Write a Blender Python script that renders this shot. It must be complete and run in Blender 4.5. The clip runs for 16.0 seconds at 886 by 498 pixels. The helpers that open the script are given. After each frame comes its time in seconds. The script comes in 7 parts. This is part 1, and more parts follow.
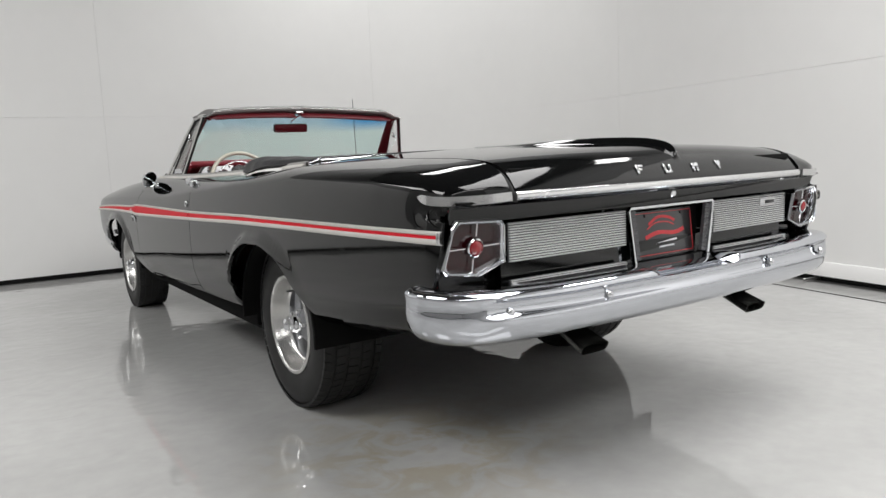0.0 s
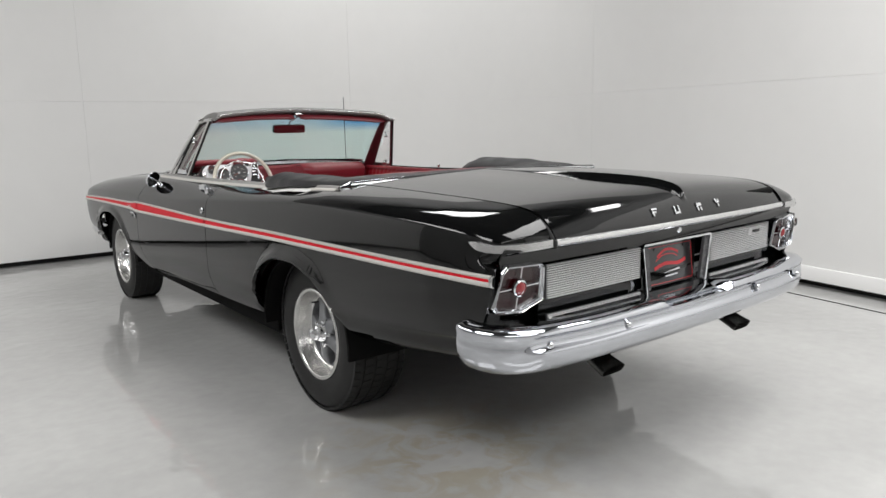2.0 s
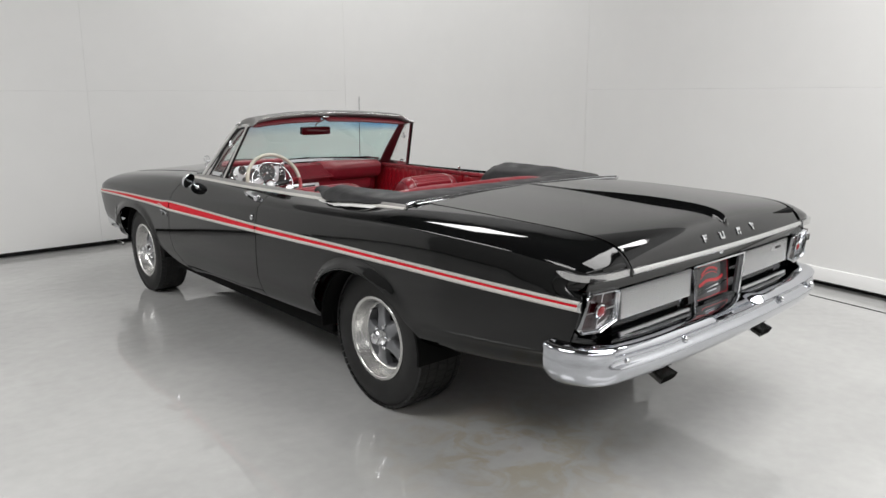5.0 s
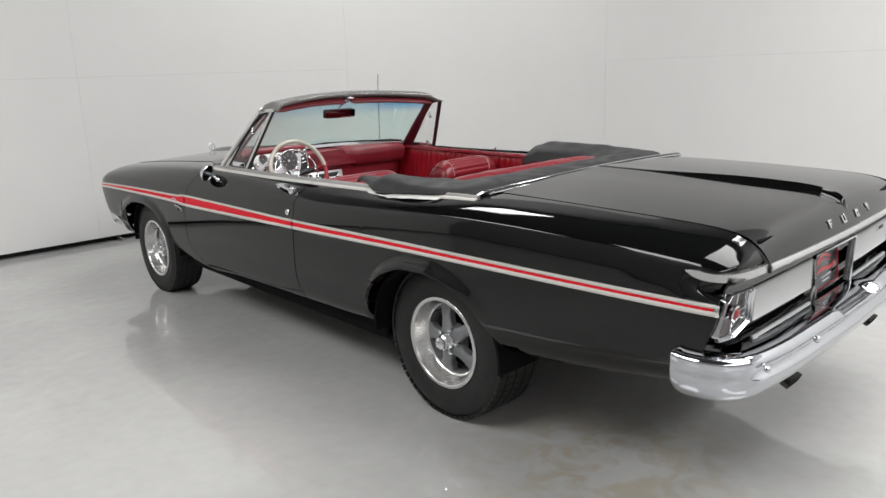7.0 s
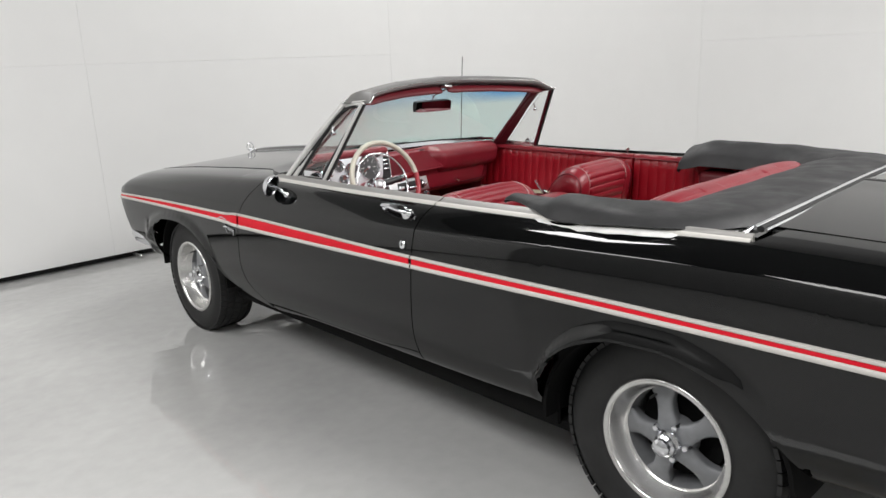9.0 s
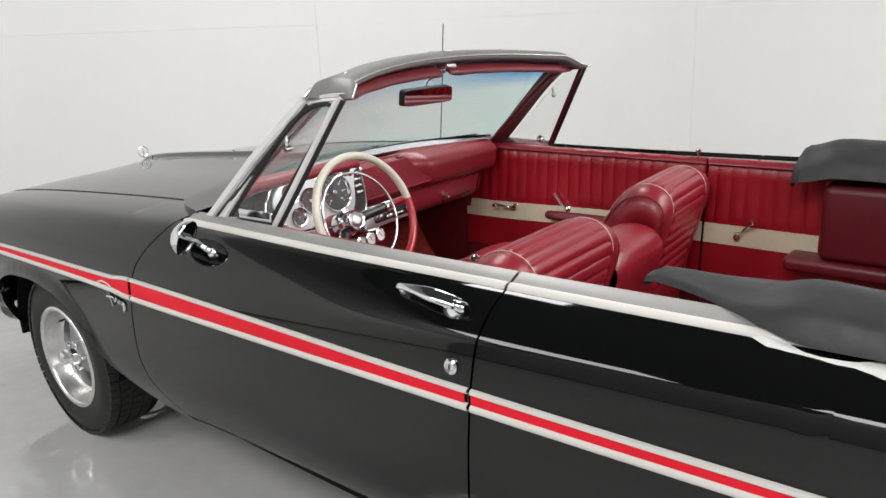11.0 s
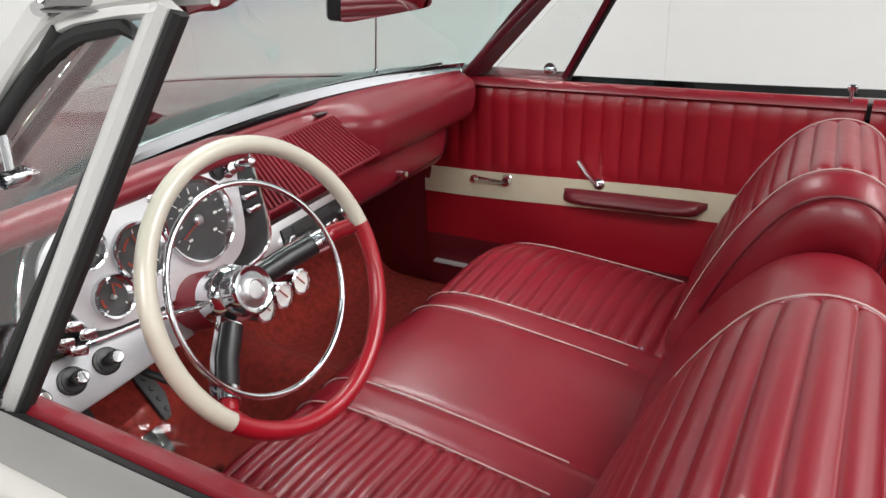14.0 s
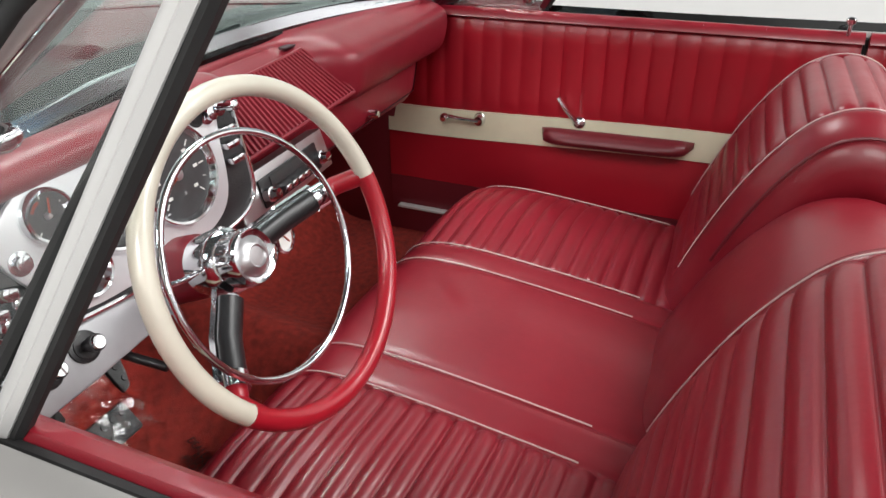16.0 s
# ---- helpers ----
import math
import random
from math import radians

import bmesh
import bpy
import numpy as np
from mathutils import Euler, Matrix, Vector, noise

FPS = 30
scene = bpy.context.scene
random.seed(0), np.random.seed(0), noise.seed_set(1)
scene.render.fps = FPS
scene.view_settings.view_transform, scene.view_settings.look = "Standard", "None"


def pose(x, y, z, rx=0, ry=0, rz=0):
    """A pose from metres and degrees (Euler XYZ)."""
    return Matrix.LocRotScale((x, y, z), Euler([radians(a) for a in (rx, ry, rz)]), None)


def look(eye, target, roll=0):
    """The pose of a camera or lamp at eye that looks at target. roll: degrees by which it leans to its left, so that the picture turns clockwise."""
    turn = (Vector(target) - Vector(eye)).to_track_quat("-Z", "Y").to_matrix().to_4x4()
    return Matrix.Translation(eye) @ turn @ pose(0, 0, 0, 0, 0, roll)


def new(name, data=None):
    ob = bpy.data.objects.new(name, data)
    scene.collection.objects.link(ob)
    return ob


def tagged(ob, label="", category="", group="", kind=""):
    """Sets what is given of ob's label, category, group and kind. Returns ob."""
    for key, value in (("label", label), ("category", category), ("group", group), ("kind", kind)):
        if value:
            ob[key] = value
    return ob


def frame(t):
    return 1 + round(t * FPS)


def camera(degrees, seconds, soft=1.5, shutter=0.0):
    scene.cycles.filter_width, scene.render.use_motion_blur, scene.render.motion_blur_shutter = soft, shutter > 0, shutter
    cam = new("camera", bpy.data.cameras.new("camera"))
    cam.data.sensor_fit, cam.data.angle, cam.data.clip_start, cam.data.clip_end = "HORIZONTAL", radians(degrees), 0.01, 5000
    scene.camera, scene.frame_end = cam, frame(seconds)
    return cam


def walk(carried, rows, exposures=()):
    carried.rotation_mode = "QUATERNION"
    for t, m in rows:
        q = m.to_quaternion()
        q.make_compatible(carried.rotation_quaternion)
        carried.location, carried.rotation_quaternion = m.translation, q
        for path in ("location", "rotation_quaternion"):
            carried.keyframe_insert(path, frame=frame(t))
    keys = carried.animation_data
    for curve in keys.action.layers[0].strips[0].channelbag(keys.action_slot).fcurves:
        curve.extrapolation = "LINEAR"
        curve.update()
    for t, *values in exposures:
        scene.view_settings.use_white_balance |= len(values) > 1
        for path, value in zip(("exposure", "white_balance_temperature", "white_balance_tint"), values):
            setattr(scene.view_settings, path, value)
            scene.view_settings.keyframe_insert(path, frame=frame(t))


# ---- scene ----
cam = camera(62.3, 16.0)
PATH = [
    (0, (-1.94, -2.84, 1.001), (-0.845, -1.185, 0.755), -2.4),
    (0.5, (-2.026, -2.857, 1.056), (-0.896, -1.228, 0.796), -2.2),
    (1, (-2.112, -2.867, 1.108), (-0.956, -1.261, 0.823), -2.0),
    (1.5, (-2.212, -2.867, 1.179), (-1.036, -1.278, 0.873), -1.6),
    (2, (-2.298, -2.852, 1.255), (-1.1, -1.287, 0.918), -1.1),
    (2.5, (-2.386, -2.832, 1.315), (-1.155, -1.301, 0.943), -0.3),
    (3, (-2.492, -2.81, 1.379), (-1.233, -1.309, 0.98), 0.3),
    (3.5, (-2.59, -2.809, 1.441), (-1.319, -1.319, 1.033), 0.4),
    (4, (-2.692, -2.825, 1.482), (-1.42, -1.336, 1.074), 0.3),
    (4.2, (-2.716, -2.816, 1.485), (-1.447, -1.323, 1.083), 0.2),
    (6.5, (-2.879, -2.435, 1.517), (-1.557, -1.008, 1.052), -1.4),
    (7, (-2.854, -2.223, 1.506), (-1.541, -0.792, 1.027), -1.9),
    (7.5, (-2.832, -1.943, 1.518), (-1.522, -0.513, 1.031), -2.1),
    (8, (-2.767, -1.653, 1.506), (-1.457, -0.224, 1.012), -2.2),
    (8.5, (-2.689, -1.341, 1.502), (-1.377, 0.083, 1.0), -2.3),
    (8.7, (-2.659, -1.197, 1.491), (-1.347, 0.226, 0.99), -2.3),
    (10.8, (-2.071, 0.065, 1.441), (-0.607, 1.3, 0.866), -2.7),
    (11, (-1.964, 0.171, 1.457), (-0.489, 1.393, 0.88), -2.8),
    (11.5, (-1.731, 0.409, 1.476), (-0.242, 1.612, 0.897), -2.6),
    (12, (-1.56, 0.648, 1.476), (-0.051, 1.821, 0.884), -2.5),
    (12.5, (-1.364, 0.825, 1.448), (0.174, 1.941, 0.822), -2.7),
    (13, (-1.156, 0.999, 1.422), (0.406, 2.057, 0.758), -2.7),
    (13.5, (-1.053, 1.108, 1.363), (0.519, 2.125, 0.661), -2.9),
    (14, (-1.041, 1.116, 1.344), (0.52, 2.062, 0.527), -3.2),
    (14.5, (-1.123, 1.091, 1.34), (0.443, 1.943, 0.432), -3.1),
    (15, (-1.174, 1.087, 1.35), (0.396, 1.873, 0.393), -2.6),
    (15.5, (-1.046, 1.182, 1.328), (0.535, 1.921, 0.352), -2.0),
    (16, (-0.998, 1.296, 1.325), (0.586, 2.016, 0.34), -1.4),
]
walk(cam, [(t, look(eye, target, roll)) for t, eye, target, roll in PATH], exposures=[(0.0, -0.34), (4.2, -0.36), (6.5, -0.28), (8.0, -0.14), (11.0, 0.13), (12.5, 0.13), (13.5, 0.16), (14.0, 0.2), (15.0, 0.24), (16.0, 0.34)])

# ---- light: unseen overhead panels, added to light the room ----
world = bpy.data.worlds.new("world")
scene.world = world
world.use_nodes = True
wnt = world.node_tree
wnt.nodes["Background"].inputs[0].default_value = (0.9, 0.92, 1.0, 1)
wnt.nodes["Background"].inputs[1].default_value = 0.04


def softbox(eye, sx, sy, power, target=None):
    """A diffused panel that faces straight down, or its target."""
    d = bpy.data.lights.new("studio_lamp", "AREA")
    d.shape, d.size, d.size_y, d.energy = "RECTANGLE", sx, sy, power
    d.color = (1.0, 0.992, 0.985)
    ob = new("studio_lamp", d)
    ob.matrix_world = look(eye, target) if target else pose(*eye)
    return ob


# unseen panels added under the ceiling to fill the room: along the back, at the left, behind the tail and in the front
# corners
softbox((-1.9, -6.1, 4.5), 7.6, 1.8, 325)
softbox((-4.75, 0.2, 4.5), 2.5, 2.4, 210)
softbox((0.85, -2.4, 4.5), 2.8, 3.2, 262)
softbox((-4.55, 3.8, 4.5), 1.6, 2.1, 92)
softbox((1.75, 3.5, 4.5), 1.8, 1.0, 72)
# assumed strip high beside the tail, placed after the lid's highlights
softbox((2.55, -1.1, 3.75), 0.9, 0.35, 22, (0.0, -1.0, 1.2))

# ---- materials ----


def nodes_of(name):
    m = bpy.data.materials.new(name)
    m.use_nodes = True
    return m, m.node_tree, m.node_tree.nodes["Principled BSDF"]


def mat(name, color, rough=0.5, metal=0.0, coat=0.0, vary=0.0, vscale=8.0, bump=0.0, bscale=60.0, rvary=0.0, spec=0.5, sheen=0.0, trans=0.0, coords="Object"):
    """A surface with fine variation of colour, gloss and relief at two scales."""
    m, nt, b = nodes_of(name)
    b.inputs["Base Color"].default_value = (*color, 1)
    b.inputs["Roughness"].default_value = rough
    b.inputs["Metallic"].default_value = metal
    b.inputs["Coat Weight"].default_value = coat
    b.inputs["Coat Roughness"].default_value = 0.03
    b.inputs["Specular IOR Level"].default_value = spec
    b.inputs["Sheen Weight"].default_value = sheen
    b.inputs["Transmission Weight"].default_value = trans
    tc = nt.nodes.new("ShaderNodeTexCoord")
    link = nt.links.new

    def noise_tex(scale, detail=4.0):
        n = nt.nodes.new("ShaderNodeTexNoise")
        n.inputs["Scale"].default_value = scale
        n.inputs["Detail"].default_value = detail
        link(tc.outputs[coords], n.inputs["Vector"])
        return n

    if vary:
        n = noise_tex(vscale)
        n2 = noise_tex(vscale * 9)
        mix = nt.nodes.new("ShaderNodeMath")
        mix.operation = "MULTIPLY_ADD"
        link(n2.outputs["Fac"], mix.inputs[0])
        mix.inputs[1].default_value = 0.35
        link(n.outputs["Fac"], mix.inputs[2])
        r = nt.nodes.new("ShaderNodeMapRange")
        r.inputs[1].default_value, r.inputs[2].default_value = 0.4, 0.95
        r.inputs[3].default_value, r.inputs[4].default_value = 1 - vary, 1 + vary
        link(mix.outputs[0], r.inputs[0])
        mul = nt.nodes.new("ShaderNodeVectorMath")
        mul.operation = "SCALE"
        mul.inputs[0].default_value = color
        link(r.outputs[0], mul.inputs["Scale"])
        link(mul.outputs[0], b.inputs["Base Color"])
    if rvary:
        n = noise_tex(vscale * 2.3)
        r = nt.nodes.new("ShaderNodeMapRange")
        r.inputs[1].default_value, r.inputs[2].default_value = 0.3, 0.7
        r.inputs[3].default_value, r.inputs[4].default_value = max(0.0, rough - rvary), rough + rvary
        link(n.outputs["Fac"], r.inputs[0])
        link(r.outputs[0], b.inputs["Roughness"])
    if bump:
        n = noise_tex(bscale, 6.0)
        k = nt.nodes.new("ShaderNodeBump")
        k.inputs["Strength"].default_value = min(1.0, bump)
        k.inputs["Distance"].default_value = 0.004
        link(n.outputs["Fac"], k.inputs["Height"])
        link(k.outputs[0], b.inputs["Normal"])
    return m


PAINT = mat("black_paint", (0.0025, 0.0027, 0.0028), 0.045, spec=0.45)
PAINT_IN = mat("black_underbody", (0.005, 0.005, 0.005), 0.9, spec=0.12, vary=0.3)
CHROME = mat("chrome", (0.74, 0.75, 0.77), 0.10, metal=1.0, rvary=0.02, vscale=6)
BRIGHT = mat("polished_steel", (0.62, 0.62, 0.62), 0.22, metal=0.95, rvary=0.06, vscale=12)
SATIN = mat("satin_aluminium", (0.60, 0.60, 0.61), 0.36, metal=1.0, rvary=0.06, vscale=30)
STEEL_BELT = mat("pale_belt_enamel", (0.60, 0.58, 0.545), 0.42, metal=0.0, vary=0.04, vscale=3)
SPOKE = mat("grey_cast_spoke", (0.22, 0.225, 0.235), 0.5, metal=0.3, vary=0.1, vscale=40, bump=0.08, bscale=300)
RED_STRIPE = mat("red_stripe_enamel", (0.68, 0.010, 0.026), 0.5, spec=0.18, vary=0.06, vscale=3)
RUBBER = mat("tyre_rubber", (0.014, 0.014, 0.014), 0.6, spec=0.4, vary=0.35, vscale=12, bump=0.1, bscale=200)
VINYL = mat("red_vinyl", (0.21, 0.008, 0.017), 0.35, coat=0.12, vary=0.09, vscale=5, bump=0.09, bscale=48, rvary=0.05)
VINYL_D = mat("dark_red_vinyl", (0.12, 0.008, 0.014), 0.42, vary=0.06, vscale=6, bump=0.03, bscale=420)
TRIM_RED = mat("bright_red_trim_vinyl", (0.31, 0.006, 0.015), 0.36, vary=0.06, vscale=5, bump=0.03, bscale=420, rvary=0.04)
CREAM = mat("cream_vinyl", (0.66, 0.60, 0.44), 0.42, vary=0.06, vscale=6, bump=0.03, bscale=140)
PIPING = mat("white_piping", (0.55, 0.40, 0.38), 0.45, vary=0.1, vscale=40)
CARPET = mat("red_carpet", (0.26, 0.020, 0.012), 0.95, vary=0.4, vscale=60, bump=0.8, bscale=500)
CANVAS = mat("black_boot_vinyl", (0.018, 0.018, 0.019), 0.55, vary=0.25, vscale=5, bump=0.35, bscale=26, rvary=0.1)
BLACK = mat("black_plastic", (0.010, 0.010, 0.011), 0.35, vary=0.2, vscale=30)
WEATHER = mat("black_weatherstrip", (0.012, 0.012, 0.012), 0.7, vary=0.2, vscale=30)
IVORY = mat("ivory_wheel_rim", (0.56, 0.53, 0.44), 0.28, coat=0.4, vary=0.05, vscale=8)
RED_RIM = mat("red_wheel_rim", (0.33, 0.008, 0.018), 0.28, coat=0.3, vary=0.05, vscale=8)

# ---- building tools ----


def mono(keys):
    """A smooth monotone curve through (x, value) keys."""
    xs, ys = np.array(sorted(keys), float).T
    h = np.diff(xs)
    d = np.diff(ys) / h
    m = np.zeros(len(xs))
    m[0], m[-1] = d[0], d[-1]
    for i in range(1, len(xs) - 1):
        if d[i - 1] * d[i] > 0:
            w1, w2 = 2 * h[i] + h[i - 1], h[i] + 2 * h[i - 1]
            m[i] = (w1 + w2) / (w1 / d[i - 1] + w2 / d[i])

    def f(x):
        x = min(max(x, xs[0]), xs[-1])
        i = min(max(int(np.searchsorted(xs, x)) - 1, 0), len(h) - 1)
        t = (x - xs[i]) / h[i]
        return float(ys[i] * (1 + 2 * t) * (1 - t) ** 2 + m[i] * h[i] * t * (1 - t) ** 2 + ys[i + 1] * t * t * (3 - 2 * t) + m[i + 1] * h[i] * t * t * (t - 1))

    return f


def smooth(a, b, x):
    t = min(max((x - a) / (b - a), 0.0), 1.0)
    return t * t * (3 - 2 * t)


def bspline_basis(n, count):
    """Clamped cubic B-spline weights: count samples of n control points."""
    k = 3
    knots = np.r_[[0] * k, np.linspace(0, 1, n - k + 1), [1] * k]
    out = np.zeros((count, n))
    for r, u in enumerate(np.linspace(0, 1, count)):
        u = min(u, 1 - 1e-9)
        b = [1.0 if knots[i] <= u < knots[i + 1] else 0.0 for i in range(len(knots) - 1)]
        for d in range(1, k + 1):
            for i in range(len(b) - d):
                left = (u - knots[i]) / (knots[i + d] - knots[i]) * b[i] if knots[i + d] > knots[i] else 0
                right = (knots[i + d + 1] - u) / (knots[i + d + 1] - knots[i + 1]) * b[i + 1] if knots[i + d + 1] > knots[i + 1] else 0
                b[i] = left + right
        out[r] = b[:n]
    return out


def spline(points, count):
    """Smooth curve led by control points, from the first to the last."""
    p = np.array(points, float)
    return bspline_basis(len(p), count) @ p


def catmull(points, per=8, closed=False):
    """Smooth curve through all the points."""
    p = [Vector(q) for q in points]
    n = len(p)
    out = []
    last = n if closed else n - 1
    for i in range(last):
        a, b, c, d = (p[(i + k) % n] if closed else p[min(max(i + k, 0), n - 1)] for k in (-1, 0, 1, 2))
        for s in range(per):
            t = s / per
            out.append(0.5 * (2 * b + (c - a) * t + (2 * a - 5 * b + 4 * c - d) * t * t + (3 * b - a - 3 * c + d) * t ** 3))
    if not closed:
        out.append(p[-1])
    return out


def part(name, bm, material, parent=None, label="", flat=False, auto=40):
    """Links a bmesh as one mesh object under a thing or a part."""
    me = bpy.data.meshes.new(name)
    for f in bm.faces:
        f.smooth = not flat
    if not flat and auto:
        for e in bm.edges:
            if len(e.link_faces) == 2 and e.calc_face_angle(0) > radians(auto):
                e.smooth = False
    bm.to_mesh(me)
    bm.free()
    for m in material if isinstance(material, (list, tuple)) else (material,):
        me.materials.append(m)
    ob = new(name, me)
    if parent:
        ob.parent = parent
    if label:
        ob["label"] = label
    return ob


def thing(name, label, category, group=""):
    return tagged(new(name), label, category, group)


def add_grid(bm, pts, close_u=False, close_v=False):
    """Adds a sheet of quads through rows of points."""
    rows = [[bm.verts.new(p) for p in row] for row in pts]
    nu, nv = len(rows), len(rows[0])
    for i in range(nu if close_u else nu - 1):
        for j in range(nv if close_v else nv - 1):
            a, b, c, d = rows[i][j], rows[(i + 1) % nu][j], rows[(i + 1) % nu][(j + 1) % nv], rows[i][(j + 1) % nv]
            try:
                bm.faces.new((a, b, c, d))
            except ValueError:
                pass
    return rows


def sheet(pts, thick=0.0, fix=True):
    """A bmesh of a sheet through rows of points; with thickness, a closed shell whose back lies behind the face normals."""
    bm = bmesh.new()
    rows = add_grid(bm, pts)
    if thick:
        bm.normal_update()
        back = [[bm.verts.new(v.co - v.normal * thick) for v in row] for row in rows]
        nu, nv = len(rows), len(rows[0])
        for i in range(nu - 1):
            for j in range(nv - 1):
                bm.faces.new((back[i][j], back[i][j + 1], back[i + 1][j + 1], back[i + 1][j]))
        ring = [(i, 0) for i in range(nu)] + [(nu - 1, j) for j in range(1, nv)] + [(i, nv - 1) for i in range(nu - 2, -1, -1)] + [(0, j) for j in range(nv - 2, 0, -1)]
        for k in range(len(ring)):
            (a, b), (c, d) = ring[k], ring[(k + 1) % len(ring)]
            bm.faces.new((rows[c][d], rows[a][b], back[a][b], back[c][d]))
        if fix:
            bmesh.ops.recalc_face_normals(bm, faces=bm.faces)
    return bm


def frames_along(path, up=(0, 0, 1)):
    """Unit side and upright vectors along a path."""
    out = []
    p = [Vector(q) for q in path]
    for i in range(len(p)):
        t = (p[min(i + 1, len(p) - 1)] - p[max(i - 1, 0)]).normalized()
        s = t.cross(Vector(up))
        s = s.normalized() if s.length > 1e-6 else Vector((1, 0, 0))
        out.append((p[i], s, s.cross(t).normalized()))
    return out


def sweep(path, profile, up=(0, 0, 1), closed=False, caps=True, bm=None):
    """Sweeps a closed outline of (side, upright) along a path."""
    bm = bm or bmesh.new()
    fr = frames_along(path, up)
    if closed:
        n = len(path)
        fr = []
        for i in range(n):
            t = (Vector(path[(i + 1) % n]) - Vector(path[i - 1])).normalized()
            s = t.cross(Vector(up)).normalized()
            fr.append((Vector(path[i]), s, s.cross(t).normalized()))
    rows = add_grid(bm, [[p + s * a + u * b for a, b in profile] for p, s, u in fr], close_u=closed, close_v=True)
    if caps and not closed:
        for row in (rows[0], rows[-1]):
            try:
                bm.faces.new(row)
            except ValueError:
                pass
    bmesh.ops.recalc_face_normals(bm, faces=bm.faces)
    return bm


def circle(r, n=10, ry=None):
    return [(r * math.cos(2 * math.pi * i / n), (ry or r) * math.sin(2 * math.pi * i / n)) for i in range(n)]


def tube(path, r, n=10, closed=False, up=(0.03, 0.02, 1), bm=None):
    return sweep(path, circle(r, n), up, closed, bm=bm)


def lathe(profile, n=48, m=None, bm=None, close=False):
    """Turns (radius, along) points round the local z axis."""
    bm = bm or bmesh.new()
    m = m or Matrix()
    rows = [[m @ Vector((r * math.cos(2 * math.pi * k / n), r * math.sin(2 * math.pi * k / n), h)) for r, h in profile] for k in range(n)]
    add_grid(bm, rows, close_u=True, close_v=close)
    bmesh.ops.remove_doubles(bm, verts=bm.verts, dist=1e-6)
    bmesh.ops.recalc_face_normals(bm, faces=bm.faces)
    return bm


def block(sx, sy, sz, r=0.005, m=None, seg=2, bm=None):
    """A box with rounded edges, centred on its pose."""
    out = bmesh.new()
    bmesh.ops.create_cube(out, size=1, matrix=Matrix.Diagonal((sx, sy, sz, 1)))
    if r:
        bmesh.ops.bevel(out, geom=out.edges[:] + out.verts[:], offset=min(r, 0.49 * min(sx, sy, sz)), segments=seg, profile=0.5, affect="EDGES")
    bmesh.ops.transform(out, matrix=m or Matrix(), verts=out.verts)
    if bm is None:
        return out
    me = bpy.data.meshes.new("tmp")
    out.to_mesh(me)
    out.free()
    bm.from_mesh(me)
    bpy.data.meshes.remove(me)
    return bm


def prism(outline, depth, m=None, r=0.0, seg=2):
    """A plate of outline (x, y), from local z 0 to depth, its front edge rounded."""
    bm = bmesh.new()
    vs = [bm.verts.new((x, y, 0)) for x, y in outline]
    f = bm.faces.new(vs)
    res = bmesh.ops.extrude_face_region(bm, geom=[f])
    up = [v for v in res["geom"] if isinstance(v, bmesh.types.BMVert)]
    bmesh.ops.translate(bm, verts=up, vec=(0, 0, depth))
    bmesh.ops.recalc_face_normals(bm, faces=bm.faces)
    if r:
        edges = [e for e in bm.edges if all(v in up for v in e.verts)]
        bmesh.ops.bevel(bm, geom=edges, offset=r, segments=seg, profile=0.5, affect="EDGES")
    bmesh.ops.transform(bm, matrix=m or Matrix(), verts=bm.verts)
    return bm


def mirrored(ob, parent=None, name=None, label=""):
    """The same part on the other side of the car."""
    me = ob.data.copy()
    me.transform(Matrix.Diagonal((-1, 1, 1, 1)))
    me.flip_normals()
    o = new(name or ob.name.split(".")[0], me)
    o.parent = parent or ob.parent
    if label or ob.get("label"):
        o["label"] = label or ob["label"]
    return o

# ---- room ----
WALL = mat("white_wall_paint", (0.79, 0.788, 0.778), 0.62, vary=0.025, vscale=0.7, bump=0.03, bscale=90, rvary=0.06)
# greys for walls out of view, darkened to dim the car's reflections
WALL_G = mat("grey_wall_paint", (0.26, 0.26, 0.258), 0.65, vary=0.03, vscale=0.7, bump=0.03, bscale=90)
CEIL = mat("ceiling_paint", (0.06, 0.06, 0.06), 0.8, vary=0.03, vscale=0.8)
UPPER = mat("grey_upper_wall_paint", (0.30, 0.30, 0.30), 0.65, vary=0.03, vscale=0.7)
GAPBLACK = mat("black_base_gap", (0.006, 0.006, 0.006), 0.7, vary=0.3)
GALV = mat("steel_bolt", (0.5, 0.5, 0.5), 0.35, metal=1.0)


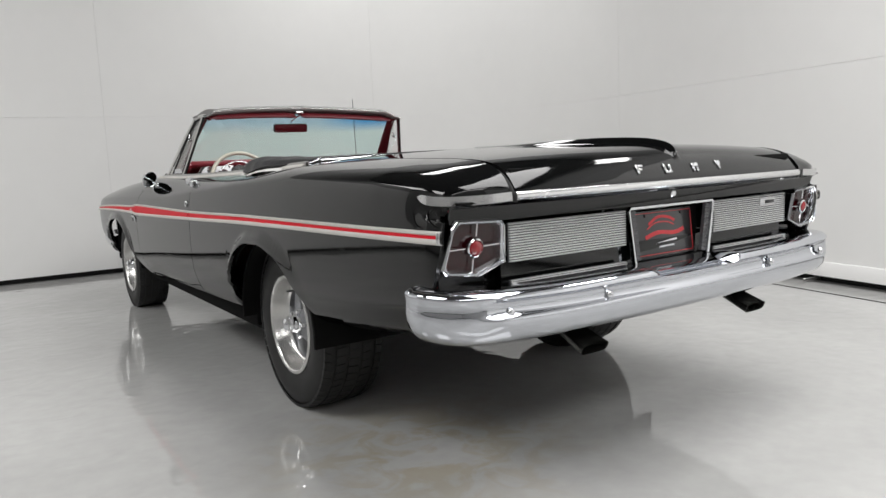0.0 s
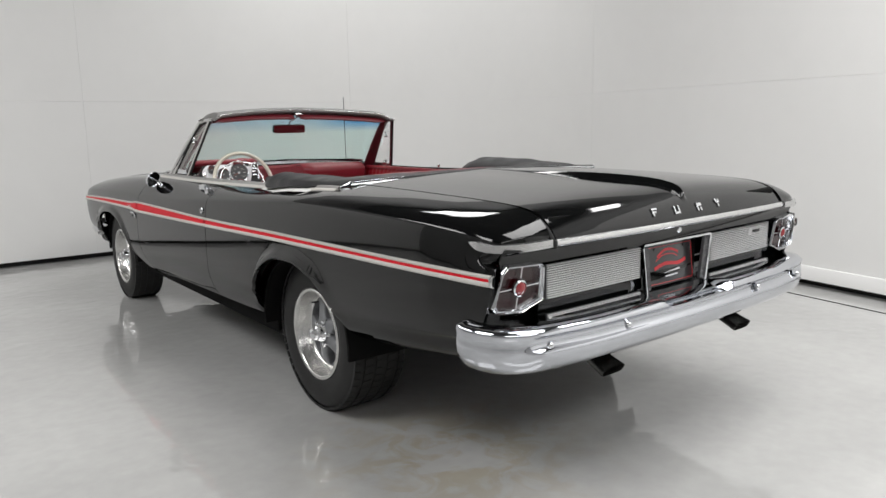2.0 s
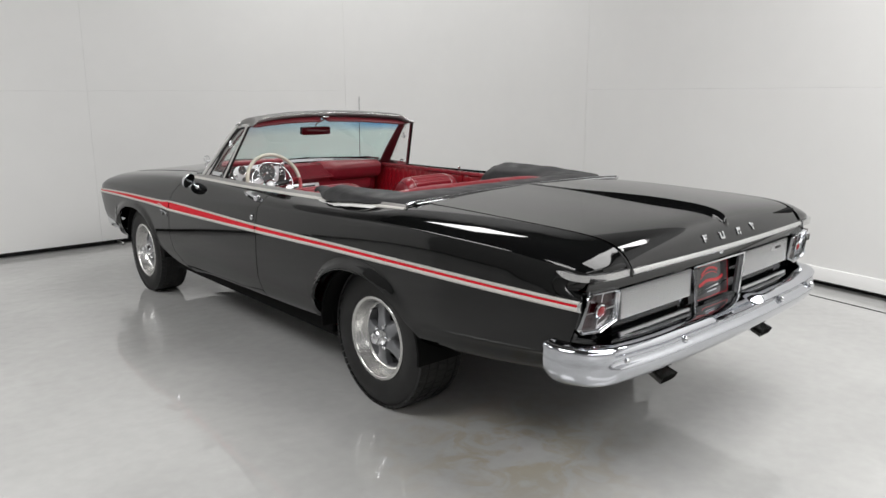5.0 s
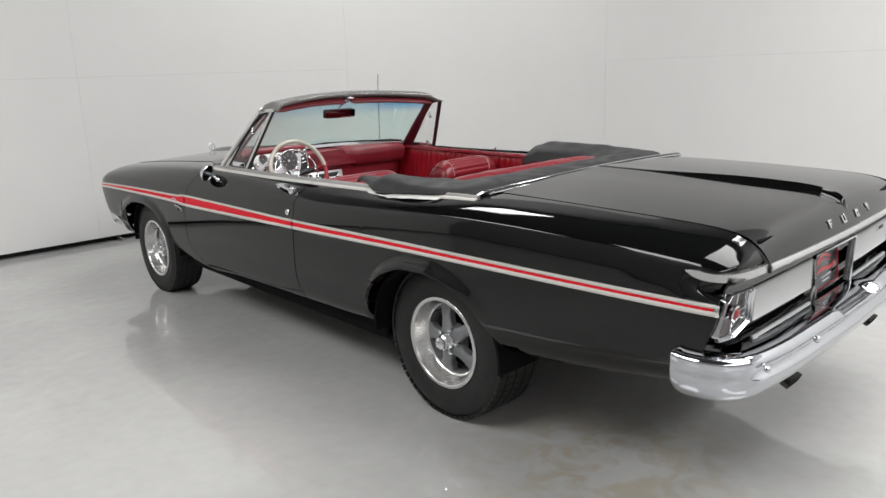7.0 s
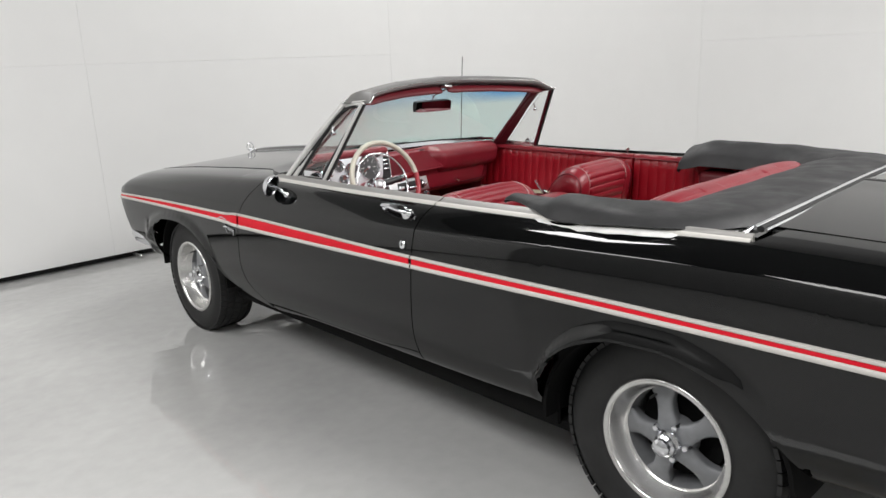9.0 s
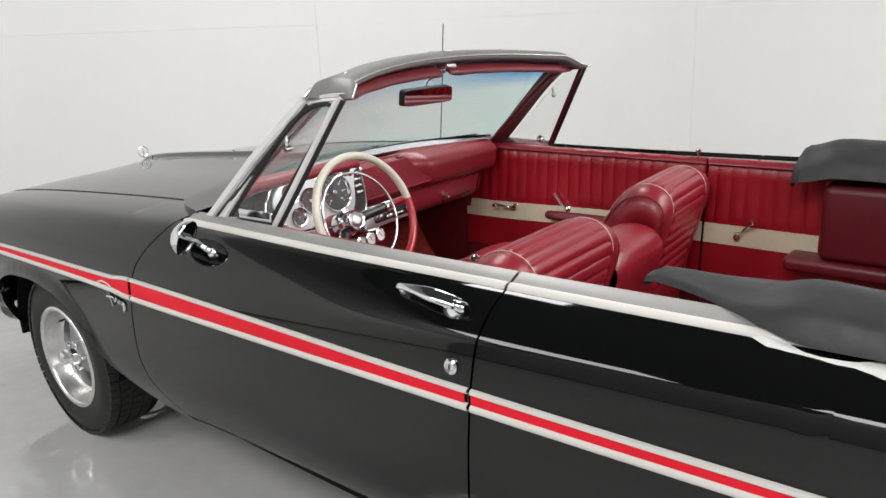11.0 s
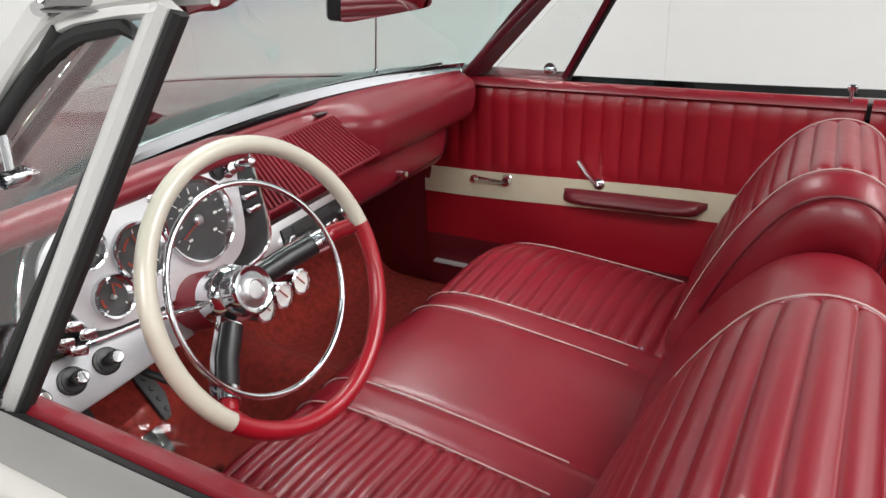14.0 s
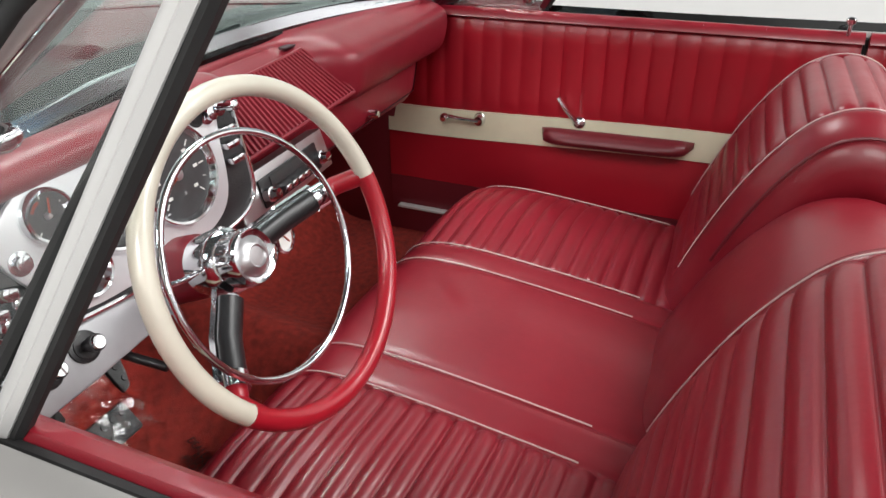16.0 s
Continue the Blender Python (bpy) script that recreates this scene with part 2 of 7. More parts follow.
def floor_material():
    m, nt, b = nodes_of("grey_epoxy_floor")
    link = nt.links.new
    tc = nt.nodes.new("ShaderNodeTexCoord")

    def tex(scale, detail=5.0, dist=0.0):
        n = nt.nodes.new("ShaderNodeTexNoise")
        n.inputs["Scale"].default_value, n.inputs["Detail"].default_value, n.inputs["Distortion"].default_value = scale, detail, dist
        link(tc.outputs["Object"], n.inputs["Vector"])
        return n

    def ramp(src, a, b_, c0, c1):
        r = nt.nodes.new("ShaderNodeMapRange")
        r.inputs[1].default_value, r.inputs[2].default_value, r.inputs[3].default_value, r.inputs[4].default_value = a, b_, c0, c1
        link(src, r.inputs[0])
        return r.outputs[0]

    cloud = ramp(tex(0.9, 5, 0.4).outputs["Fac"], 0.3, 0.7, 0.88, 1.1)
    fine = ramp(tex(14, 6).outputs["Fac"], 0.3, 0.7, 0.965, 1.035)
    mul = nt.nodes.new("ShaderNodeMath")
    mul.operation = "MULTIPLY"
    link(cloud, mul.inputs[0])
    link(fine, mul.inputs[1])
    base = nt.nodes.new("ShaderNodeVectorMath")
    base.operation = "SCALE"
    base.inputs[0].default_value = (0.455, 0.455, 0.446)
    link(mul.outputs[0], base.inputs["Scale"])
    # an old brown stain behind the rear wheel
    sub = nt.nodes.new("ShaderNodeVectorMath")
    sub.operation = "SUBTRACT"
    link(tc.outputs["Object"], sub.inputs[0])
    sub.inputs[1].default_value = (STAIN[0], STAIN[1], 0)
    ln = nt.nodes.new("ShaderNodeVectorMath")
    ln.operation = "LENGTH"
    link(sub.outputs[0], ln.inputs[0])
    rad = ramp(ln.outputs["Value"], 0.10, 0.68, 1.0, 0.0)
    blot = ramp(tex(6.5, 7, 1.2).outputs["Fac"], 0.43, 0.60, 0.0, 0.6)
    am = nt.nodes.new("ShaderNodeMath")
    am.operation = "MULTIPLY"
    link(rad, am.inputs[0])
    link(blot, am.inputs[1])
    mx = nt.nodes.new("ShaderNodeMix")
    mx.data_type = "RGBA"
    link(am.outputs[0], mx.inputs[0])
    link(base.outputs[0], mx.inputs[6])
    mx.inputs[7].default_value = (0.37, 0.315, 0.19, 1)
    link(mx.outputs[2], b.inputs["Base Color"])
    link(ramp(tex(3.0, 4).outputs["Fac"], 0.3, 0.7, 0.006, 0.02), b.inputs["Roughness"])
    b.inputs["IOR"].default_value = 1.65
    b1 = nt.nodes.new("ShaderNodeBump")
    b1.inputs["Strength"].default_value, b1.inputs["Distance"].default_value = 0.8, 0.0028
    link(tex(5.0, 1.5, 1.2).outputs["Fac"], b1.inputs["Height"])
    b2 = nt.nodes.new("ShaderNodeBump")
    b2.inputs["Strength"].default_value, b2.inputs["Distance"].default_value = 0.05, 0.001
    link(tex(22.0, 3).outputs["Fac"], b2.inputs["Height"])
    link(b1.outputs[0], b2.inputs["Normal"])
    link(b2.outputs[0], b.inputs["Normal"])
    return m


STAIN = (-0.66, -0.74)
FLOOR = floor_material()
FRONT_Y = 4.95                # front wall
RX, RS = 3.17, 0.17           # right wall: x = RX + RS * y
LEFT_X, BACK_Y, CEIL_Z = -6.2, -7.5, 4.6


def right_x(y):
    return RX + RS * y


def slab(outline, z0, z1, material, name, label, category, bev=0.0):
    bm = prism(outline, z1 - z0, pose(0, 0, z0), bev)
    return tagged(part(name, bm, material, flat=True), label, category, kind="structure")


room = [(LEFT_X, BACK_Y), (right_x(BACK_Y), BACK_Y), (right_x(FRONT_Y), FRONT_Y), (LEFT_X, FRONT_Y)]
wide = [(LEFT_X - 0.4, BACK_Y - 0.4), (6.0, BACK_Y - 0.4), (6.0, FRONT_Y + 0.4), (LEFT_X - 0.4, FRONT_Y + 0.4)]
slab(wide, -0.12, 0.0, FLOOR, "floor", "glossy light grey epoxy floor with faint stains", "floor")
slab(wide, CEIL_Z, CEIL_Z + 0.12, CEIL, "ceiling", "plain dark studio ceiling", "ceiling")


def wall_run(name, a, b, joints, label, base=0.052, rail=3.15, paint=None):
    """A wall of tall painted panels from a to b with fine joints, standing over a black gap along the floor."""
    a, b = Vector((*a, 0)), Vector((*b, 0))
    d = (b - a).normalized()
    n = Vector((-d.y, d.x, 0))
    length = (b - a).length
    back = part(name, block(length + 0.5, 0.12, CEIL_Z - 0.006, 0.0, Matrix.Translation((a + b) / 2 - n * 0.135 + Vector((0, 0, CEIL_Z / 2))) @ Matrix.Rotation(math.atan2(d.y, d.x), 4, "Z")), GAPBLACK, flat=True)
    tagged(back, label, "wall", kind="structure")
    cuts = [0.0, *joints, length]
    for s0, s1 in zip(cuts, cuts[1:]):
        for z0, z1 in ((base, HJOINT - 0.0004), (HJOINT + 0.0004, rail)):
            w = s1 - s0 - 0.0008
            m = Matrix.Translation(a + d * (s0 + s1) / 2 - n * 0.036 + Vector((0, 0, (z0 + z1) / 2))) @ Matrix.Rotation(math.atan2(d.y, d.x), 4, "Z")
            part("wall_panel", block(w, 0.072, z1 - z0, 0.0008, m, 1), paint or WALL, back, flat=True)
    # above the view the panels turn darker, so the paint reflects less light
    for s0, s1 in zip(cuts, cuts[1:]):
        for z0, z1, tone in ((rail, rail + 0.55, UPPER), (rail + 0.55, CEIL_Z - 0.008, WALL_G)):
            m = Matrix.Translation(a + d * (s0 + s1) / 2 - n * 0.04 + Vector((0, 0, (z0 + z1) / 2))) @ Matrix.Rotation(math.atan2(d.y, d.x), 4, "Z")
            part("upper_panel", block(s1 - s0, 0.07, z1 - z0 - 0.004, 0.0, m), tone, back, flat=True)
    k = 0.35
    while k < length:
        m = Matrix.Translation(a + d * k + n * 0.004 + Vector((0, 0, 0.022))) @ Matrix.Rotation(math.atan2(d.y, d.x), 4, "Z")
        part("bolt", block(0.02, 0.16, 0.02, 0.004, m, 1), GALV, back, flat=True)
        k += 1.22
    return back


HJOINT = 1.53
BEND_X, BEND_Y = 2.31, 2.24      # where the front and the right wall begin to curve into one another
ry = math.hypot(1, RS)
wall_run("wall_front", (BEND_X, FRONT_Y), (LEFT_X, FRONT_Y), [BEND_X + 0.65, BEND_X + 3.3, BEND_X + 5.7], "white painted studio wall with fine panel joints above a black floor gap")
wall_run("wall_right", (right_x(BACK_Y), BACK_Y), (right_x(BEND_Y), BEND_Y), [(v - BACK_Y) * ry for v in (-5.2, -2.4)], "white painted studio wall with low skirting above a black floor gap")
# unseen left and back walls, their grey set to keep reflections dark
wall_run("wall_left", (LEFT_X, FRONT_Y), (LEFT_X, BACK_Y), [3.0, 6.0, 9.0], "unseen grey wall, added to dim the car's reflections", paint=WALL_G)
wall_run("wall_back", (LEFT_X, BACK_Y), (right_x(BACK_Y), BACK_Y), [2.4, 4.8, 7.2], "unseen grey wall, added to dim the car's reflections", paint=WALL_G)


def bend(t, off=0.0):
    """The curved corner in plan, from the right wall to the front wall; off: how far behind its face."""
    a, b = Vector((right_x(BEND_Y), BEND_Y, 0)), Vector((BEND_X, FRONT_Y, 0))
    d1 = a + Vector((RS, 1, 0)) * 1.55
    d2 = b + Vector((1.0, 0, 0))
    p = a * (1 - t) ** 3 + d1 * 3 * t * (1 - t) ** 2 + d2 * 3 * t * t * (1 - t) + b * t ** 3
    q = (d1 - a) * (1 - t) ** 2 + (d2 - d1) * 2 * t * (1 - t) + (b - d2) * t * t
    n = Vector((q.y, -q.x, 0)).normalized()
    return p + n * off


def bend_sheet(z0, z1, off, thick):
    return sheet([[bend(t, off) + Vector((0, 0, z0)), bend(t, off) + Vector((0, 0, z1))] for t in np.linspace(0.9998, 0.0002, 40)], thick)


corner = part("wall_corner", bend_sheet(0.058, CEIL_Z - 0.006, 0.034, 0.06), WALL)
tagged(corner, "white painted studio wall curving round the corner", "wall", kind="structure")
for z0, z1, tone in ((0.052, HJOINT - 0.0004, WALL), (HJOINT + 0.0004, 3.15, WALL), (3.15, CEIL_Z - 0.008, UPPER)):
    part("wall_panel", bend_sheet(z0, z1, 0.0, 0.03), tone, corner)

# skirting board along the right wall and the floor joint in front of it
d_r = Vector((RS, 1, 0)).normalized()
n_r = Vector((-d_r.y, d_r.x, 0))
p0, p1 = Vector((right_x(BACK_Y), BACK_Y, 0)), Vector((right_x(BEND_Y), BEND_Y, 0))
skirt = part("baseboard", sweep([p0 + n_r * 0.001, p1 + n_r * 0.001], [(0, 0.055), (-0.02, 0.055), (-0.02, 0.15), (-0.014, 0.158), (0, 0.158)]), WALL)
tagged(skirt, "white painted skirting board along the studio wall", "baseboard", kind="structure")
strip = part("trim", sweep([p0 + n_r * 0.29, p1 + n_r * 0.29], [(-0.006, 0.0), (-0.004, 0.004), (0.004, 0.004), (0.006, 0.0)]), GAPBLACK)
tagged(strip, "thin dark joint strip in the floor beside the wall", "floor strip", kind="structure")

# ---- the car: y ahead, rear axle at y 0, left side at negative x ----
car = thing("convertible_car", "glossy black vintage convertible with red stripe on grey studio floor", "car")
WHEELBASE = 2.946

# half section of the body, led by these lines along the car: half width and height
lid_prof = spline([(-0.215, 1.012), (-0.45, 1.010), (-0.8, 1.004), (-1.05, 0.998), (-1.17, 0.990), (-1.235, 0.972), (-1.272, 0.945), (-1.292, 0.918), (-1.305, 0.899), (-1.303, 0.886)], 70)
half = mono([(-1.31, 0.905), (-1.2, 0.917), (-0.6, 0.944), (0.0, 0.955), (0.95, 0.96), (2.2, 0.962), (2.9, 0.962), (3.4, 0.958), (3.7, 0.950), (3.82, 0.938)])
z_low = mono([(-1.31, 0.53), (-1.2, 0.518), (-0.95, 0.480), (-0.6, 0.437), (-0.44, 0.425), (0.3, 0.36), (0.65, 0.345), (1.25, 0.335), (1.73, 0.325), (2.17, 0.30), (3.4, 0.36), (3.82, 0.40)])
z_crease = mono([(-1.31, 0.872), (-1.27, 0.892), (-1.2, 0.915), (-1.1, 0.931), (-0.9, 0.942), (-0.4, 0.95), (0.27, 0.925), (0.55, 0.908), (0.95, 0.885), (1.65, 0.845), (2.2, 0.832), (2.9, 0.818), (3.4, 0.80), (3.7, 0.782), (3.82, 0.755)])
_lp = [(float(y), float(z)) for y, z in lid_prof[::3] if -1.299 < y < -0.9]
z_belt = mono([(-1.31, 0.886)] + [(y, z - 0.002 - 0.012 * smooth(-1.29, -1.1, y)) for y, z in _lp] + [ (-0.3, 0.992), (0.3, 0.972), (0.95, 0.958), (1.6, 0.95), (2.1, 0.95), (2.4, 0.935), (2.9, 0.906), (3.4, 0.868), (3.7, 0.835), (3.79, 0.812), (3.82, 0.785)])
z_deck = mono([(-1.31, 0.886)] + _lp + [(-0.3, 1.010), (0.3, 0.99), (2.1, 0.965), (2.4, 0.952), (2.9, 0.922), (3.4, 0.884), (3.7, 0.85), (3.79, 0.828), (3.82, 0.80)])
GAP_X = 0.705                # trunk lid
HOOD_X = 0.675
gap_x = lambda y: GAP_X + (HOOD_X - GAP_X) * smooth(0.0, 2.0, y)
NSEC = 240
SECT = bspline_basis(13, NSEC)
# outline of the openings round the wheels
arch_rear = mono([(-0.50, 0.43), (-0.42, 0.515), (-0.34, 0.585), (-0.2, 0.66), (-0.05, 0.694), (0.08, 0.69), (0.2, 0.652), (0.29, 0.585), (0.345, 0.50), (0.366, 0.43), (0.372, 0.35)])
arch_front = mono([(2.13, 0.29), (2.3, 0.335), (2.42, 0.375), (2.5, 0.42), (2.57, 0.52), (2.65, 0.585), (2.76, 0.635), (2.92, 0.66), (3.08, 0.652), (3.24, 0.61), (3.34, 0.55), (3.4, 0.47), (3.415, 0.38)])


def low_edge(y):
    z = z_low(y)
    if -0.50 < y < 0.372:
        z = max(z, arch_rear(y))
    if 2.13 < y < 3.415:
        z = max(z, arch_front(y))
    return z


def section(y):
    w, b, c, t, k = half(y), z_low(y), z_crease(y), z_belt(y), z_deck(y)
    up = 0.5 * (c + t) + 0.004
    rear = smooth(0.1, -0.25, y)
    rise = k - c
    mixed = lambda p, q: p + (q - p) * rear
    pts = [(w - 0.10, b), (w - 0.055, b + 0.012), (w - 0.02, b + 0.10), (w, 0.5 * b + 0.33), (w + 0.002, 0.70), (w - 0.002, c - 0.06), (w - 0.012, c - 0.012), (w - 0.018, c + 0.004),
           (w - 0.055, mixed(up, c + 0.455 * rise)), (w - 0.095, mixed(t - 0.012, c + 0.66 * rise)), (w - 0.135, mixed(t + 0.004, c + 0.79 * rise)), (gap_x(y) + 0.062, mixed(0.5 * (t + k) + 0.006, c + 0.90 * rise)), (gap_x(y), k)]
    return SECT @ np.array(pts)


_sections = {}


def sect(y):
    key = round(y, 4)
    if key not in _sections:
        _sections[key] = section(y)
    return _sections[key]


def flare(y, z):
    """How far the wheel openings' lips stand out from the side."""
    out = 0.0
    for f, a, b, top in ((arch_rear, -0.50, 0.372, 0.02), (arch_front, 2.13, 3.415, 0.016)):
        best = 9.0
        for yy in np.linspace(a + 0.01, b - 0.003, 44):
            best = min(best, math.hypot(y - yy, z - f(yy)))
        fade = smooth(a + 0.05, a + 0.45, y) if a < 0 else smooth(a + 0.2, a + 0.5, y)
        if best < 0.055:
            out = max(out, top * fade * (1 - smooth(0.018, 0.05, best)))
    return out


def skin(y, v):
    """A point of the left side at y and section place v (0 sill, 1 deck edge)."""
    s = sect(y)
    f = v * (NSEC - 1)
    i = min(int(f), NSEC - 2)
    x, z = s[i] + (s[i + 1] - s[i]) * (f - i)
    if z < 0.75:
        x += flare(y, z) if (-0.56 < y < 0.43 or 2.07 < y < 3.48) else 0
    return Vector((-x, y, z))


def v_of(y, z):
    """The section place whose height is z, on the side below the belt."""
    s = sect(y)
    n = int(np.argmax(s[:, 1]))
    return float(np.interp(z, s[: n + 1, 1], np.arange(n + 1))) / (NSEC - 1)


def side_at(y, z, out=0.0):
    """The left side's surface at y and height z, stood off by out."""
    v = v_of(y, z)
    p, q, r = skin(y, v), skin(y + 0.01, v), skin(y, min(v + 0.004, 1))
    n = (q - p).cross(r - p).normalized()
    if n.x > 0:
        n = -n
    return p + n * out


def panel(y0, y1, lo, hi, cols, rows, extra=(), rim=0.03):
    """A body panel of the left side between edges y0(z), y1(z) and section places lo(y), hi(y); its rim is turned inward."""
    ss = sorted({*np.linspace(0, 1, cols).tolist(), *extra})
    grid = []
    for s in ss:
        yb = y0(0.7) + (y1(0.7) - y0(0.7)) * s
        a, b = lo(yb), hi(yb)
        col = []
        for j in range(rows):
            v = a + (b - a) * j / (rows - 1)
            z = skin(yb, v).z
            y = y0(z) + (y1(z) - y0(z)) * s
            col.append(skin(y, v))
        grid.append(col)
    bm = bmesh.new()
    vs = add_grid(bm, grid)
    bm.normal_update()
    nu, nv = len(vs), len(vs[0])
    ring = [(i, 0) for i in range(nu)] + [(nu - 1, j) for j in range(1, nv)] + [(i, nv - 1) for i in range(nu - 2, -1, -1)] + [(0, j) for j in range(nv - 2, 0, -1)]
    flip = sum(v.normal.x for r in vs for v in r) > 0
    sign = 1 if flip else -1
    edge, deep = [], []
    for i, j in ring:
        v = vs[i][j]
        edge.append(bm.verts.new(v.co + v.normal * sign * 0.0015))
        deep.append(bm.verts.new(v.co + v.normal * sign * rim))
    for k in range(len(ring)):
        m = (k + 1) % len(ring)
        (i, j), (p, q) = ring[k], ring[m]
        bm.faces.new((vs[i][j], vs[p][q], edge[m], edge[k]))
        bm.faces.new((edge[k], edge[m], deep[m], deep[k]))
    bmesh.ops.recalc_face_normals(bm, faces=bm.faces)
    return bm


def both(ob):
    return ob, mirrored(ob)


GAPW = 0.0028
door_rear = mono([(0.30, 0.975), (0.40, 0.972), (0.63, 0.963), (0.78, 0.953), (0.89, 0.945), (0.99, 0.95)])
door_front = mono([(0.30, 2.03), (0.345, 2.08), (0.38, 2.13), (0.45, 2.215), (0.54, 2.248), (0.66, 2.24), (0.78, 2.215), (0.86, 2.18), (0.95, 2.115), (1.0, 2.105)])
rear_edge = mono([(0.5, -1.15), (0.6, -1.19), (0.7, -1.232), (0.78, -1.254), (0.84, -1.256), (0.862, -1.262), (0.878, -1.29), (0.9, -1.302), (1.0, -1.303)])
BELT_V = 0.872
FULL = lambda y: 1.0
belt_hi = lambda y: BELT_V + (1 - BELT_V) * smooth(-0.17, -0.21, y)
sill_v = lambda y: v_of(y, 0.372 - 0.02 * smooth(1.2, 2.1, y) + 0.03 * smooth(1.3, 0.95, y))
low_v = lambda y: v_of(y, low_edge(y)) if low_edge(y) > z_low(y) + 0.001 else 0.0


def frac(y0, y1, *spans):
    return [(v - y0) / (y1 - y0) for a, b, n in spans for v in np.linspace(a, b, n)]


quarter_bm = panel(rear_edge, lambda z: door_rear(z) - GAPW, low_v, belt_hi, 90, 64, [f for f in frac(-1.185, 0.955, (-0.52, -0.3, 10), (0.25, 0.375, 26), (-0.215, -0.165, 12), (-1.185, -1.15, 16), (-1.15, -1.0, 16)) if 0 < f < 1], 0.014)
# the panel's end is rounded in plan
end_plan = mono([(0.64, -1.299), (0.72, -1.293), (0.80, -1.283), (0.85, -1.268), (0.885, -1.243), (0.90, -1.20), (0.91, -1.12)])
for v in quarter_bm.verts:
    if v.co.z > 0.835 and v.co.y < end_plan(-v.co.x):
        v.co.y = end_plan(-v.co.x)
edge_v = {v for e in quarter_bm.edges if len(e.link_faces) < 2 or e.calc_face_angle(0) > 0.9 for v in e.verts}
soften = [v for v in quarter_bm.verts if v.co.y < -0.95 and v.co.z > 0.84 and v not in edge_v]
for _ in range(30):
    bmesh.ops.smooth_vert(quarter_bm, verts=soften, factor=0.5, use_axis_x=True, use_axis_y=True, use_axis_z=True)
quarter = part("rear_quarter_panel", quarter_bm, PAINT, car)
both(quarter)
door_l = part("door", panel(lambda z: door_rear(z) + GAPW, lambda z: door_front(z) - GAPW, sill_v, lambda y: BELT_V, 60, 56), PAINT, car, "closed black car door")
door_r = mirrored(door_l)
cowl_edge = mono([(2.0, 0.803), (2.06, 0.803), (2.13, 0.790), (2.20, 0.762), (2.26, 0.722), (2.30, 0.690), (2.33, 0.676), (2.34, 0.675)])


def fender_top(y):
    """The section place where the fender ends: along the cowl, then along the hood."""
    if y > 2.34:
        return 1.0
    s, e = sect(y), cowl_edge(y)
    n = NSEC // 2
    return n / (NSEC - 1) + float(np.interp(-e, -s[n:, 0], np.arange(NSEC - n))) / (NSEC - 1)


def hood_rear(u):
    return 2.306 + 0.165 * (1 - u * u)


fender = part("front_fender", panel(lambda z: door_front(z) + GAPW, lambda z: 3.80 - 0.10 * smooth(0.72, 0.5, z), low_v, fender_top, 80, 60, [f for f in frac(2.24, 3.80, (2.28, 2.6, 14), (3.36, 3.42, 24), (3.7, 3.8, 8)) if 0 < f < 1], 0.014), PAINT, car)
both(fender)
rocker = part("sill_panel", panel(lambda z: 0.977, lambda z: 2.05, lambda y: 0.0, lambda y: sill_v(y) - 0.004, 40, 10), PAINT, car)
both(rocker)


def inner_shell(y0, y1, lo, hi, n=60, k=26, off=0.03):
    rows = []
    for y in np.linspace(y0, y1, n):
        a, b = lo(y), hi(y)
        rows.append([Vector((-(abs(skin(y, v).x) - off), y, skin(y, v).z - (off if v > 0.9 else 0.0))) for v in np.linspace(a, b, k)])
    return sheet(rows)


for y0, y1, lo, hi in ((0.42, 2.2, lambda y: 0.0, lambda y: 0.74), (-1.1, 0.30, low_v, lambda y: 0.72), (2.1, 3.6, low_v, lambda y: 0.80)):
    both(part("inner_panel", inner_shell(y0, y1, lo, hi), PAINT_IN, car))

# ---- trunk lid ----


def lid_row(x):
    u = abs(x) / GAP_X
    row = []
    for y, z in lid_prof:
        crown = 0.024 * (1 - u * u) * smooth(0.885, 0.97, z)
        spine = (0.004 + 0.017 * smooth(-0.35, -1.0, y)) * max(0.0, 1 - abs(x) / 0.02) ** 0.8 * smooth(0.945, 0.978, z) + 0.004 * math.exp(-(x / 0.10) ** 2) * smooth(0.92, 0.97, z)
        # the rear face bows out towards the middle
        bow = -0.022 * (1 - u * u) * smooth(-0.9, -1.25, y)
        roll = -0.012 * max(0.0, 1 - abs(x) / 0.02) * smooth(0.985, 0.965, z) * smooth(0.94, 0.965, z)
        row.append(Vector((x, y + bow + roll + 0.012 * x * smooth(-0.4, -1.2, y), z + crown + spine)))
    return row


LIDGAP = 0.009
xs = sorted({*np.linspace(-GAP_X + LIDGAP, GAP_X - LIDGAP, 61).round(5).tolist(), *np.linspace(-0.024, 0.024, 13).round(5).tolist()})
trunk = part("trunk_lid", sheet([lid_row(x) for x in reversed(xs)], 0.016), PAINT, car, "black trunk lid with a raised centre spine", auto=55)
# black tubes set into the lid's side gaps in place of their shade
for sx in (-1, 1):
    part("lid_seal", tube([p + Vector((sx * 0.005, 0, -0.014)) for p in lid_row(sx * (GAP_X - LIDGAP))[::2]], 0.006, 6), WEATHER, trunk)
spine_edge = [p + Vector((0, 0, -0.001)) for p in lid_row(0.015) if p.z > 0.985]
part("spine_moulding", tube(spine_edge[::2], 0.0032, 6), BRIGHT, trunk, "thin bright edge along the lid's spine")
part("trunk_channel", block(1.36, 1.1, 0.02, 0.004, pose(0, -0.72, 0.955)), PAINT_IN, car)

# ---- hood ----


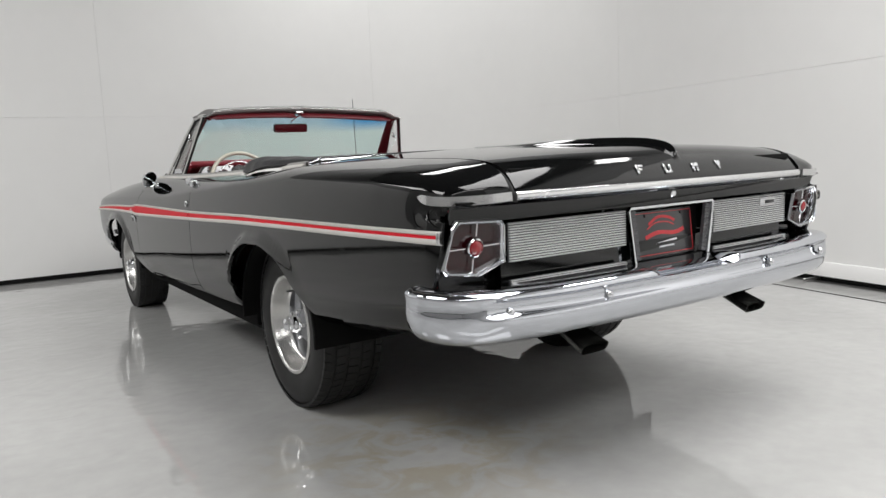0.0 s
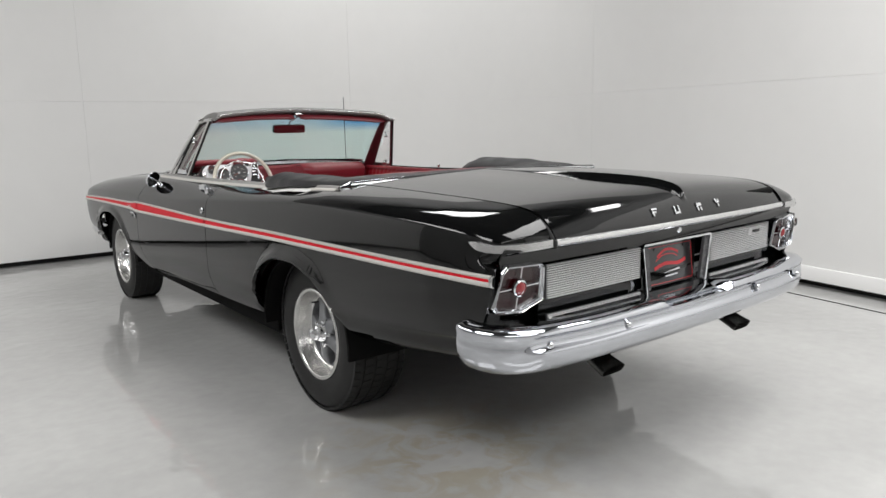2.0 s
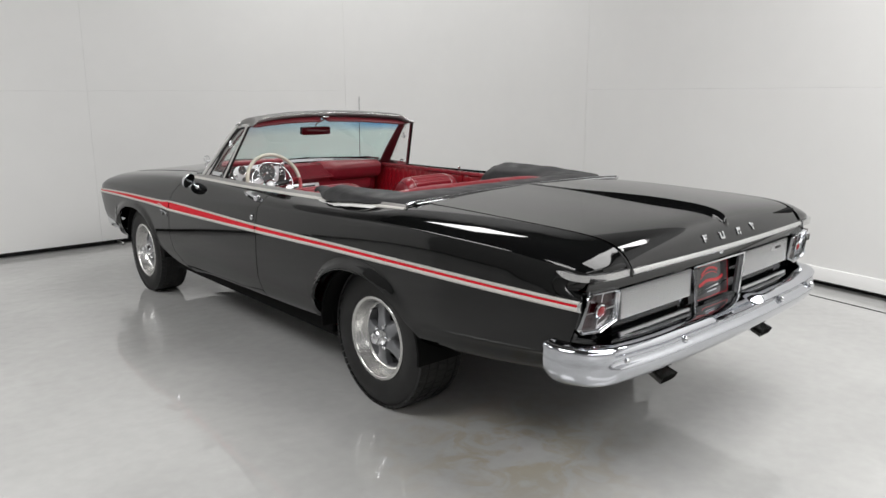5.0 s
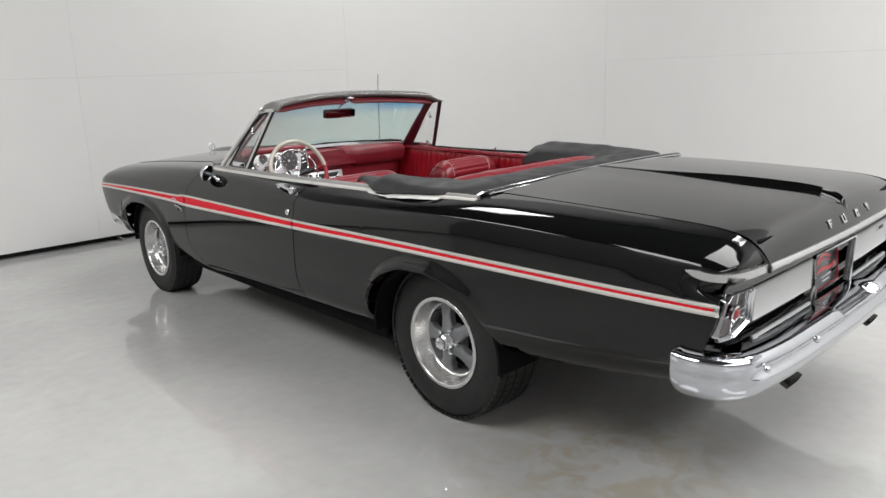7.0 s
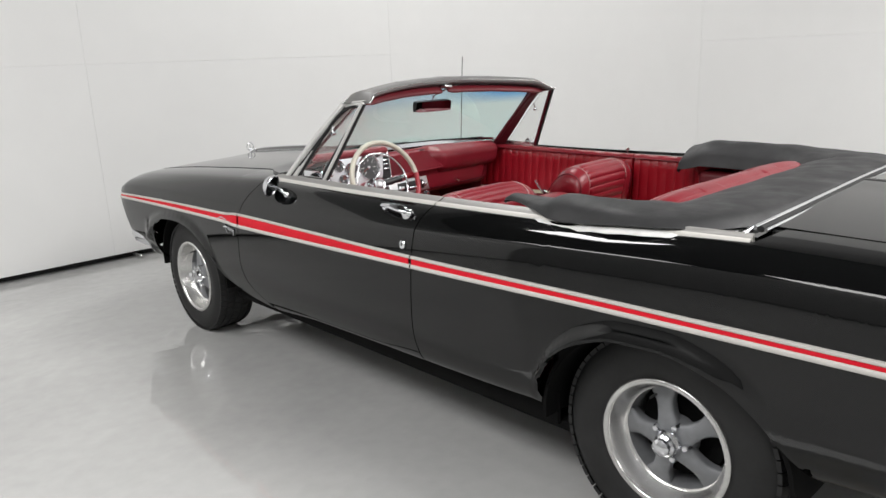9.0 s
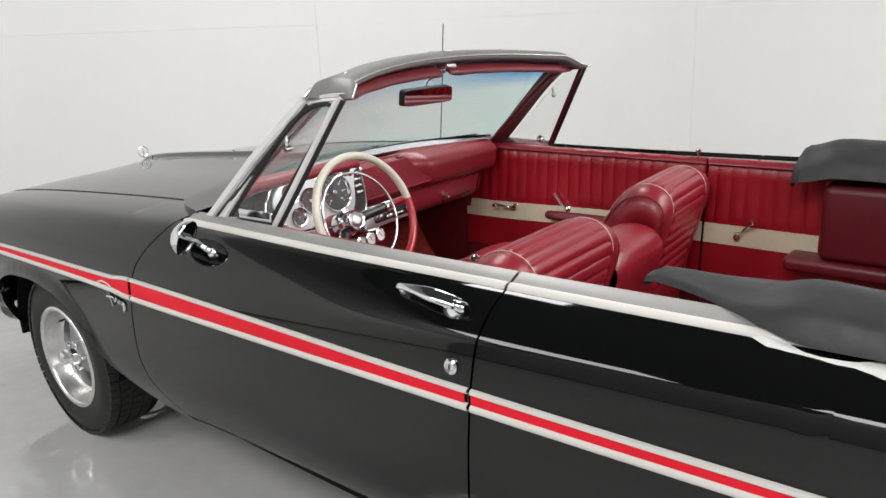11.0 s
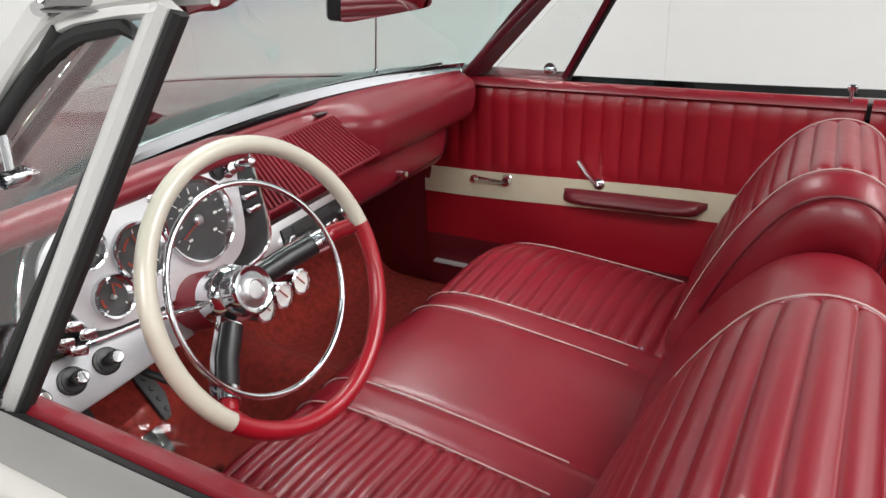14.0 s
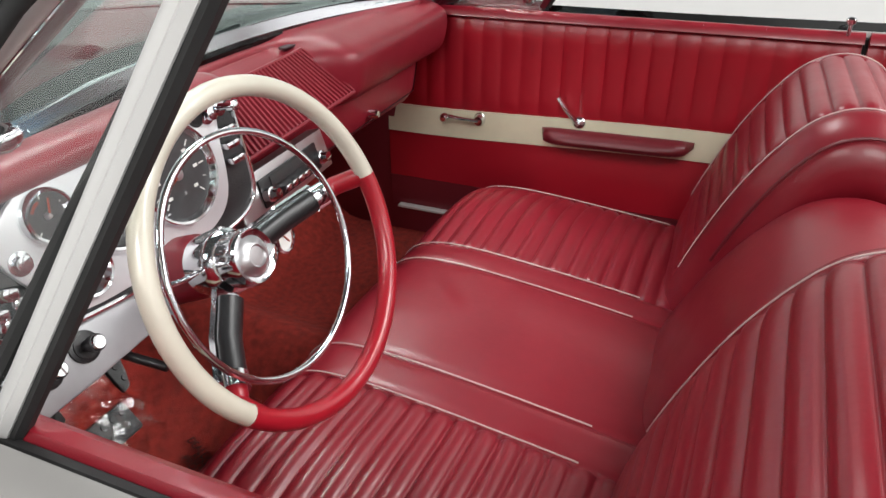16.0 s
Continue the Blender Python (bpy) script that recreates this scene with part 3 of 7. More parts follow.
def hood_row(x):
    u = abs(x) / HOOD_X
    row = []
    for y in np.linspace(hood_rear(u) + 0.012, 3.80, 50):
        base = z_deck(y)
        row.append(Vector((x, y, base + 0.022 * (1 - u * u) + 0.020 * math.exp(-(x / 0.03) ** 2) * smooth(3.85, 3.7, y) + 0.012 * math.exp(-(x / 0.16) ** 2))))
    return row


xh = sorted({*np.linspace(-HOOD_X + GAPW, HOOD_X - GAPW, 49).round(5).tolist(), *np.linspace(-0.06, 0.06, 15).round(5).tolist()})
hood = part("hood", sheet([hood_row(x) for x in xh], 0.02), PAINT, car, "black hood with a raised centre ridge")
# black tubes standing in for shade in the gaps along the hood's sides and its rear edge
for sx in (-1, 1):
    part("hood_seal", tube([p + Vector((sx * 0.004, 0, -0.0015)) for p in hood_row(sx * (HOOD_X - GAPW))[::3]], 0.0042, 6), WEATHER, hood)
part("hood_seal", tube([hood_row(x)[0] + Vector((0, -0.008, -0.018)) for x in np.linspace(-HOOD_X + GAPW, HOOD_X - GAPW, 33)], 0.0075, 6), WEATHER, hood)
cowl_rows = []
for u in np.linspace(-1, 1, 49):
    row = []
    for k in range(13):
        y = hood_rear(u) - 0.004 + (2.075 + 0.15 * (1 - u * u) - hood_rear(u)) * k / 12
        e = cowl_edge(y) - 0.004
        ze = skin(y, fender_top(y)).z
        row.append(Vector((u * e, y, ze + (0.018 * (1 - u * u)) - 0.012 * (1 - u ** 8) * smooth(0, 1, k / 12))))
    cowl_rows.append(row)
part("cowl", sheet(cowl_rows, 0.02), PAINT, car)
# nose: a dark closing panel below the hood's front edge
part("nose_panel", sheet([[Vector((x, 3.80 - 0.04 * k - 0.06 * (x / 0.85) ** 2, 0.83 - 0.1 * k - 0.04 * (x / 0.85) ** 2)) for k in range(5)] for x in np.linspace(-0.85, 0.85, 20)], 0.02), PAINT, car)
for s in (-1, 1):
    part("wheel_house", block(0.22, 0.02, 0.50, 0.004, pose(s * 0.70, 0.42, 0.56)), PAINT_IN, car)
    part("wheel_house", block(0.02, 0.90, 0.50, 0.004, pose(s * 0.66, -0.02, 0.60)), PAINT_IN, car)
for s in (-1, 1):
    part("sill_flange", block(0.02, 1.95, 0.14, 0.004, pose(s * 0.83, 1.36, 0.345)), PAINT_IN, car)
part("underbody", block(1.64, 2.3, 0.035, 0.01, pose(0, 1.45, 0.268)), PAINT_IN, car)
part("trunk_floor", block(1.36, 0.9, 0.06, 0.01, pose(0, -0.72, 0.56)), PAINT_IN, car)
part("fuel_tank", block(0.8, 0.6, 0.14, 0.04, pose(0, -0.72, 0.50)), PAINT_IN, car)
part("rear_axle", tube([(-0.66, 0, 0.345), (0.66, 0, 0.345)], 0.045, up=(0, 0, 1)), PAINT_IN, car)

# ---- wheels ----


def tyre_mesh(r, w, rim):
    prof = [(rim - 0.012, -w * 0.40), (rim + 0.008, -w * 0.455), (rim + 0.03, -w * 0.485), (rim + (r - rim) * 0.5, -w * 0.5), (r - 0.035, -w * 0.475), (r - 0.012, -w * 0.43), (r - 0.002, -w * 0.36),
            (r, -w * 0.2), (r, 0.0), (r, w * 0.2), (r - 0.002, w * 0.36), (r - 0.012, w * 0.43), (r - 0.035, w * 0.475), (rim + (r - rim) * 0.5, w * 0.5), (rim + 0.03, w * 0.485), (rim + 0.008, w * 0.455), (rim - 0.012, w * 0.40)]
    fine = [tuple(p) for p in catmull([(a, b, 0) for a, b in prof], 3)]
    return lathe([(p[0], p[1]) for p in fine], 72)


def tread_mesh(r, w):
    """Raised tread blocks in five ribs."""
    bm = bmesh.new()
    n = 60
    for k, (c, bw, skew) in enumerate([(-0.40, 0.12, 0.35), (-0.21, 0.155, -0.3), (0.0, 0.17, 0.3), (0.21, 0.155, -0.3), (0.40, 0.12, 0.35)]):
        for i in range(n):
            a0 = 2 * math.pi * (i + (0.5 if k % 2 else 0)) / n
            da = 2 * math.pi / n * 0.43
            z0, z1 = (c - bw / 2) * w, (c + bw / 2) * w
            drop = 0.006 if abs(c) > 0.3 else 0.0
            vs = []
            for rr in (r - 0.008, r + 0.005):
                for zz, sk in ((z0, -1), (z1, 1)):
                    for s in (-1, 1):
                        a = a0 + s * da + skew * sk * da * 0.5
                        edge = drop if (zz < 0) == (sk < 0) and abs(c) > 0.3 else 0
                        vs.append(bm.verts.new(((rr - edge) * math.cos(a), (rr - edge) * math.sin(a), zz)))
            for f in ((4, 5, 7, 6), (0, 1, 5, 4), (2, 6, 7, 3), (0, 4, 6, 2), (1, 3, 7, 5)):
                bm.faces.new([vs[q] for q in f])
    bmesh.ops.recalc_face_normals(bm, faces=bm.faces)
    return bm


def spoke_mesh():
    """One tapered cast spoke with a rounded back, along +x."""
    rows = []
    for t in np.linspace(0, 1, 12):
        rad = 0.045 + 0.122 * t
        hw = 0.033 - 0.007 * math.sin(math.pi * t) + 0.016 * smooth(0.5, 1, t) + 0.004 * smooth(0.3, 0, t)
        zf = 0.012 - 0.03 * t ** 1.5
        row = []
        for k in range(13):
            a = math.pi * k / 12
            row.append(Vector((rad, -hw * math.cos(a), zf + 0.017 * math.sin(a) ** 0.7)))
        row += [Vector((rad, hw * 0.8, zf - 0.03)), Vector((rad, -hw * 0.8, zf - 0.03))]
        rows.append(row)
    bm = bmesh.new()
    add_grid(bm, rows, close_v=True)
    bmesh.ops.recalc_face_normals(bm, faces=bm.faces)
    return bm


RIM_LIP = mat("polished_rim_lip", (0.66, 0.655, 0.64), 0.26, metal=0.85, vary=0.05, vscale=6)


def build_wheel(r, w, rim, x, y, side):
    """A five-spoke wheel at its axle place; the local z axis points out of the car."""
    m = pose(x, y, r) @ (pose(0, 0, 0, 0, -90, 0) if side < 0 else pose(0, 0, 0, 0, 90, 0)) @ pose(0, 0, 0, 0, 0, 17)
    face = w * 0.45
    lip = [(rim + 0.004, face - 0.004), (rim + 0.006, face + 0.003), (rim + 0.003, face + 0.008), (rim - 0.008, face + 0.009), (rim - 0.013, face + 0.006), (rim - 0.016, face - 0.002), (rim - 0.020, face - 0.016), (rim - 0.026, face - 0.034), (rim - 0.034, face - 0.052), (rim - 0.040, face - 0.060), (rim - 0.044, face - 0.062)]
    wh = part("wheel", lathe(lip, 72, m), RIM_LIP, car, "polished five-spoke alloy wheel with grey spokes", auto=70)
    part("barrel", lathe([(rim - 0.042, face - 0.061), (rim - 0.044, face - 0.075), (rim - 0.05, face - 0.09), (rim - 0.034, -w * 0.4), (rim - 0.006, -w * 0.42)], 60, m), SPOKE, wh)
    ty = part("tyre", tyre_mesh(r, w, rim), RUBBER, wh, "black treaded tyre")
    ty.matrix_local = m
    tr = part("tread", tread_mesh(r, w), RUBBER, wh, flat=True)
    tr.matrix_local = m
    base = face - 0.062
    for k in range(5):
        o = part("spoke", spoke_mesh(), SPOKE, wh) if k == 0 else new("spoke", first.data)
        first = o if k == 0 else first
        o.parent = wh
        o.matrix_local = m @ pose(0, 0, base, 0, 0, 72 * k)
    drum = part("brake_drum", lathe([(0.0, base - 0.05), (0.135, base - 0.05), (0.14, base - 0.06), (0.14, base - 0.12)], 40), PAINT_IN, wh)
    drum.matrix_local = m
    hub = part("hub", lathe([(0.068, base - 0.03), (0.064, base + 0.018), (0.052, base + 0.027), (0.03, base + 0.028)], 30), SPOKE, wh)
    hub.matrix_local = m
    cap = part("centre_cap", lathe([(0.040, base + 0.02), (0.040, base + 0.044), (0.036, base + 0.050), (0.034, base + 0.064), (0.027, base + 0.070), (0.026, base + 0.082), (0.016, base + 0.089), (0.0, base + 0.090)], 28), CHROME, wh, "chrome centre cap")
    cap.matrix_local = m
    for k in range(5):
        nut = part("lug_nut", lathe([(0.0115, base + 0.01), (0.0115, base + 0.034), (0.0085, base + 0.04), (0.0, base + 0.042)], 8), CHROME, wh) if k == 0 else new("lug_nut", nut0.data)
        nut0 = nut if k == 0 else nut0
        nut.parent = wh
        nut.matrix_local = m @ pose(0, 0, 0, 0, 0, 72 * k + 36) @ pose(0.0535, 0, 0)
    valve = part("valve_stem", lathe([(0.004, base + 0.0), (0.004, base + 0.035), (0.0, base + 0.036)], 8), BLACK, wh)
    valve.matrix_local = m @ pose(0.14, 0.02, 0.01)
    return wh


build_wheel(0.345, 0.265, 0.203, -0.715, 0.0, -1)
build_wheel(0.345, 0.265, 0.203, 0.715, 0.0, 1)
build_wheel(0.318, 0.215, 0.2, -0.80, WHEELBASE, -1)
build_wheel(0.318, 0.215, 0.2, 0.80, WHEELBASE, 1)
# wheel wells
for wy in (0.0, WHEELBASE):
    for sx in (-1, 1):
        rows = []
        for a in np.linspace(-0.1, math.pi + 0.1, 20):
            rows.append([Vector((sx * xx, wy + 0.40 * math.cos(a), 0.36 + 0.345 * math.sin(a))) for xx in (0.90, 0.72, 0.52)])
        part("wheel_well", sheet(rows, 0.012), PAINT_IN, car)

# ---- side stripe and bright mouldings ----
stripe_z = mono([(-1.25, 0.797), (0.0, 0.787), (0.95, 0.768), (2.2, 0.752), (2.9, 0.742), (3.5, 0.725), (3.78, 0.712)])
stripe_h = mono([(-1.25, 0.011), (0.0, 0.0155), (0.95, 0.022), (1.6, 0.034), (2.2, 0.042), (2.26, 0.040), (2.34, 0.027), (3.0, 0.019), (3.78, 0.0085)])


def side_strip(y0, y1, lo, hi, out, n=60, k=5):
    """A raised strip lying on the left side between heights lo(y) and hi(y)."""
    rows = []
    for y in np.linspace(y0, y1, n):
        a, b = lo(y), hi(y)
        row = [side_at(y, a, 0.0005)]
        row += [side_at(y, a + (b - a) * t, out * (1 - (2 * t - 1) ** 6 * 0.5)) for t in np.linspace(0.04, 0.96, k)]
        row += [side_at(y, b, 0.0005)]
        rows.append(row)
    return sheet(rows, 0.002)


for host, (a, b) in zip((quarter, door_l, fender), ((-1.252, door_rear(0.78) - 0.004), (door_rear(0.78) + 0.004, door_front(0.76) - 0.004), (door_front(0.76) + 0.004, 3.775))):
    n = int(20 + 30 * (b - a))
    host_r = {quarter: "rear_quarter_panel.001", door_l: "door.001", fender: "front_fender.001"}[host]
    host_r = bpy.data.objects[host_r]
    red = part("red_stripe", side_strip(a + 0.008, b, lambda y: stripe_z(y) - stripe_h(y) * 0.52, lambda y: stripe_z(y) + stripe_h(y) * 0.62, 0.003, n), RED_STRIPE, host, "red enamel side stripe")
    top = part("upper_moulding", side_strip(a, b, lambda y: stripe_z(y) + stripe_h(y) * 0.6, lambda y: stripe_z(y) + stripe_h(y) * 0.6 + 0.008, 0.008, n), STEEL_BELT, host, "thin bright steel moulding")
    low = part("lower_moulding", side_strip(a, b, lambda y: stripe_z(y) - stripe_h(y) * 0.52 - 0.012, lambda y: stripe_z(y) - stripe_h(y) * 0.5, 0.008, n), STEEL_BELT, host, "bright steel moulding")
    for o in (red, top, low):
        mirrored(o, host_r)
end = part("moulding_end", side_strip(-1.262, -1.250, lambda y: stripe_z(y) - stripe_h(y) * 0.52 - 0.012, lambda y: stripe_z(y) + stripe_h(y) * 0.6 + 0.008, 0.010, 6), BRIGHT, quarter)
mirrored(end, bpy.data.objects["rear_quarter_panel.001"])

# ---- tail: body panel below the lid ----
LIP_Z = 0.893


def tail_y(x):
    """The tail's plan: it bows out towards the middle."""
    return -1.235 - 0.018 * (1 - (x / 0.88) ** 2) + 0.012 * x


def tail_sheet(x0, x1, prof, n=40, thick=0.006):
    rows = []
    for x in np.linspace(x0, x1, n):
        rows.append([Vector((x, tail_y(x) + dy, z)) for dy, z in prof])
    return sheet(rows, thick)


part("tail_panel", tail_sheet(-0.885, 0.885, [(-0.045, 0.885), (-0.02, 0.872), (-0.012, 0.85), (-0.012, 0.832), (0.04, 0.826), (0.05, 0.75), (0.05, 0.60), (0.02, 0.58)]), PAINT, car)
# bright lip along the lid and round the quarter ends
lip_path = [(x, -1.303 - 0.022 * (1 - (x / GAP_X) ** 2) + 0.012 * x, 0.893) for x in np.linspace(-GAP_X + 0.004, GAP_X - 0.004, 40)]
part("lid_moulding", sweep(lip_path, [(-0.006, -0.011), (0.006, -0.010), (0.011, -0.004), (0.010, 0.005), (0.004, 0.011), (-0.006, 0.011)], up=(0, 0, 1)), BRIGHT, trunk, "polished moulding along the trunk lid's edge")
wrap = catmull([(-0.709, -1.302, 0.893), (-0.78, -1.294, 0.890), (-0.84, -1.280, 0.889), (-0.884, -1.252, 0.889), (-0.903, -1.215, 0.891), (-0.906, -1.17, 0.897), (-0.903, -1.14, 0.900)], 6)
bm = bmesh.new()
fr = frames_along(wrap)
rows = []
for i, (p, s, u) in enumerate(fr):
    k = 1 - 0.92 * smooth(len(fr) * 0.72, len(fr) - 1, i)
    rows.append([p + s * a * (0.35 + 0.65 * k) + u * b * k for a, b in [(-0.008, -0.012), (0.006, -0.011), (0.012, -0.004), (0.011, 0.006), (0.004, 0.012), (-0.008, 0.012)]])
vr = add_grid(bm, rows, close_v=True)
bm.faces.new(vr[0])
bm.faces.new(vr[-1])
bmesh.ops.recalc_face_normals(bm, faces=bm.faces)
q_r = bpy.data.objects["rear_quarter_panel.001"]
wm = part("quarter_moulding", bm, BRIGHT, quarter, "polished moulding wrapping the fender end")
mirrored(wm, q_r)

# ribbed bright panels
RIB = mat("brushed_rib", (0.78, 0.78, 0.78), 0.4, metal=0.6, rvary=0.05, vscale=30)
RIB_GAP = mat("dark_rib_ground", (0.16, 0.16, 0.165), 0.5, metal=0.6, vary=0.15, vscale=20)
RIB_X0, RIB_X1 = 0.225, 0.69


def ribbed(x0, x1, z0, z1, count, dy, name, label):
    base = part(name, tail_sheet(x0, x1, [(dy - 0.004, z0), (dy - 0.004, z1)], 12, 0.006), RIB_GAP, car, label)
    pitch = (z1 - z0) / count
    for i in range(count):
        z = z0 + pitch * (i + 0.5)
        path = [(x, tail_y(x) + dy - 0.006, z) for x in np.linspace(x0 + 0.001, x1 - 0.001, 10)]
        part("rib", sweep(path, [(-0.002, -pitch * 0.30), (0.003, -pitch * 0.24), (0.0055, 0.0), (0.003, pitch * 0.24), (-0.002, pitch * 0.30)]), RIB, base)
    return base


for s in (-1, 1):
    xa, xb = sorted((s * RIB_X0, s * RIB_X1))
    ribbed(xa, xb, 0.708, 0.818, 15, -0.008, "ribbed_panel", "horizontally ribbed aluminium tail panel")
    ribbed(xa, xb, 0.632, 0.66, 5, -0.012, "ribbed_valance", "narrow ribbed aluminium strip above the bumper")
part("tail_recess", tail_sheet(-0.70, 0.70, [(0.018, 0.71), (0.018, 0.62)], 10), PAINT, car)

# licence plate well with its bright frame and plate
frame_path = [(-0.205, 0.822), (0.205, 0.822), (0.212, 0.812), (0.185, 0.65), (0.172, 0.636), (-0.172, 0.636), (-0.185, 0.65), (-0.212, 0.812)]
fp = [(x, -1.268, z) for x, z in frame_path]
part("plate_frame", sweep(fp, [(-0.004, -0.006), (0.004, -0.006), (0.005, 0.006), (-0.003, 0.008)], up=(0, -1, 0), closed=True), CHROME, car, "bright frame round the licence plate well")
SIDE_LENS = mat("grey_ribbed_lens", (0.07, 0.07, 0.075), 0.2, coat=0.3, vary=0.2, vscale=60)
for s in (-1, 1):
    p = [Vector((s * 0.193, -1.262, 0.812)), Vector((s * 0.168, -1.262, 0.652))]
    lens = part("reverse_lamp", sweep(p, [(-0.017, -0.004), (0.017, -0.004), (0.015, 0.006), (-0.015, 0.006)], up=(0, -1, 0)), SIDE_LENS, car, "grey ribbed reversing lamp lens")
    for k in range(14):
        c = p[0] + (p[1] - p[0]) * (k + 0.5) / 14
        part("lens_rib", tube([c + Vector((-0.014, -0.006, 0)), c + Vector((0.014, -0.006, 0))], 0.0028, 6, up=(0, 1, 0)), SIDE_LENS, lens)
part("plate_well", block(0.40, 0.02, 0.20, 0.004, pose(0, -1.205, 0.73)), PAINT_IN, car)
PLATE_BK = mat("plate_black", (0.012, 0.012, 0.014), 0.3, coat=0.6, vary=0.2, vscale=20)
PLATE_RED = mat("plate_red", (0.55, 0.02, 0.03), 0.35, vary=0.1, vscale=40)
PLATE_WH = mat("plate_white", (0.62, 0.62, 0.64), 0.35, vary=0.1, vscale=40)
pm = pose(0.0, -1.235, 0.728, 84, 0, 0)
plate = part("licence_plate", block(0.292, 0.152, 0.003, 0.012, pm @ pose(0, 0, 0), 3), PLATE_BK, car, "black dealer plate with red and white shapes")
rim_p = [pm @ Vector((x, y, 0.002)) for x, y in ((-0.136, -0.068), (0.136, -0.068), (0.141, -0.063), (0.141, 0.063), (0.136, 0.068), (-0.136, 0.068), (-0.141, 0.063), (-0.141, -0.063))]
part("plate_border", tube(rim_p, 0.0013, 6, closed=True, up=(0, -1, 0.1)), PLATE_RED, plate)

# ---- tail lamps ----
LENS = mat("dark_red_lens", (0.020, 0.001, 0.002), 0.18, coat=0.1, vary=0.3, vscale=60, bump=0.1, bscale=300)
LENS_C = mat("bright_red_lens", (0.26, 0.005, 0.010), 0.15, coat=1.0, vary=0.2, vscale=80)


def tail_lamp(parent):
    """The left lamp: chamfered bright bezel, dark lens with a cross and a round centre."""
    C = Vector((-0.802, -1.252, 0.762))
    m = Matrix.Translation(C) @ pose(0, 0, 0, 98, 0, -2)
    out = [(-0.082, 0.058), (-0.064, 0.079), (0.080, 0.073), (0.094, 0.060), (0.103, -0.050), (0.010, -0.083), (-0.094, -0.070), (-0.106, -0.052)]
    bez = []
    prof = [(0.99, -0.10), (0.99, 0.004), (0.98, 0.012), (0.955, 0.016), (0.93, 0.013), (0.915, 0.006), (0.90, 0.007), (0.87, 0.010), (0.85, 0.007), (0.83, -0.002), (0.81, -0.014)]
    lin = []
    for i in range(len(out)):
        a, b = Vector(out[i]), Vector(out[(i + 1) % len(out)])
        for t in (0.0, 0.04, 0.08, 0.25, 0.5, 0.75, 0.92, 0.96):
            lin.append(a + (b - a) * t)
    sm = []
    for i in range(len(lin)):
        sm.append((lin[i - 1] + 2 * lin[i] + lin[(i + 1) % len(lin)]) / 4)
    bm = bmesh.new()
    add_grid(bm, [[m @ Vector((p.x * k, p.y * k, h)) for k, h in prof] for p in sm], close_u=True)
    bmesh.ops.recalc_face_normals(bm, faces=bm.faces)
    bezel = part("tail_lamp", bm, CHROME, parent, "chrome-framed tail lamp with dark red lens")
    bm = bmesh.new()
    vs = [bm.verts.new(m @ Vector((p.x * 0.825, p.y * 0.825, -0.010))) for p in sm]
    f = bm.faces.new(vs)
    bmesh.ops.inset_region(bm, faces=[f], thickness=0.012, depth=0.004)
    bmesh.ops.recalc_face_normals(bm, faces=bm.faces)
    part("lens", bm, LENS, bezel, "dark red ribbed lens")
    for p, q in (((-0.088, -0.002), (-0.03, -0.001)), ((0.03, 0.001), (0.085, 0.003)), ((0.004, 0.03), (0.006, 0.066)), ((-0.002, -0.03), (-0.004, -0.068))):
        part("lens_bar", tube([m @ Vector((*p, 0.003)), m @ Vector((*q, 0.003))], 0.0022, 6, up=(0.2, -1, 0.1)), CHROME, bezel)
    c0 = m @ pose(0.0, 0.0, 0)
    part("lens_ring", lathe([(0.024, -0.002), (0.026, 0.010), (0.022, 0.013), (0.0195, 0.008)], 28, c0), CHROME, bezel)
    part("centre_lens", lathe([(0.0205, 0.006), (0.018, 0.014), (0.010, 0.019), (0.0, 0.020)], 28, c0), LENS_C, bezel, "round bright red centre lens")
    return bezel


lamp_l = tail_lamp(car)
lamp_r = mirrored(lamp_l)
lamp_r.location = (0.024, 0.016, -0.006)
for o in lamp_l.children:
    mirrored(o, lamp_r)

# ---- rear bumper ----
bump_path = catmull([(x, y + 0.010 * x, 0) for x, y in ((-0.948, -1.125), (-0.950, -1.17), (-0.942, -1.225), (-0.905, -1.295), (-0.82, -1.340), (-0.65, -1.358), (-0.4, -1.368), (-0.2, -1.374), (0.0, -1.376),
                     (0.2, -1.374), (0.4, -1.368), (0.65, -1.358), (0.82, -1.340), (0.905, -1.295), (0.942, -1.225), (0.950, -1.17), (0.948, -1.125))], 9)
rows = []
for p, s, u in frames_along(bump_path):
    end = smooth(-1.165, -1.118, p.y)
    notch = 1 - smooth(0.17, 0.215, abs(p.x))
    flat = smooth(0.86, 0.80, abs(p.x))
    lift = 0.010 * smooth(0.5, 0.95, abs(p.x)) + 0.012 * end
    prof = [(-0.115, 0.640), (-0.105, 0.648), (-0.035, 0.648 - 0.02 * notch), (-0.006 - 0.035 * notch, 0.644 - 0.022 * notch), (0.006 - 0.022 * notch, 0.634 - 0.018 * notch), (0.008 - 0.010 * notch, 0.626 - 0.010 * notch), (0.005 - 0.006 * flat, 0.619 - 0.004 * notch), (0.004 - 0.009 * flat, 0.606), (0.005 - 0.009 * flat, 0.590), (0.006 - 0.001 * flat, 0.582), (0.006 + 0.007 * flat, 0.577), (0.006 + 0.008 * flat, 0.570), (0.004 + 0.005 * flat, 0.552), (0.0, 0.530), (-0.014, 0.511), (-0.03, 0.502), (-0.05, 0.500), (-0.052, 0.505), (-0.03, 0.512), (-0.016, 0.55), (-0.03, 0.62)]
    k = 1 - 0.30 * end ** 3
    mid = 0.575
    rows.append([p + s * (a * (1 - 0.35 * end ** 2)) + u * (mid + (b - mid) * k + lift) for a, b in prof])
bm = bmesh.new()
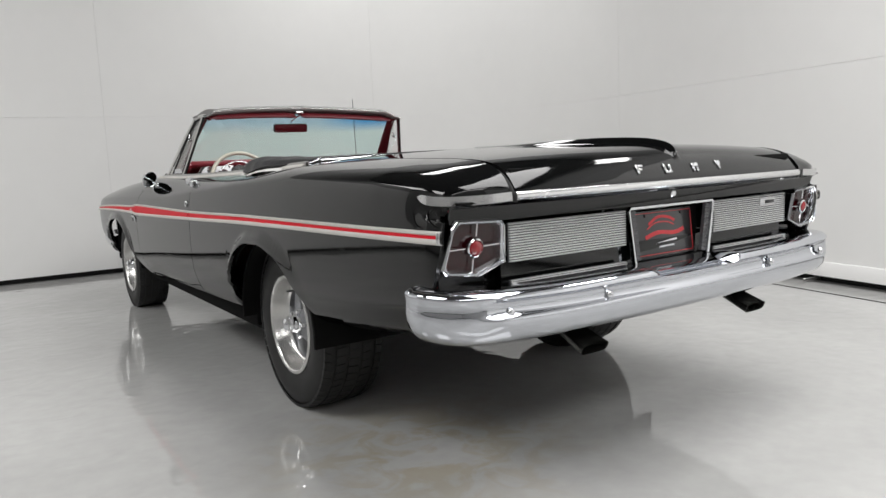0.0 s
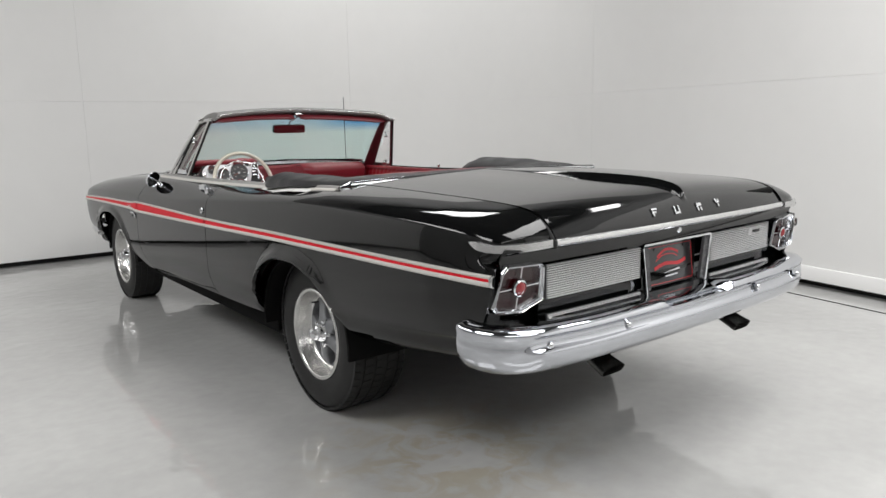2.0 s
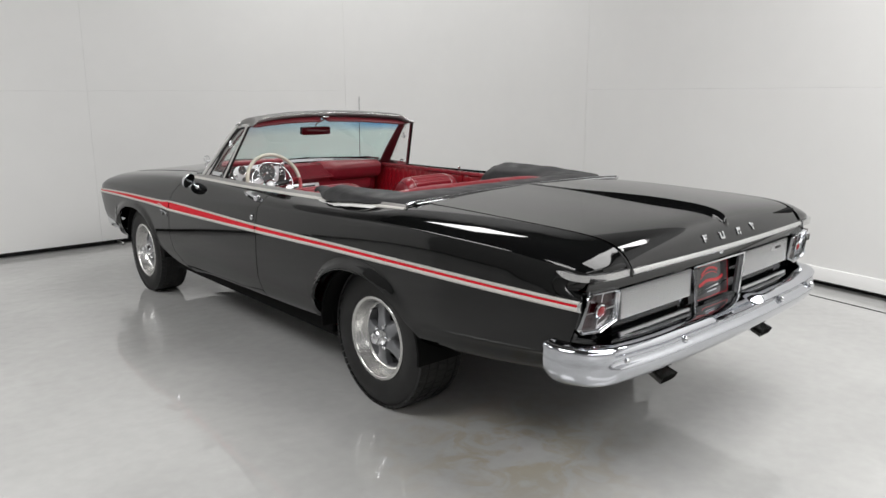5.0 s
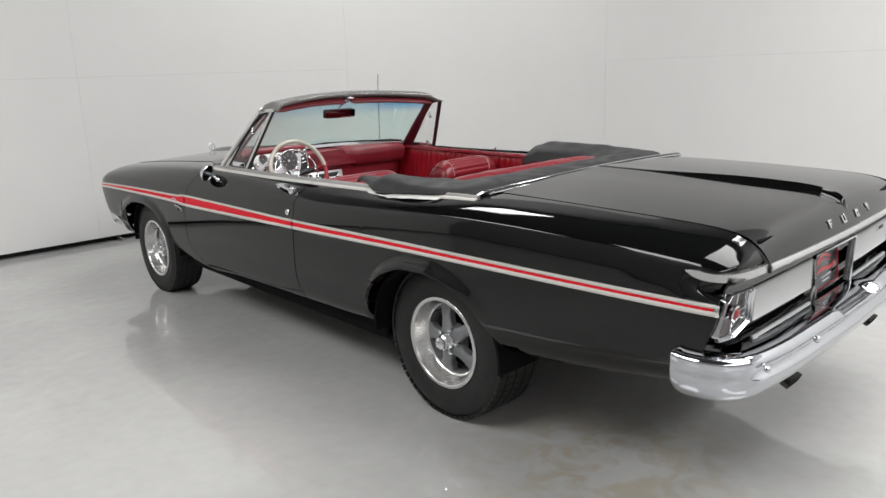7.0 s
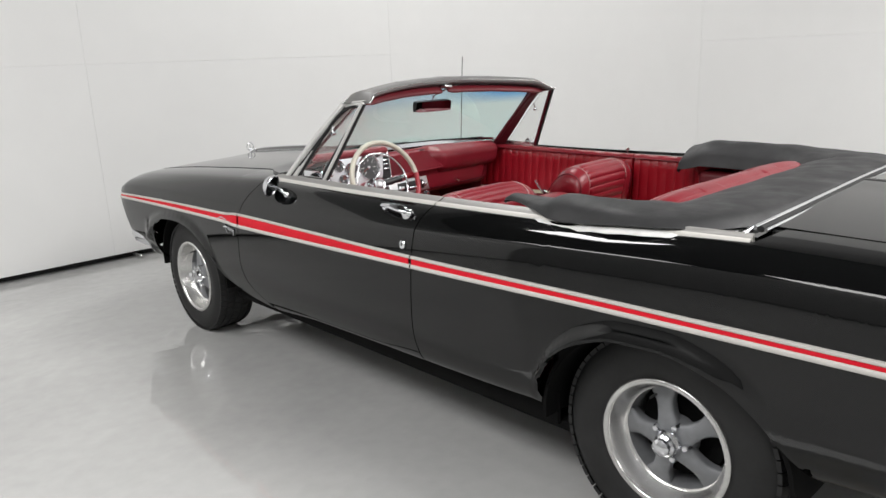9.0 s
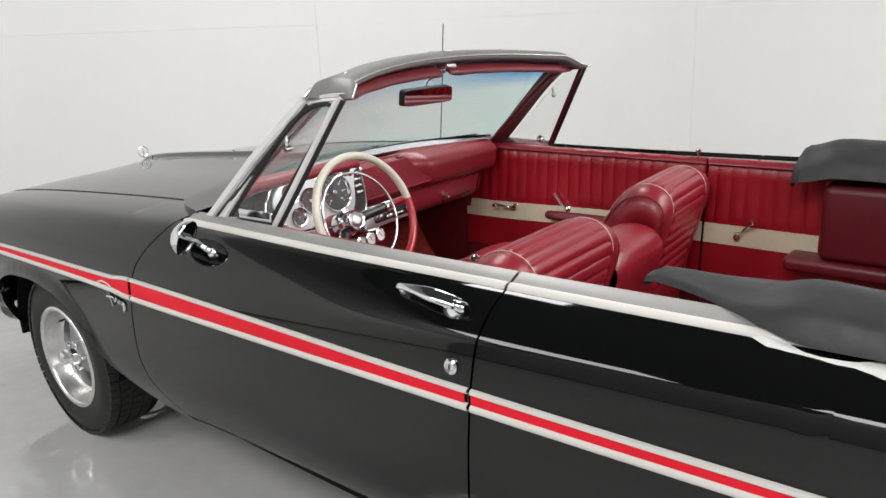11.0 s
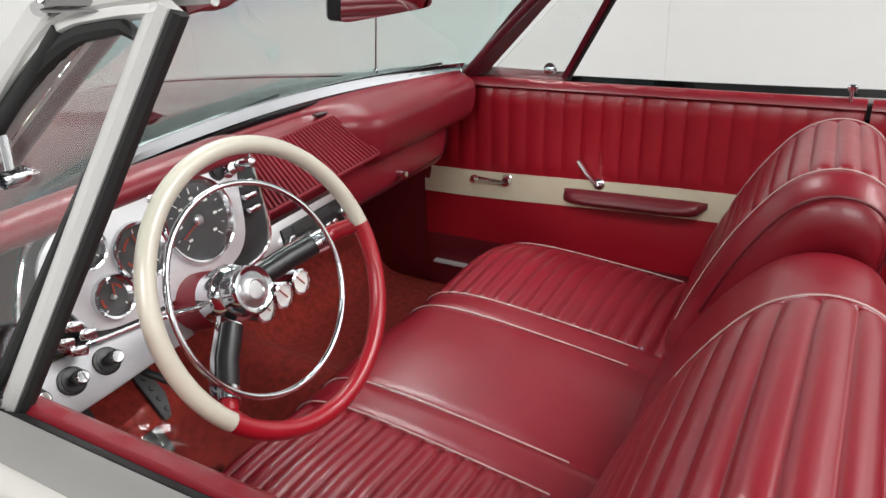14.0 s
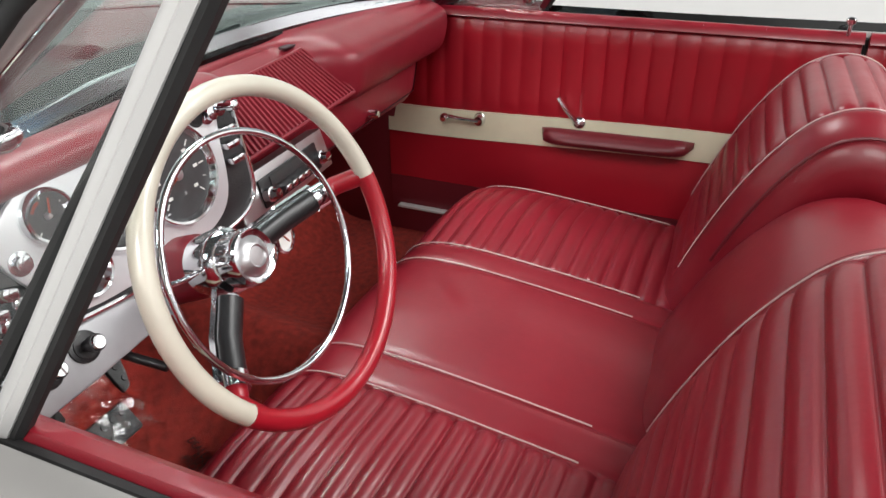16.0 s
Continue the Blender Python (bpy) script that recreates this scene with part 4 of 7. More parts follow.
vr = add_grid(bm, rows, close_v=True)
bm.faces.new(vr[0])
bm.faces.new(vr[-1])
bmesh.ops.recalc_face_normals(bm, faces=bm.faces)
BUMPER = mat("bumper_chrome", (0.56, 0.575, 0.61), 0.05, metal=1.0, rvary=0.02, vscale=5)
bumper = part("rear_bumper", bm, BUMPER, car, "heavy chrome rear bumper with a notch under the plate", auto=60)
for bx, by in ((-0.764, -1.350), (-0.408, -1.366), (0.408, -1.366), (0.764, -1.350)):
    part("bumper_bolt", lathe([(0.0135, -0.004), (0.0135, 0.003), (0.010, 0.008), (0.005, 0.0105), (0.0, 0.011)], 16, Matrix.Translation((bx, by - 0.002, 0.595)) @ pose(0, 0, 0, 90, 0, -8 if bx < -0.6 else 8 if bx > 0.6 else 0)), CHROME, bumper)
EXH = mat("dark_polished_steel", (0.09, 0.09, 0.085), 0.22, metal=0.9, vary=0.3, vscale=14)
# exhaust tips: flattened, slanted
for s in (-1, 1):
    prof = [(0.042 * math.copysign(abs(math.cos(a)) ** 0.45, math.cos(a)), 0.016 * math.copysign(abs(math.sin(a)) ** 0.5, math.sin(a))) for a in np.linspace(0, 2 * math.pi, 24, endpoint=False)]
    bm = bmesh.new()
    rows = []
    for t, (y, z, k) in enumerate(((-0.9, 0.50, 0.7), (-1.16, 0.475, 0.8), (-1.20, 0.468, 1.0), (-1.31, 0.425, 1.35), (-1.31, 0.425, 1.28), (-1.20, 0.468, 0.9))):
        rows.append([Vector((s * 0.41 + a * k, y - b * 0.5, z + b)) for a, b in prof])
    add_grid(bm, rows, close_v=True)
    bmesh.ops.recalc_face_normals(bm, faces=bm.faces)
    part("exhaust_tip", bm, EXH, car, "dark flattened exhaust tip")

# ---- windscreen frame ----
FRAME_RED = mat("dark_red_frame_paint", (0.10, 0.006, 0.014), 0.35, coat=0.4, vary=0.15, vscale=10)
VENT_STEEL = mat("pale_vent_steel", (0.64, 0.635, 0.62), 0.34, metal=0.25, vary=0.04, vscale=4)
HEADER = mat("grey_header_vinyl", (0.17, 0.167, 0.163), 0.4, vary=0.1, vscale=10, bump=0.1, bscale=300)




def glass_material(name, tint, band=None):
    m, nt, b = nodes_of(name)
    b.inputs["Base Color"].default_value = (*tint, 1)
    b.inputs["Roughness"].default_value = 0.0
    b.inputs["Transmission Weight"].default_value = 1.0
    b.inputs["IOR"].default_value = 1.45
    if band:
        tc = nt.nodes.new("ShaderNodeTexCoord")
        sep = nt.nodes.new("ShaderNodeSeparateXYZ")
        nt.links.new(tc.outputs["Object"], sep.inputs[0])
        r = nt.nodes.new("ShaderNodeMapRange")
        r.inputs[1].default_value, r.inputs[2].default_value = 1.215, 1.285
        nt.links.new(sep.outputs["Z"], r.inputs[0])
        mx = nt.nodes.new("ShaderNodeMix")
        mx.data_type = "RGBA"
        rx = nt.nodes.new("ShaderNodeMapRange")
        rx.inputs[1].default_value, rx.inputs[2].default_value, rx.inputs[3].default_value = 0.20, 0.52, 0.35
        nt.links.new(sep.outputs["X"], rx.inputs[0])
        both_ways = nt.nodes.new("ShaderNodeMath")
        both_ways.operation = "MULTIPLY"
        nt.links.new(r.outputs[0], both_ways.inputs[0])
        nt.links.new(rx.outputs[0], both_ways.inputs[1])
        nt.links.new(both_ways.outputs[0], mx.inputs[0])
        mx.inputs[6].default_value = (*tint, 1)
        mx.inputs[7].default_value = (*band, 1)
        nt.links.new(mx.outputs[2], b.inputs["Base Color"])
    return m


GLASS = glass_material("green_tinted_glass", (0.76, 0.93, 0.90), (0.08, 0.40, 0.80))
GLASS_SIDE = glass_material("side_glass", (0.95, 0.98, 0.97))


def screen(u, v):
    """The windscreen: u across (-1..1), v from base to top."""
    x = u * (0.742 - 0.085 * v)
    y = 2.275 - 0.20 * abs(u) ** 2.4 + (-0.455 + 0.045 * abs(u) ** 2.4) * v + 0.030 * x
    z = 0.955 + 0.018 * (1 - u * u) + (0.345 + 0.022 * (1 - u * u)) * v + 0.010 * math.sin(math.pi * v)
    return Vector((x, y, z))


ws_frame = part("windscreen_frame", tube([screen(-1, v) + Vector((0.004, 0.0, 0)) for v in np.linspace(-0.02, 1.0, 12)], 0.012), VENT_STEEL, car, "windscreen frame, bright outside and dark red inside")
part("inner_pillar", tube([screen(-0.965, v) + Vector((0.0, -0.024, 0)) for v in np.linspace(0.0, 0.98, 12)], 0.012), FRAME_RED, ws_frame)
part("pillar", tube([screen(1, v) + Vector((-0.004, 0.0, 0)) for v in np.linspace(-0.02, 1.0, 12)], 0.012), FRAME_RED, ws_frame)
glass = part("windscreen", sheet([[screen(u, v) for v in np.linspace(0, 1, 16)] for u in np.linspace(-1, 1, 41)], 0.006), GLASS, ws_frame, "green-tinted curved windscreen with a blue top band")
glass.visible_shadow = False
part("lower_seal", tube([screen(u, 0.0) + Vector((0, 0.004, 0.004)) for u in np.linspace(-1, 1, 41)], 0.010), WEATHER, ws_frame)
part("lower_moulding", sheet([[screen(u, 0.0) + Vector((0, -0.036, 0.006)), screen(u, 0.0) + Vector((0, -0.024, 0.020)), screen(u, 0.09) + Vector((0, -0.006, 0.004))] for u in np.linspace(-0.96, 0.96, 41)], 0.003), CHROME, ws_frame, "flat chrome strip along the foot of the glass")

# header: flat-topped rail across the top of the windscreen
rows = []
for u in np.linspace(-1.05, 1.03, 61):
    p = screen(u, 1.0)
    e = smooth(0.86, 1.0, abs(u))
    x = p.x * 1.0
    f = Vector((x, p.y + 0.018, p.z - 0.008))
    dep = 0.118 - 0.02 * (1 - abs(u))
    drop = (0.030 if u > 0 else 0.010) * e ** 1.5
    e = e if u < 0 else 0.0
    row = [f, f + Vector((0, 0.004, 0.016 - drop * 0.3)), f + Vector((0, -0.012, 0.036 - drop)), f + Vector((0, -0.05, 0.050 - drop)), f + Vector((0, -dep * 0.82, 0.046 - drop)), f + Vector((0, -dep, 0.034 - drop)), f + Vector((0, -dep - 0.002, 0.022 - drop)), f + Vector((0, -dep + 0.012, 0.014 - drop)), f + Vector((0, -0.03, -0.002))]
    shut = 1 - 0.82 * smooth(0.955, 1.05, abs(u)) ** 1.5
    for q in row:
        q.z = f.z + (q.z - f.z) * shut
    if u < 0:
        for q in row:
            back = smooth(0.0, -0.10, q.y - f.y)
            q.x += e * (0.050 * back - 0.018)
            q.z += 0.010 * e * (1 - back) * smooth(0.0, 0.03, q.z - f.z) + 0.010 * e
    rows.append(row)
bm = bmesh.new()
vr = add_grid(bm, rows, close_v=True)
bm.faces.new(vr[0])
bm.faces.new(vr[-1])
bmesh.ops.recalc_face_normals(bm, faces=bm.faces)
header = part("header_rail", bm, HEADER, ws_frame, "dark grey header rail over the windscreen", auto=75)
# bright bead on the rail's rear edge and front drip moulding
part("rear_bead", tube([Vector(rows[i][5]) + Vector((0, -0.002, -0.002)) for i in range(61)], 0.003), BRIGHT, ws_frame)
part("front_bead", tube([Vector(rows[i][1]) + Vector((0, 0.001, 0.0)) for i in range(61)], 0.006), BRIGHT, ws_frame)
# padded red sun visors folded up under the rail
for s in (-1, 1):
    r2 = []
    for u in np.linspace(0.03, 0.95, 30):
        p = screen(s * u, 1.0)
        k = (u - 0.03) / 0.92
        edge = smooth(0.0, 0.05, k) * smooth(1.0, 0.90, k)
        fat = (0.35 + 0.65 * edge) * (1 + 0.06 * math.sin(u * 23))
        c = Vector((p.x, p.y - 0.066, p.z - 0.022 + 0.016 * k * (s < 0)))
        r2.append([c + Vector((0, 0.027 * fat * math.cos(a), 0.015 * fat * math.sin(a) + 0.010 * math.cos(a))) for a in np.linspace(0, 2 * math.pi, 16, endpoint=False)])
    bm = bmesh.new()
    vv = add_grid(bm, r2, close_v=True)
    bm.faces.new(vv[0])
    bm.faces.new(vv[-1])
    bmesh.ops.recalc_face_normals(bm, faces=bm.faces)
    part("sun_visor", bm, VINYL_D, ws_frame, "dark red padded sun visor folded up")
    part("visor_rod", tube([screen(s * u, 1.0) + Vector((0, -0.036, -0.012)) for u in np.linspace(0.02, 0.95, 16)], 0.006), FRAME_RED, ws_frame)
    part("visor_pivot", lathe([(0.011, -0.012), (0.012, 0.006), (0.006, 0.012), (0, 0.013)], 14, Matrix.Translation(screen(s * 0.93, 0.97) + Vector((0, -0.02, -0.002))) @ pose(0, 0, 0, 90, 0, 0)), CHROME, ws_frame)
# studs and slots on the rail's top
for u in (-0.82, -0.5, 0.5, 0.82):
    p = screen(u, 1.0)
    slot = part("header_slot", block(0.022, 0.010, 0.004, 0.0018, Matrix.Translation((p.x, p.y - 0.045, p.z + 0.0405)) @ pose(0, 0, 0, 0, 0, 35)), BRIGHT, ws_frame)
    part("slot_hole", block(0.015, 0.005, 0.003, 0.001, Matrix.Translation((p.x, p.y - 0.045, p.z + 0.0425)) @ pose(0, 0, 0, 0, 0, 35)), BLACK, slot)
part("header_seam", block(0.006, 0.10, 0.004, 0.001, Matrix.Translation((0.02, screen(0, 1).y - 0.035, screen(0, 1).z + 0.0415))), BRIGHT, ws_frame)
part("header_latch", block(0.05, 0.05, 0.014, 0.005, Matrix.Translation((0.0, screen(0, 1).y - 0.075, screen(0, 1).z - 0.004))), CHROME, ws_frame)

# outer pillar facings, and the quarter vent windows
for s in (-1, 1):
    outer = VENT_STEEL if s < 0 else FRAME_RED
    a0, a1 = (Vector((-0.789, 2.016, 0.957)), Vector((-0.688, 1.660, 1.297))) if s < 0 else (Vector((0.785, 2.125, 0.94)), Vector((0.692, 1.748, 1.296)))
    pil = part("pillar_facing", sweep([a0, (a0 + a1) / 2 + Vector((s * 0.004, 0.004, 0.006)), a1], [(-0.015, -0.010), (0.009, -0.010), (0.010, 0.004), (0.005, 0.010), (-0.013, 0.010)], up=(s, 0, 0.25)), outer, ws_frame, "bright steel windscreen pillar" if s < 0 else "dark red windscreen pillar")
    off = Vector((-0.007, -0.012, -0.012)) if s < 0 else Vector((0.008, -0.025, 0))
    part("pillar_seal", tube([a0 + off, a1 + off], 0.006 if s < 0 else 0.010, up=(1, 0, 0)), WEATHER, ws_frame)
    b0, b1, b2 = (Vector((-0.785, 1.985, 0.960)), Vector((-0.767, 1.757, 0.952)), Vector((-0.677, 1.548, 1.302))) if s < 0 else (Vector((0.795, 2.04, 0.955)), Vector((0.800, 1.828, 0.95)), Vector((0.672, 1.604, 1.288)))
    fr_m = VENT_STEEL if s < 0 else FRAME_RED
    hw = 0.010 if s < 0 else 0.007
    vent = part("vent_window", sweep([b1, (b1 + b2) / 2, b2], [(-hw, -0.008), (hw, -0.008), (hw, 0.006), (0.4 * hw, 0.010), (0.1 * hw, 0.008), (-0.4 * hw, 0.009), (-hw, 0.006)], up=(s, 0, 0.3)), fr_m, car, "triangular vent window in a slim frame")
    top = [b2 + Vector((0, 0.004, -0.004)), b2 + Vector((s * 0.012, 0.075, -0.006)), b2 + (b0 - b2) * 0.34 + Vector((0, 0.045, 0.02)), b2 + (b0 - b2) * 0.68 + Vector((0, 0.03, 0.012)), b0 + Vector((0, 0.02, 0.0))]
    if s < 0:
        # broad pale frame with a rounded upper corner
        out_l = catmull([(-0.786, 1.990, 0.960), (-0.758, 1.894, 1.061), (-0.733, 1.806, 1.144), (-0.709, 1.718, 1.231), (-0.690, 1.654, 1.294), (-0.682, 1.604, 1.307), (-0.675, 1.545, 1.311)], 6)
        in_l = catmull([(-0.780, 1.942, 0.966), (-0.751, 1.857, 1.072), (-0.724, 1.777, 1.168), (-0.705, 1.712, 1.237), (-0.691, 1.650, 1.279), (-0.684, 1.600, 1.290), (-0.678, 1.552, 1.294)], 6)
        rim = [[a + Vector((0.012, 0, 0)), a + Vector((-0.004, 0, 0)), a.lerp(b, 0.3) + Vector((-0.009, 0, 0)), a.lerp(b, 0.45) + Vector((-0.006, 0, 0)), a.lerp(b, 0.8) + Vector((-0.008, 0, 0)), b + Vector((-0.002, 0, 0)), b + Vector((0.012, 0, 0))] for a, b in zip(map(Vector, out_l), map(Vector, in_l))]
        part("vent_frame", sheet(rim, 0.002), fr_m, vent, "pale steel frame, rounded at its upper corner")
        part("vent_sill", sweep([b0 + Vector((0, 0.02, 0)), b1], [(-0.008, -0.012), (0.008, -0.012), (0.006, 0.016), (-0.006, 0.016)], up=(0, 0, 1)), BRIGHT, vent)
    else:
        part("vent_frame", sweep(catmull(top, 5), circle(0.005, 8), up=(s, 0, 0.3)), fr_m, vent)
        part("vent_sill", sweep([b0 + Vector((0, 0.02, 0)), b1], [(-0.008, -0.012), (0.008, -0.012), (0.006, 0.016), (-0.006, 0.016)], up=(0, 0, 1)), BRIGHT, vent)
    if s < 0:
        loop = [Vector(q) + Vector((-0.003, -0.004, -0.004)) for q in in_l[:-5]] + [b2 + Vector((0.0, 0.022, -0.03)), b2.lerp(b1, 0.5) + Vector((0, 0.015, 0)), b1 + Vector((0, 0.016, 0.016)), b0.lerp(b1, 0.5) + Vector((0, 0, 0.012))]
        part("vent_seal", tube(loop, 0.007, 8, closed=True, up=(1, 0.05, 0.02)), WEATHER, vent)
    # the pillar's inner web between the windscreen's edge and the vent's frame
    edge = catmull(top, 6)[::-1]
    web = []
    for i, q in enumerate(edge):
        p = screen(s, min(0.98, i / (len(edge) - 1)))
        web.append([p + Vector((-s * 0.006, 0, 0)), (p + q) / 2 + Vector((-s * 0.004, 0, 0)), q + Vector((-s * 0.003, 0, 0))])
    part("pillar_web", sheet(web, 0.008), FRAME_RED if s > 0 else WEATHER, ws_frame)
    # the post behind, closing the vent's rear edge
    if s < 0:
        part("vent_post_seal", sweep([b1, b2], [(0.009, -0.010), (0.016, -0.008), (0.018, 0.0), (0.015, 0.005), (0.009, 0.004)], up=(s, 0, 0.3)), WEATHER, vent)
    else:
        part("vent_post_seal", tube([b1 + Vector((0, -0.014, 0.002)), b2 + Vector((0, -0.014, -0.004))], 0.006, up=(1, 0, 0)), WEATHER, vent)
    bm = bmesh.new()
    g = [b1, b2, b2 + Vector((0, 0.06, -0.012)), b2 + (b0 - b2) * 0.5 + Vector((0, 0.02, 0.01)), b0]
    flat_n = (b1 - b0).cross(b2 - b0).normalized()
    g = [p - flat_n * flat_n.dot(p - b0) for p in g]
    vs = [bm.verts.new(p) for p in g]
    vs2 = [bm.verts.new(p + Vector((s * 0.004, 0, 0))) for p in g]
    bm.faces.new(vs)
    bm.faces.new(vs2[::-1])
    for i in range(5):
        bm.faces.new((vs[i], vs[(i + 1) % 5], vs2[(i + 1) % 5], vs2[i]))
    bmesh.ops.recalc_face_normals(bm, faces=bm.faces)
    pane = part("vent_glass", bm, GLASS_SIDE, vent, flat=True)
    pane.visible_shadow = False
    lat = Vector((s * 0.728, 1.712 + 0.05 * (s > 0), 1.17))
    if s < 0:
        part("vent_base_plate", sweep([Vector((-0.780, 1.885, 0.988)), Vector((-0.773, 1.757, 0.988))], [(-0.002, -0.013), (0.002, -0.013), (0.003, 0.0), (0.002, 0.013), (-0.002, 0.013)], up=(0, 0, 1)), CHROME, vent)
    part("vent_latch", lathe([(0.007, -0.008), (0.009, 0.004), (0.008, 0.013), (0.005, 0.017), (0, 0.018)], 14, Matrix.Translation(lat) @ pose(0, 0, 0, 0, -s * 90, 0)), CHROME, vent)
    part("vent_catch", tube([lat + Vector((0, 0, 0)), lat + Vector((-s * 0.006, 0.006, 0.034))], 0.0042, up=(1, 0, 0)), CHROME, vent)
    part("vent_lock", lathe([(0.017, 0.0), (0.015, 0.012), (0.008, 0.016), (0, 0.017)], 18, Matrix.Translation((s * 0.772, 1.785 + 0.07 * (s > 0), 0.975)) @ pose(0, 0, 0, 0, -s * 70, 0)), CHROME, vent)

# rear-view mirror on its arm
MIRROR = mat("mirror_glass", (0.50, 0.51, 0.52), 0.02, metal=1.0)
mir_c = Vector((-0.034, 1.81, 1.240))
mbm = bmesh.new()
add_rows = []
for d, k in ((-0.012, 0.93), (0.010, 1.0), (0.016, 0.97)):
    add_rows.append([mir_c + Vector((k * 0.112 * (abs(math.cos(a)) ** 0.18) * math.copysign(1, math.cos(a)), d, k * 0.029 * (abs(math.sin(a)) ** 0.24) * math.copysign(1, math.sin(a)))) for a in np.linspace(0, 2 * math.pi, 40, endpoint=False)])
vr = add_grid(mbm, add_rows, close_v=True)
mbm.faces.new(vr[0])
mbm.faces.new(vr[-1])
bmesh.ops.recalc_face_normals(mbm, faces=mbm.faces)
bmesh.ops.transform(mbm, matrix=Matrix.Translation(mir_c) @ pose(0, 0, 0, 10, 0, -8) @ Matrix.Translation(-mir_c), verts=mbm.verts)
rvm = part("rear_view_mirror", mbm, BLACK, car, "rear-view mirror on a chrome arm", auto=30)
gl = bmesh.new()
vs = [gl.verts.new(Matrix.Translation(mir_c) @ pose(0, 0, 0, 10, 0, -8) @ Vector((0.108 * (abs(math.cos(a)) ** 0.18) * math.copysign(1, math.cos(a)), -0.0135, 0.0265 * (abs(math.sin(a)) ** 0.24) * math.copysign(1, math.sin(a))))) for a in np.linspace(0, 2 * math.pi, 40, endpoint=False)]
gl.faces.new(vs)
part("mirror_glass", gl, MIRROR, rvm, flat=True)
part("mirror_arm", tube([mir_c + Vector((0, 0.01, 0.01)), mir_c + Vector((0.01, 0.0, 0.05)), Vector((0.015, 1.752, 1.322))], 0.0045, up=(1, 0, 0)), CHROME, rvm)

# ---- belt mouldings along the cockpit's edge ----


BELT_FACE = mat("brushed_belt_steel", (0.34, 0.332, 0.318), 0.42, metal=0.35, vary=0.04, vscale=3)


def belt_strip(y0, y1, host, n=40):
    """A flat bright moulding with a paler lip along its outer edge; it narrows towards the rear."""
    face, lip = [], []
    for y in np.linspace(y0, y1, n):
        z = z_belt(y)
        k = 0.45 + 0.55 * smooth(-0.2, 0.6, y)
        xo = half(y) - 0.130
        lip.append([Vector((-xo - 0.006, y, z - 0.012)), Vector((-xo - 0.005, y, z - 0.001)), Vector((-xo - 0.001, y, z + 0.005)), Vector((-xo + 0.006, y, z + 0.007)), Vector((-xo + 0.010, y, z + 0.006)), Vector((-xo + 0.011, y, z - 0.01))])
        w = 0.046 * k
        face.append([Vector((-xo + 0.008, y, z - 0.006)), Vector((-xo + 0.0105, y, z + 0.003)), Vector((-xo + 0.5 * w, y, z + 0.010)), Vector((-xo + w - 0.005, y, z + 0.017)), Vector((-xo + w - 0.001, y, z + 0.018)), Vector((-xo + w, y, z + 0.013)), Vector((-xo + w, y, z - 0.02))])
    o = part("belt_moulding", sheet(face, 0.003), BELT_FACE, host, "bright steel belt moulding")
    return o, part("belt_lip", sheet(lip, 0.003), STEEL_BELT, host, "pale lip of the belt moulding")


def belt_seal(y0, y1, host):
    o = part("window_seal", sweep([(-(half(y) - 0.186), y, z_belt(y) + 0.004) for y in np.linspace(y0, y1, 30)], [(-0.008, -0.03), (0.008, -0.03), (0.008, 0.002), (0.0, 0.005), (-0.008, 0.002)]), WEATHER, host)
    return o


q_right, d_right, f_right = bpy.data.objects["rear_quarter_panel.001"], bpy.data.objects["door.001"], bpy.data.objects["front_fender.001"]
for y0, y1, h, hr in ((-0.21, 0.945, quarter, q_right), (0.953, 2.085, door_l, d_right)):
    for o in belt_strip(y0, y1, h):
        mirrored(o, hr).location.z = -0.030
    o = belt_seal(max(y0, 0.5), min(y1, 1.76), h)
    mirrored(o, hr).location.z = -0.028

part("window_slot", block(0.030, 0.46, 0.02, 0.006, pose(-0.764, 0.71, 0.957)), WEATHER, quarter)

# ---- inner door and quarter trim ----


def trim_x(y, z):
    """Half width of the inner trim."""
    t = smooth(0.30, 0.90, z)
    return 0.735 + 0.025 * t - 0.012 * math.exp(-((z - 0.60) / 0.2) ** 2)


def trim_face(y0, y1, z0, z1, material, name, host, pleat=0.0, label="", ny=None, roll=0.0, zf=None, out=0.0):
    ny = ny or (max(12, int((y1 - y0) / (pleat / 8))) if pleat else 24)
    rows = []
    for y in np.linspace(y0, y1, ny):
        za, zb = (z0(y), z1(y)) if callable(z0) else (z0, z1)
        row = []
        for t in np.linspace(0, 1, 14):
            z = za + (zb - za) * t
            x = trim_x(y, z)
            d = out
            if pleat:
                ph = abs(math.sin(math.pi * (y - 0.3) / pleat))
                d += 0.0065 * ph ** 0.45 * smooth(0.0, 0.10, t) * (1 - 0.5 * smooth(0.85, 1.0, t))
            if roll:
                d -= roll * smooth(0.82, 1.0, t) ** 2
            row.append(Vector((x - d, y, z)))
        rows.append(row)
    return part(name, sheet(rows, 0.01), material, host, label)


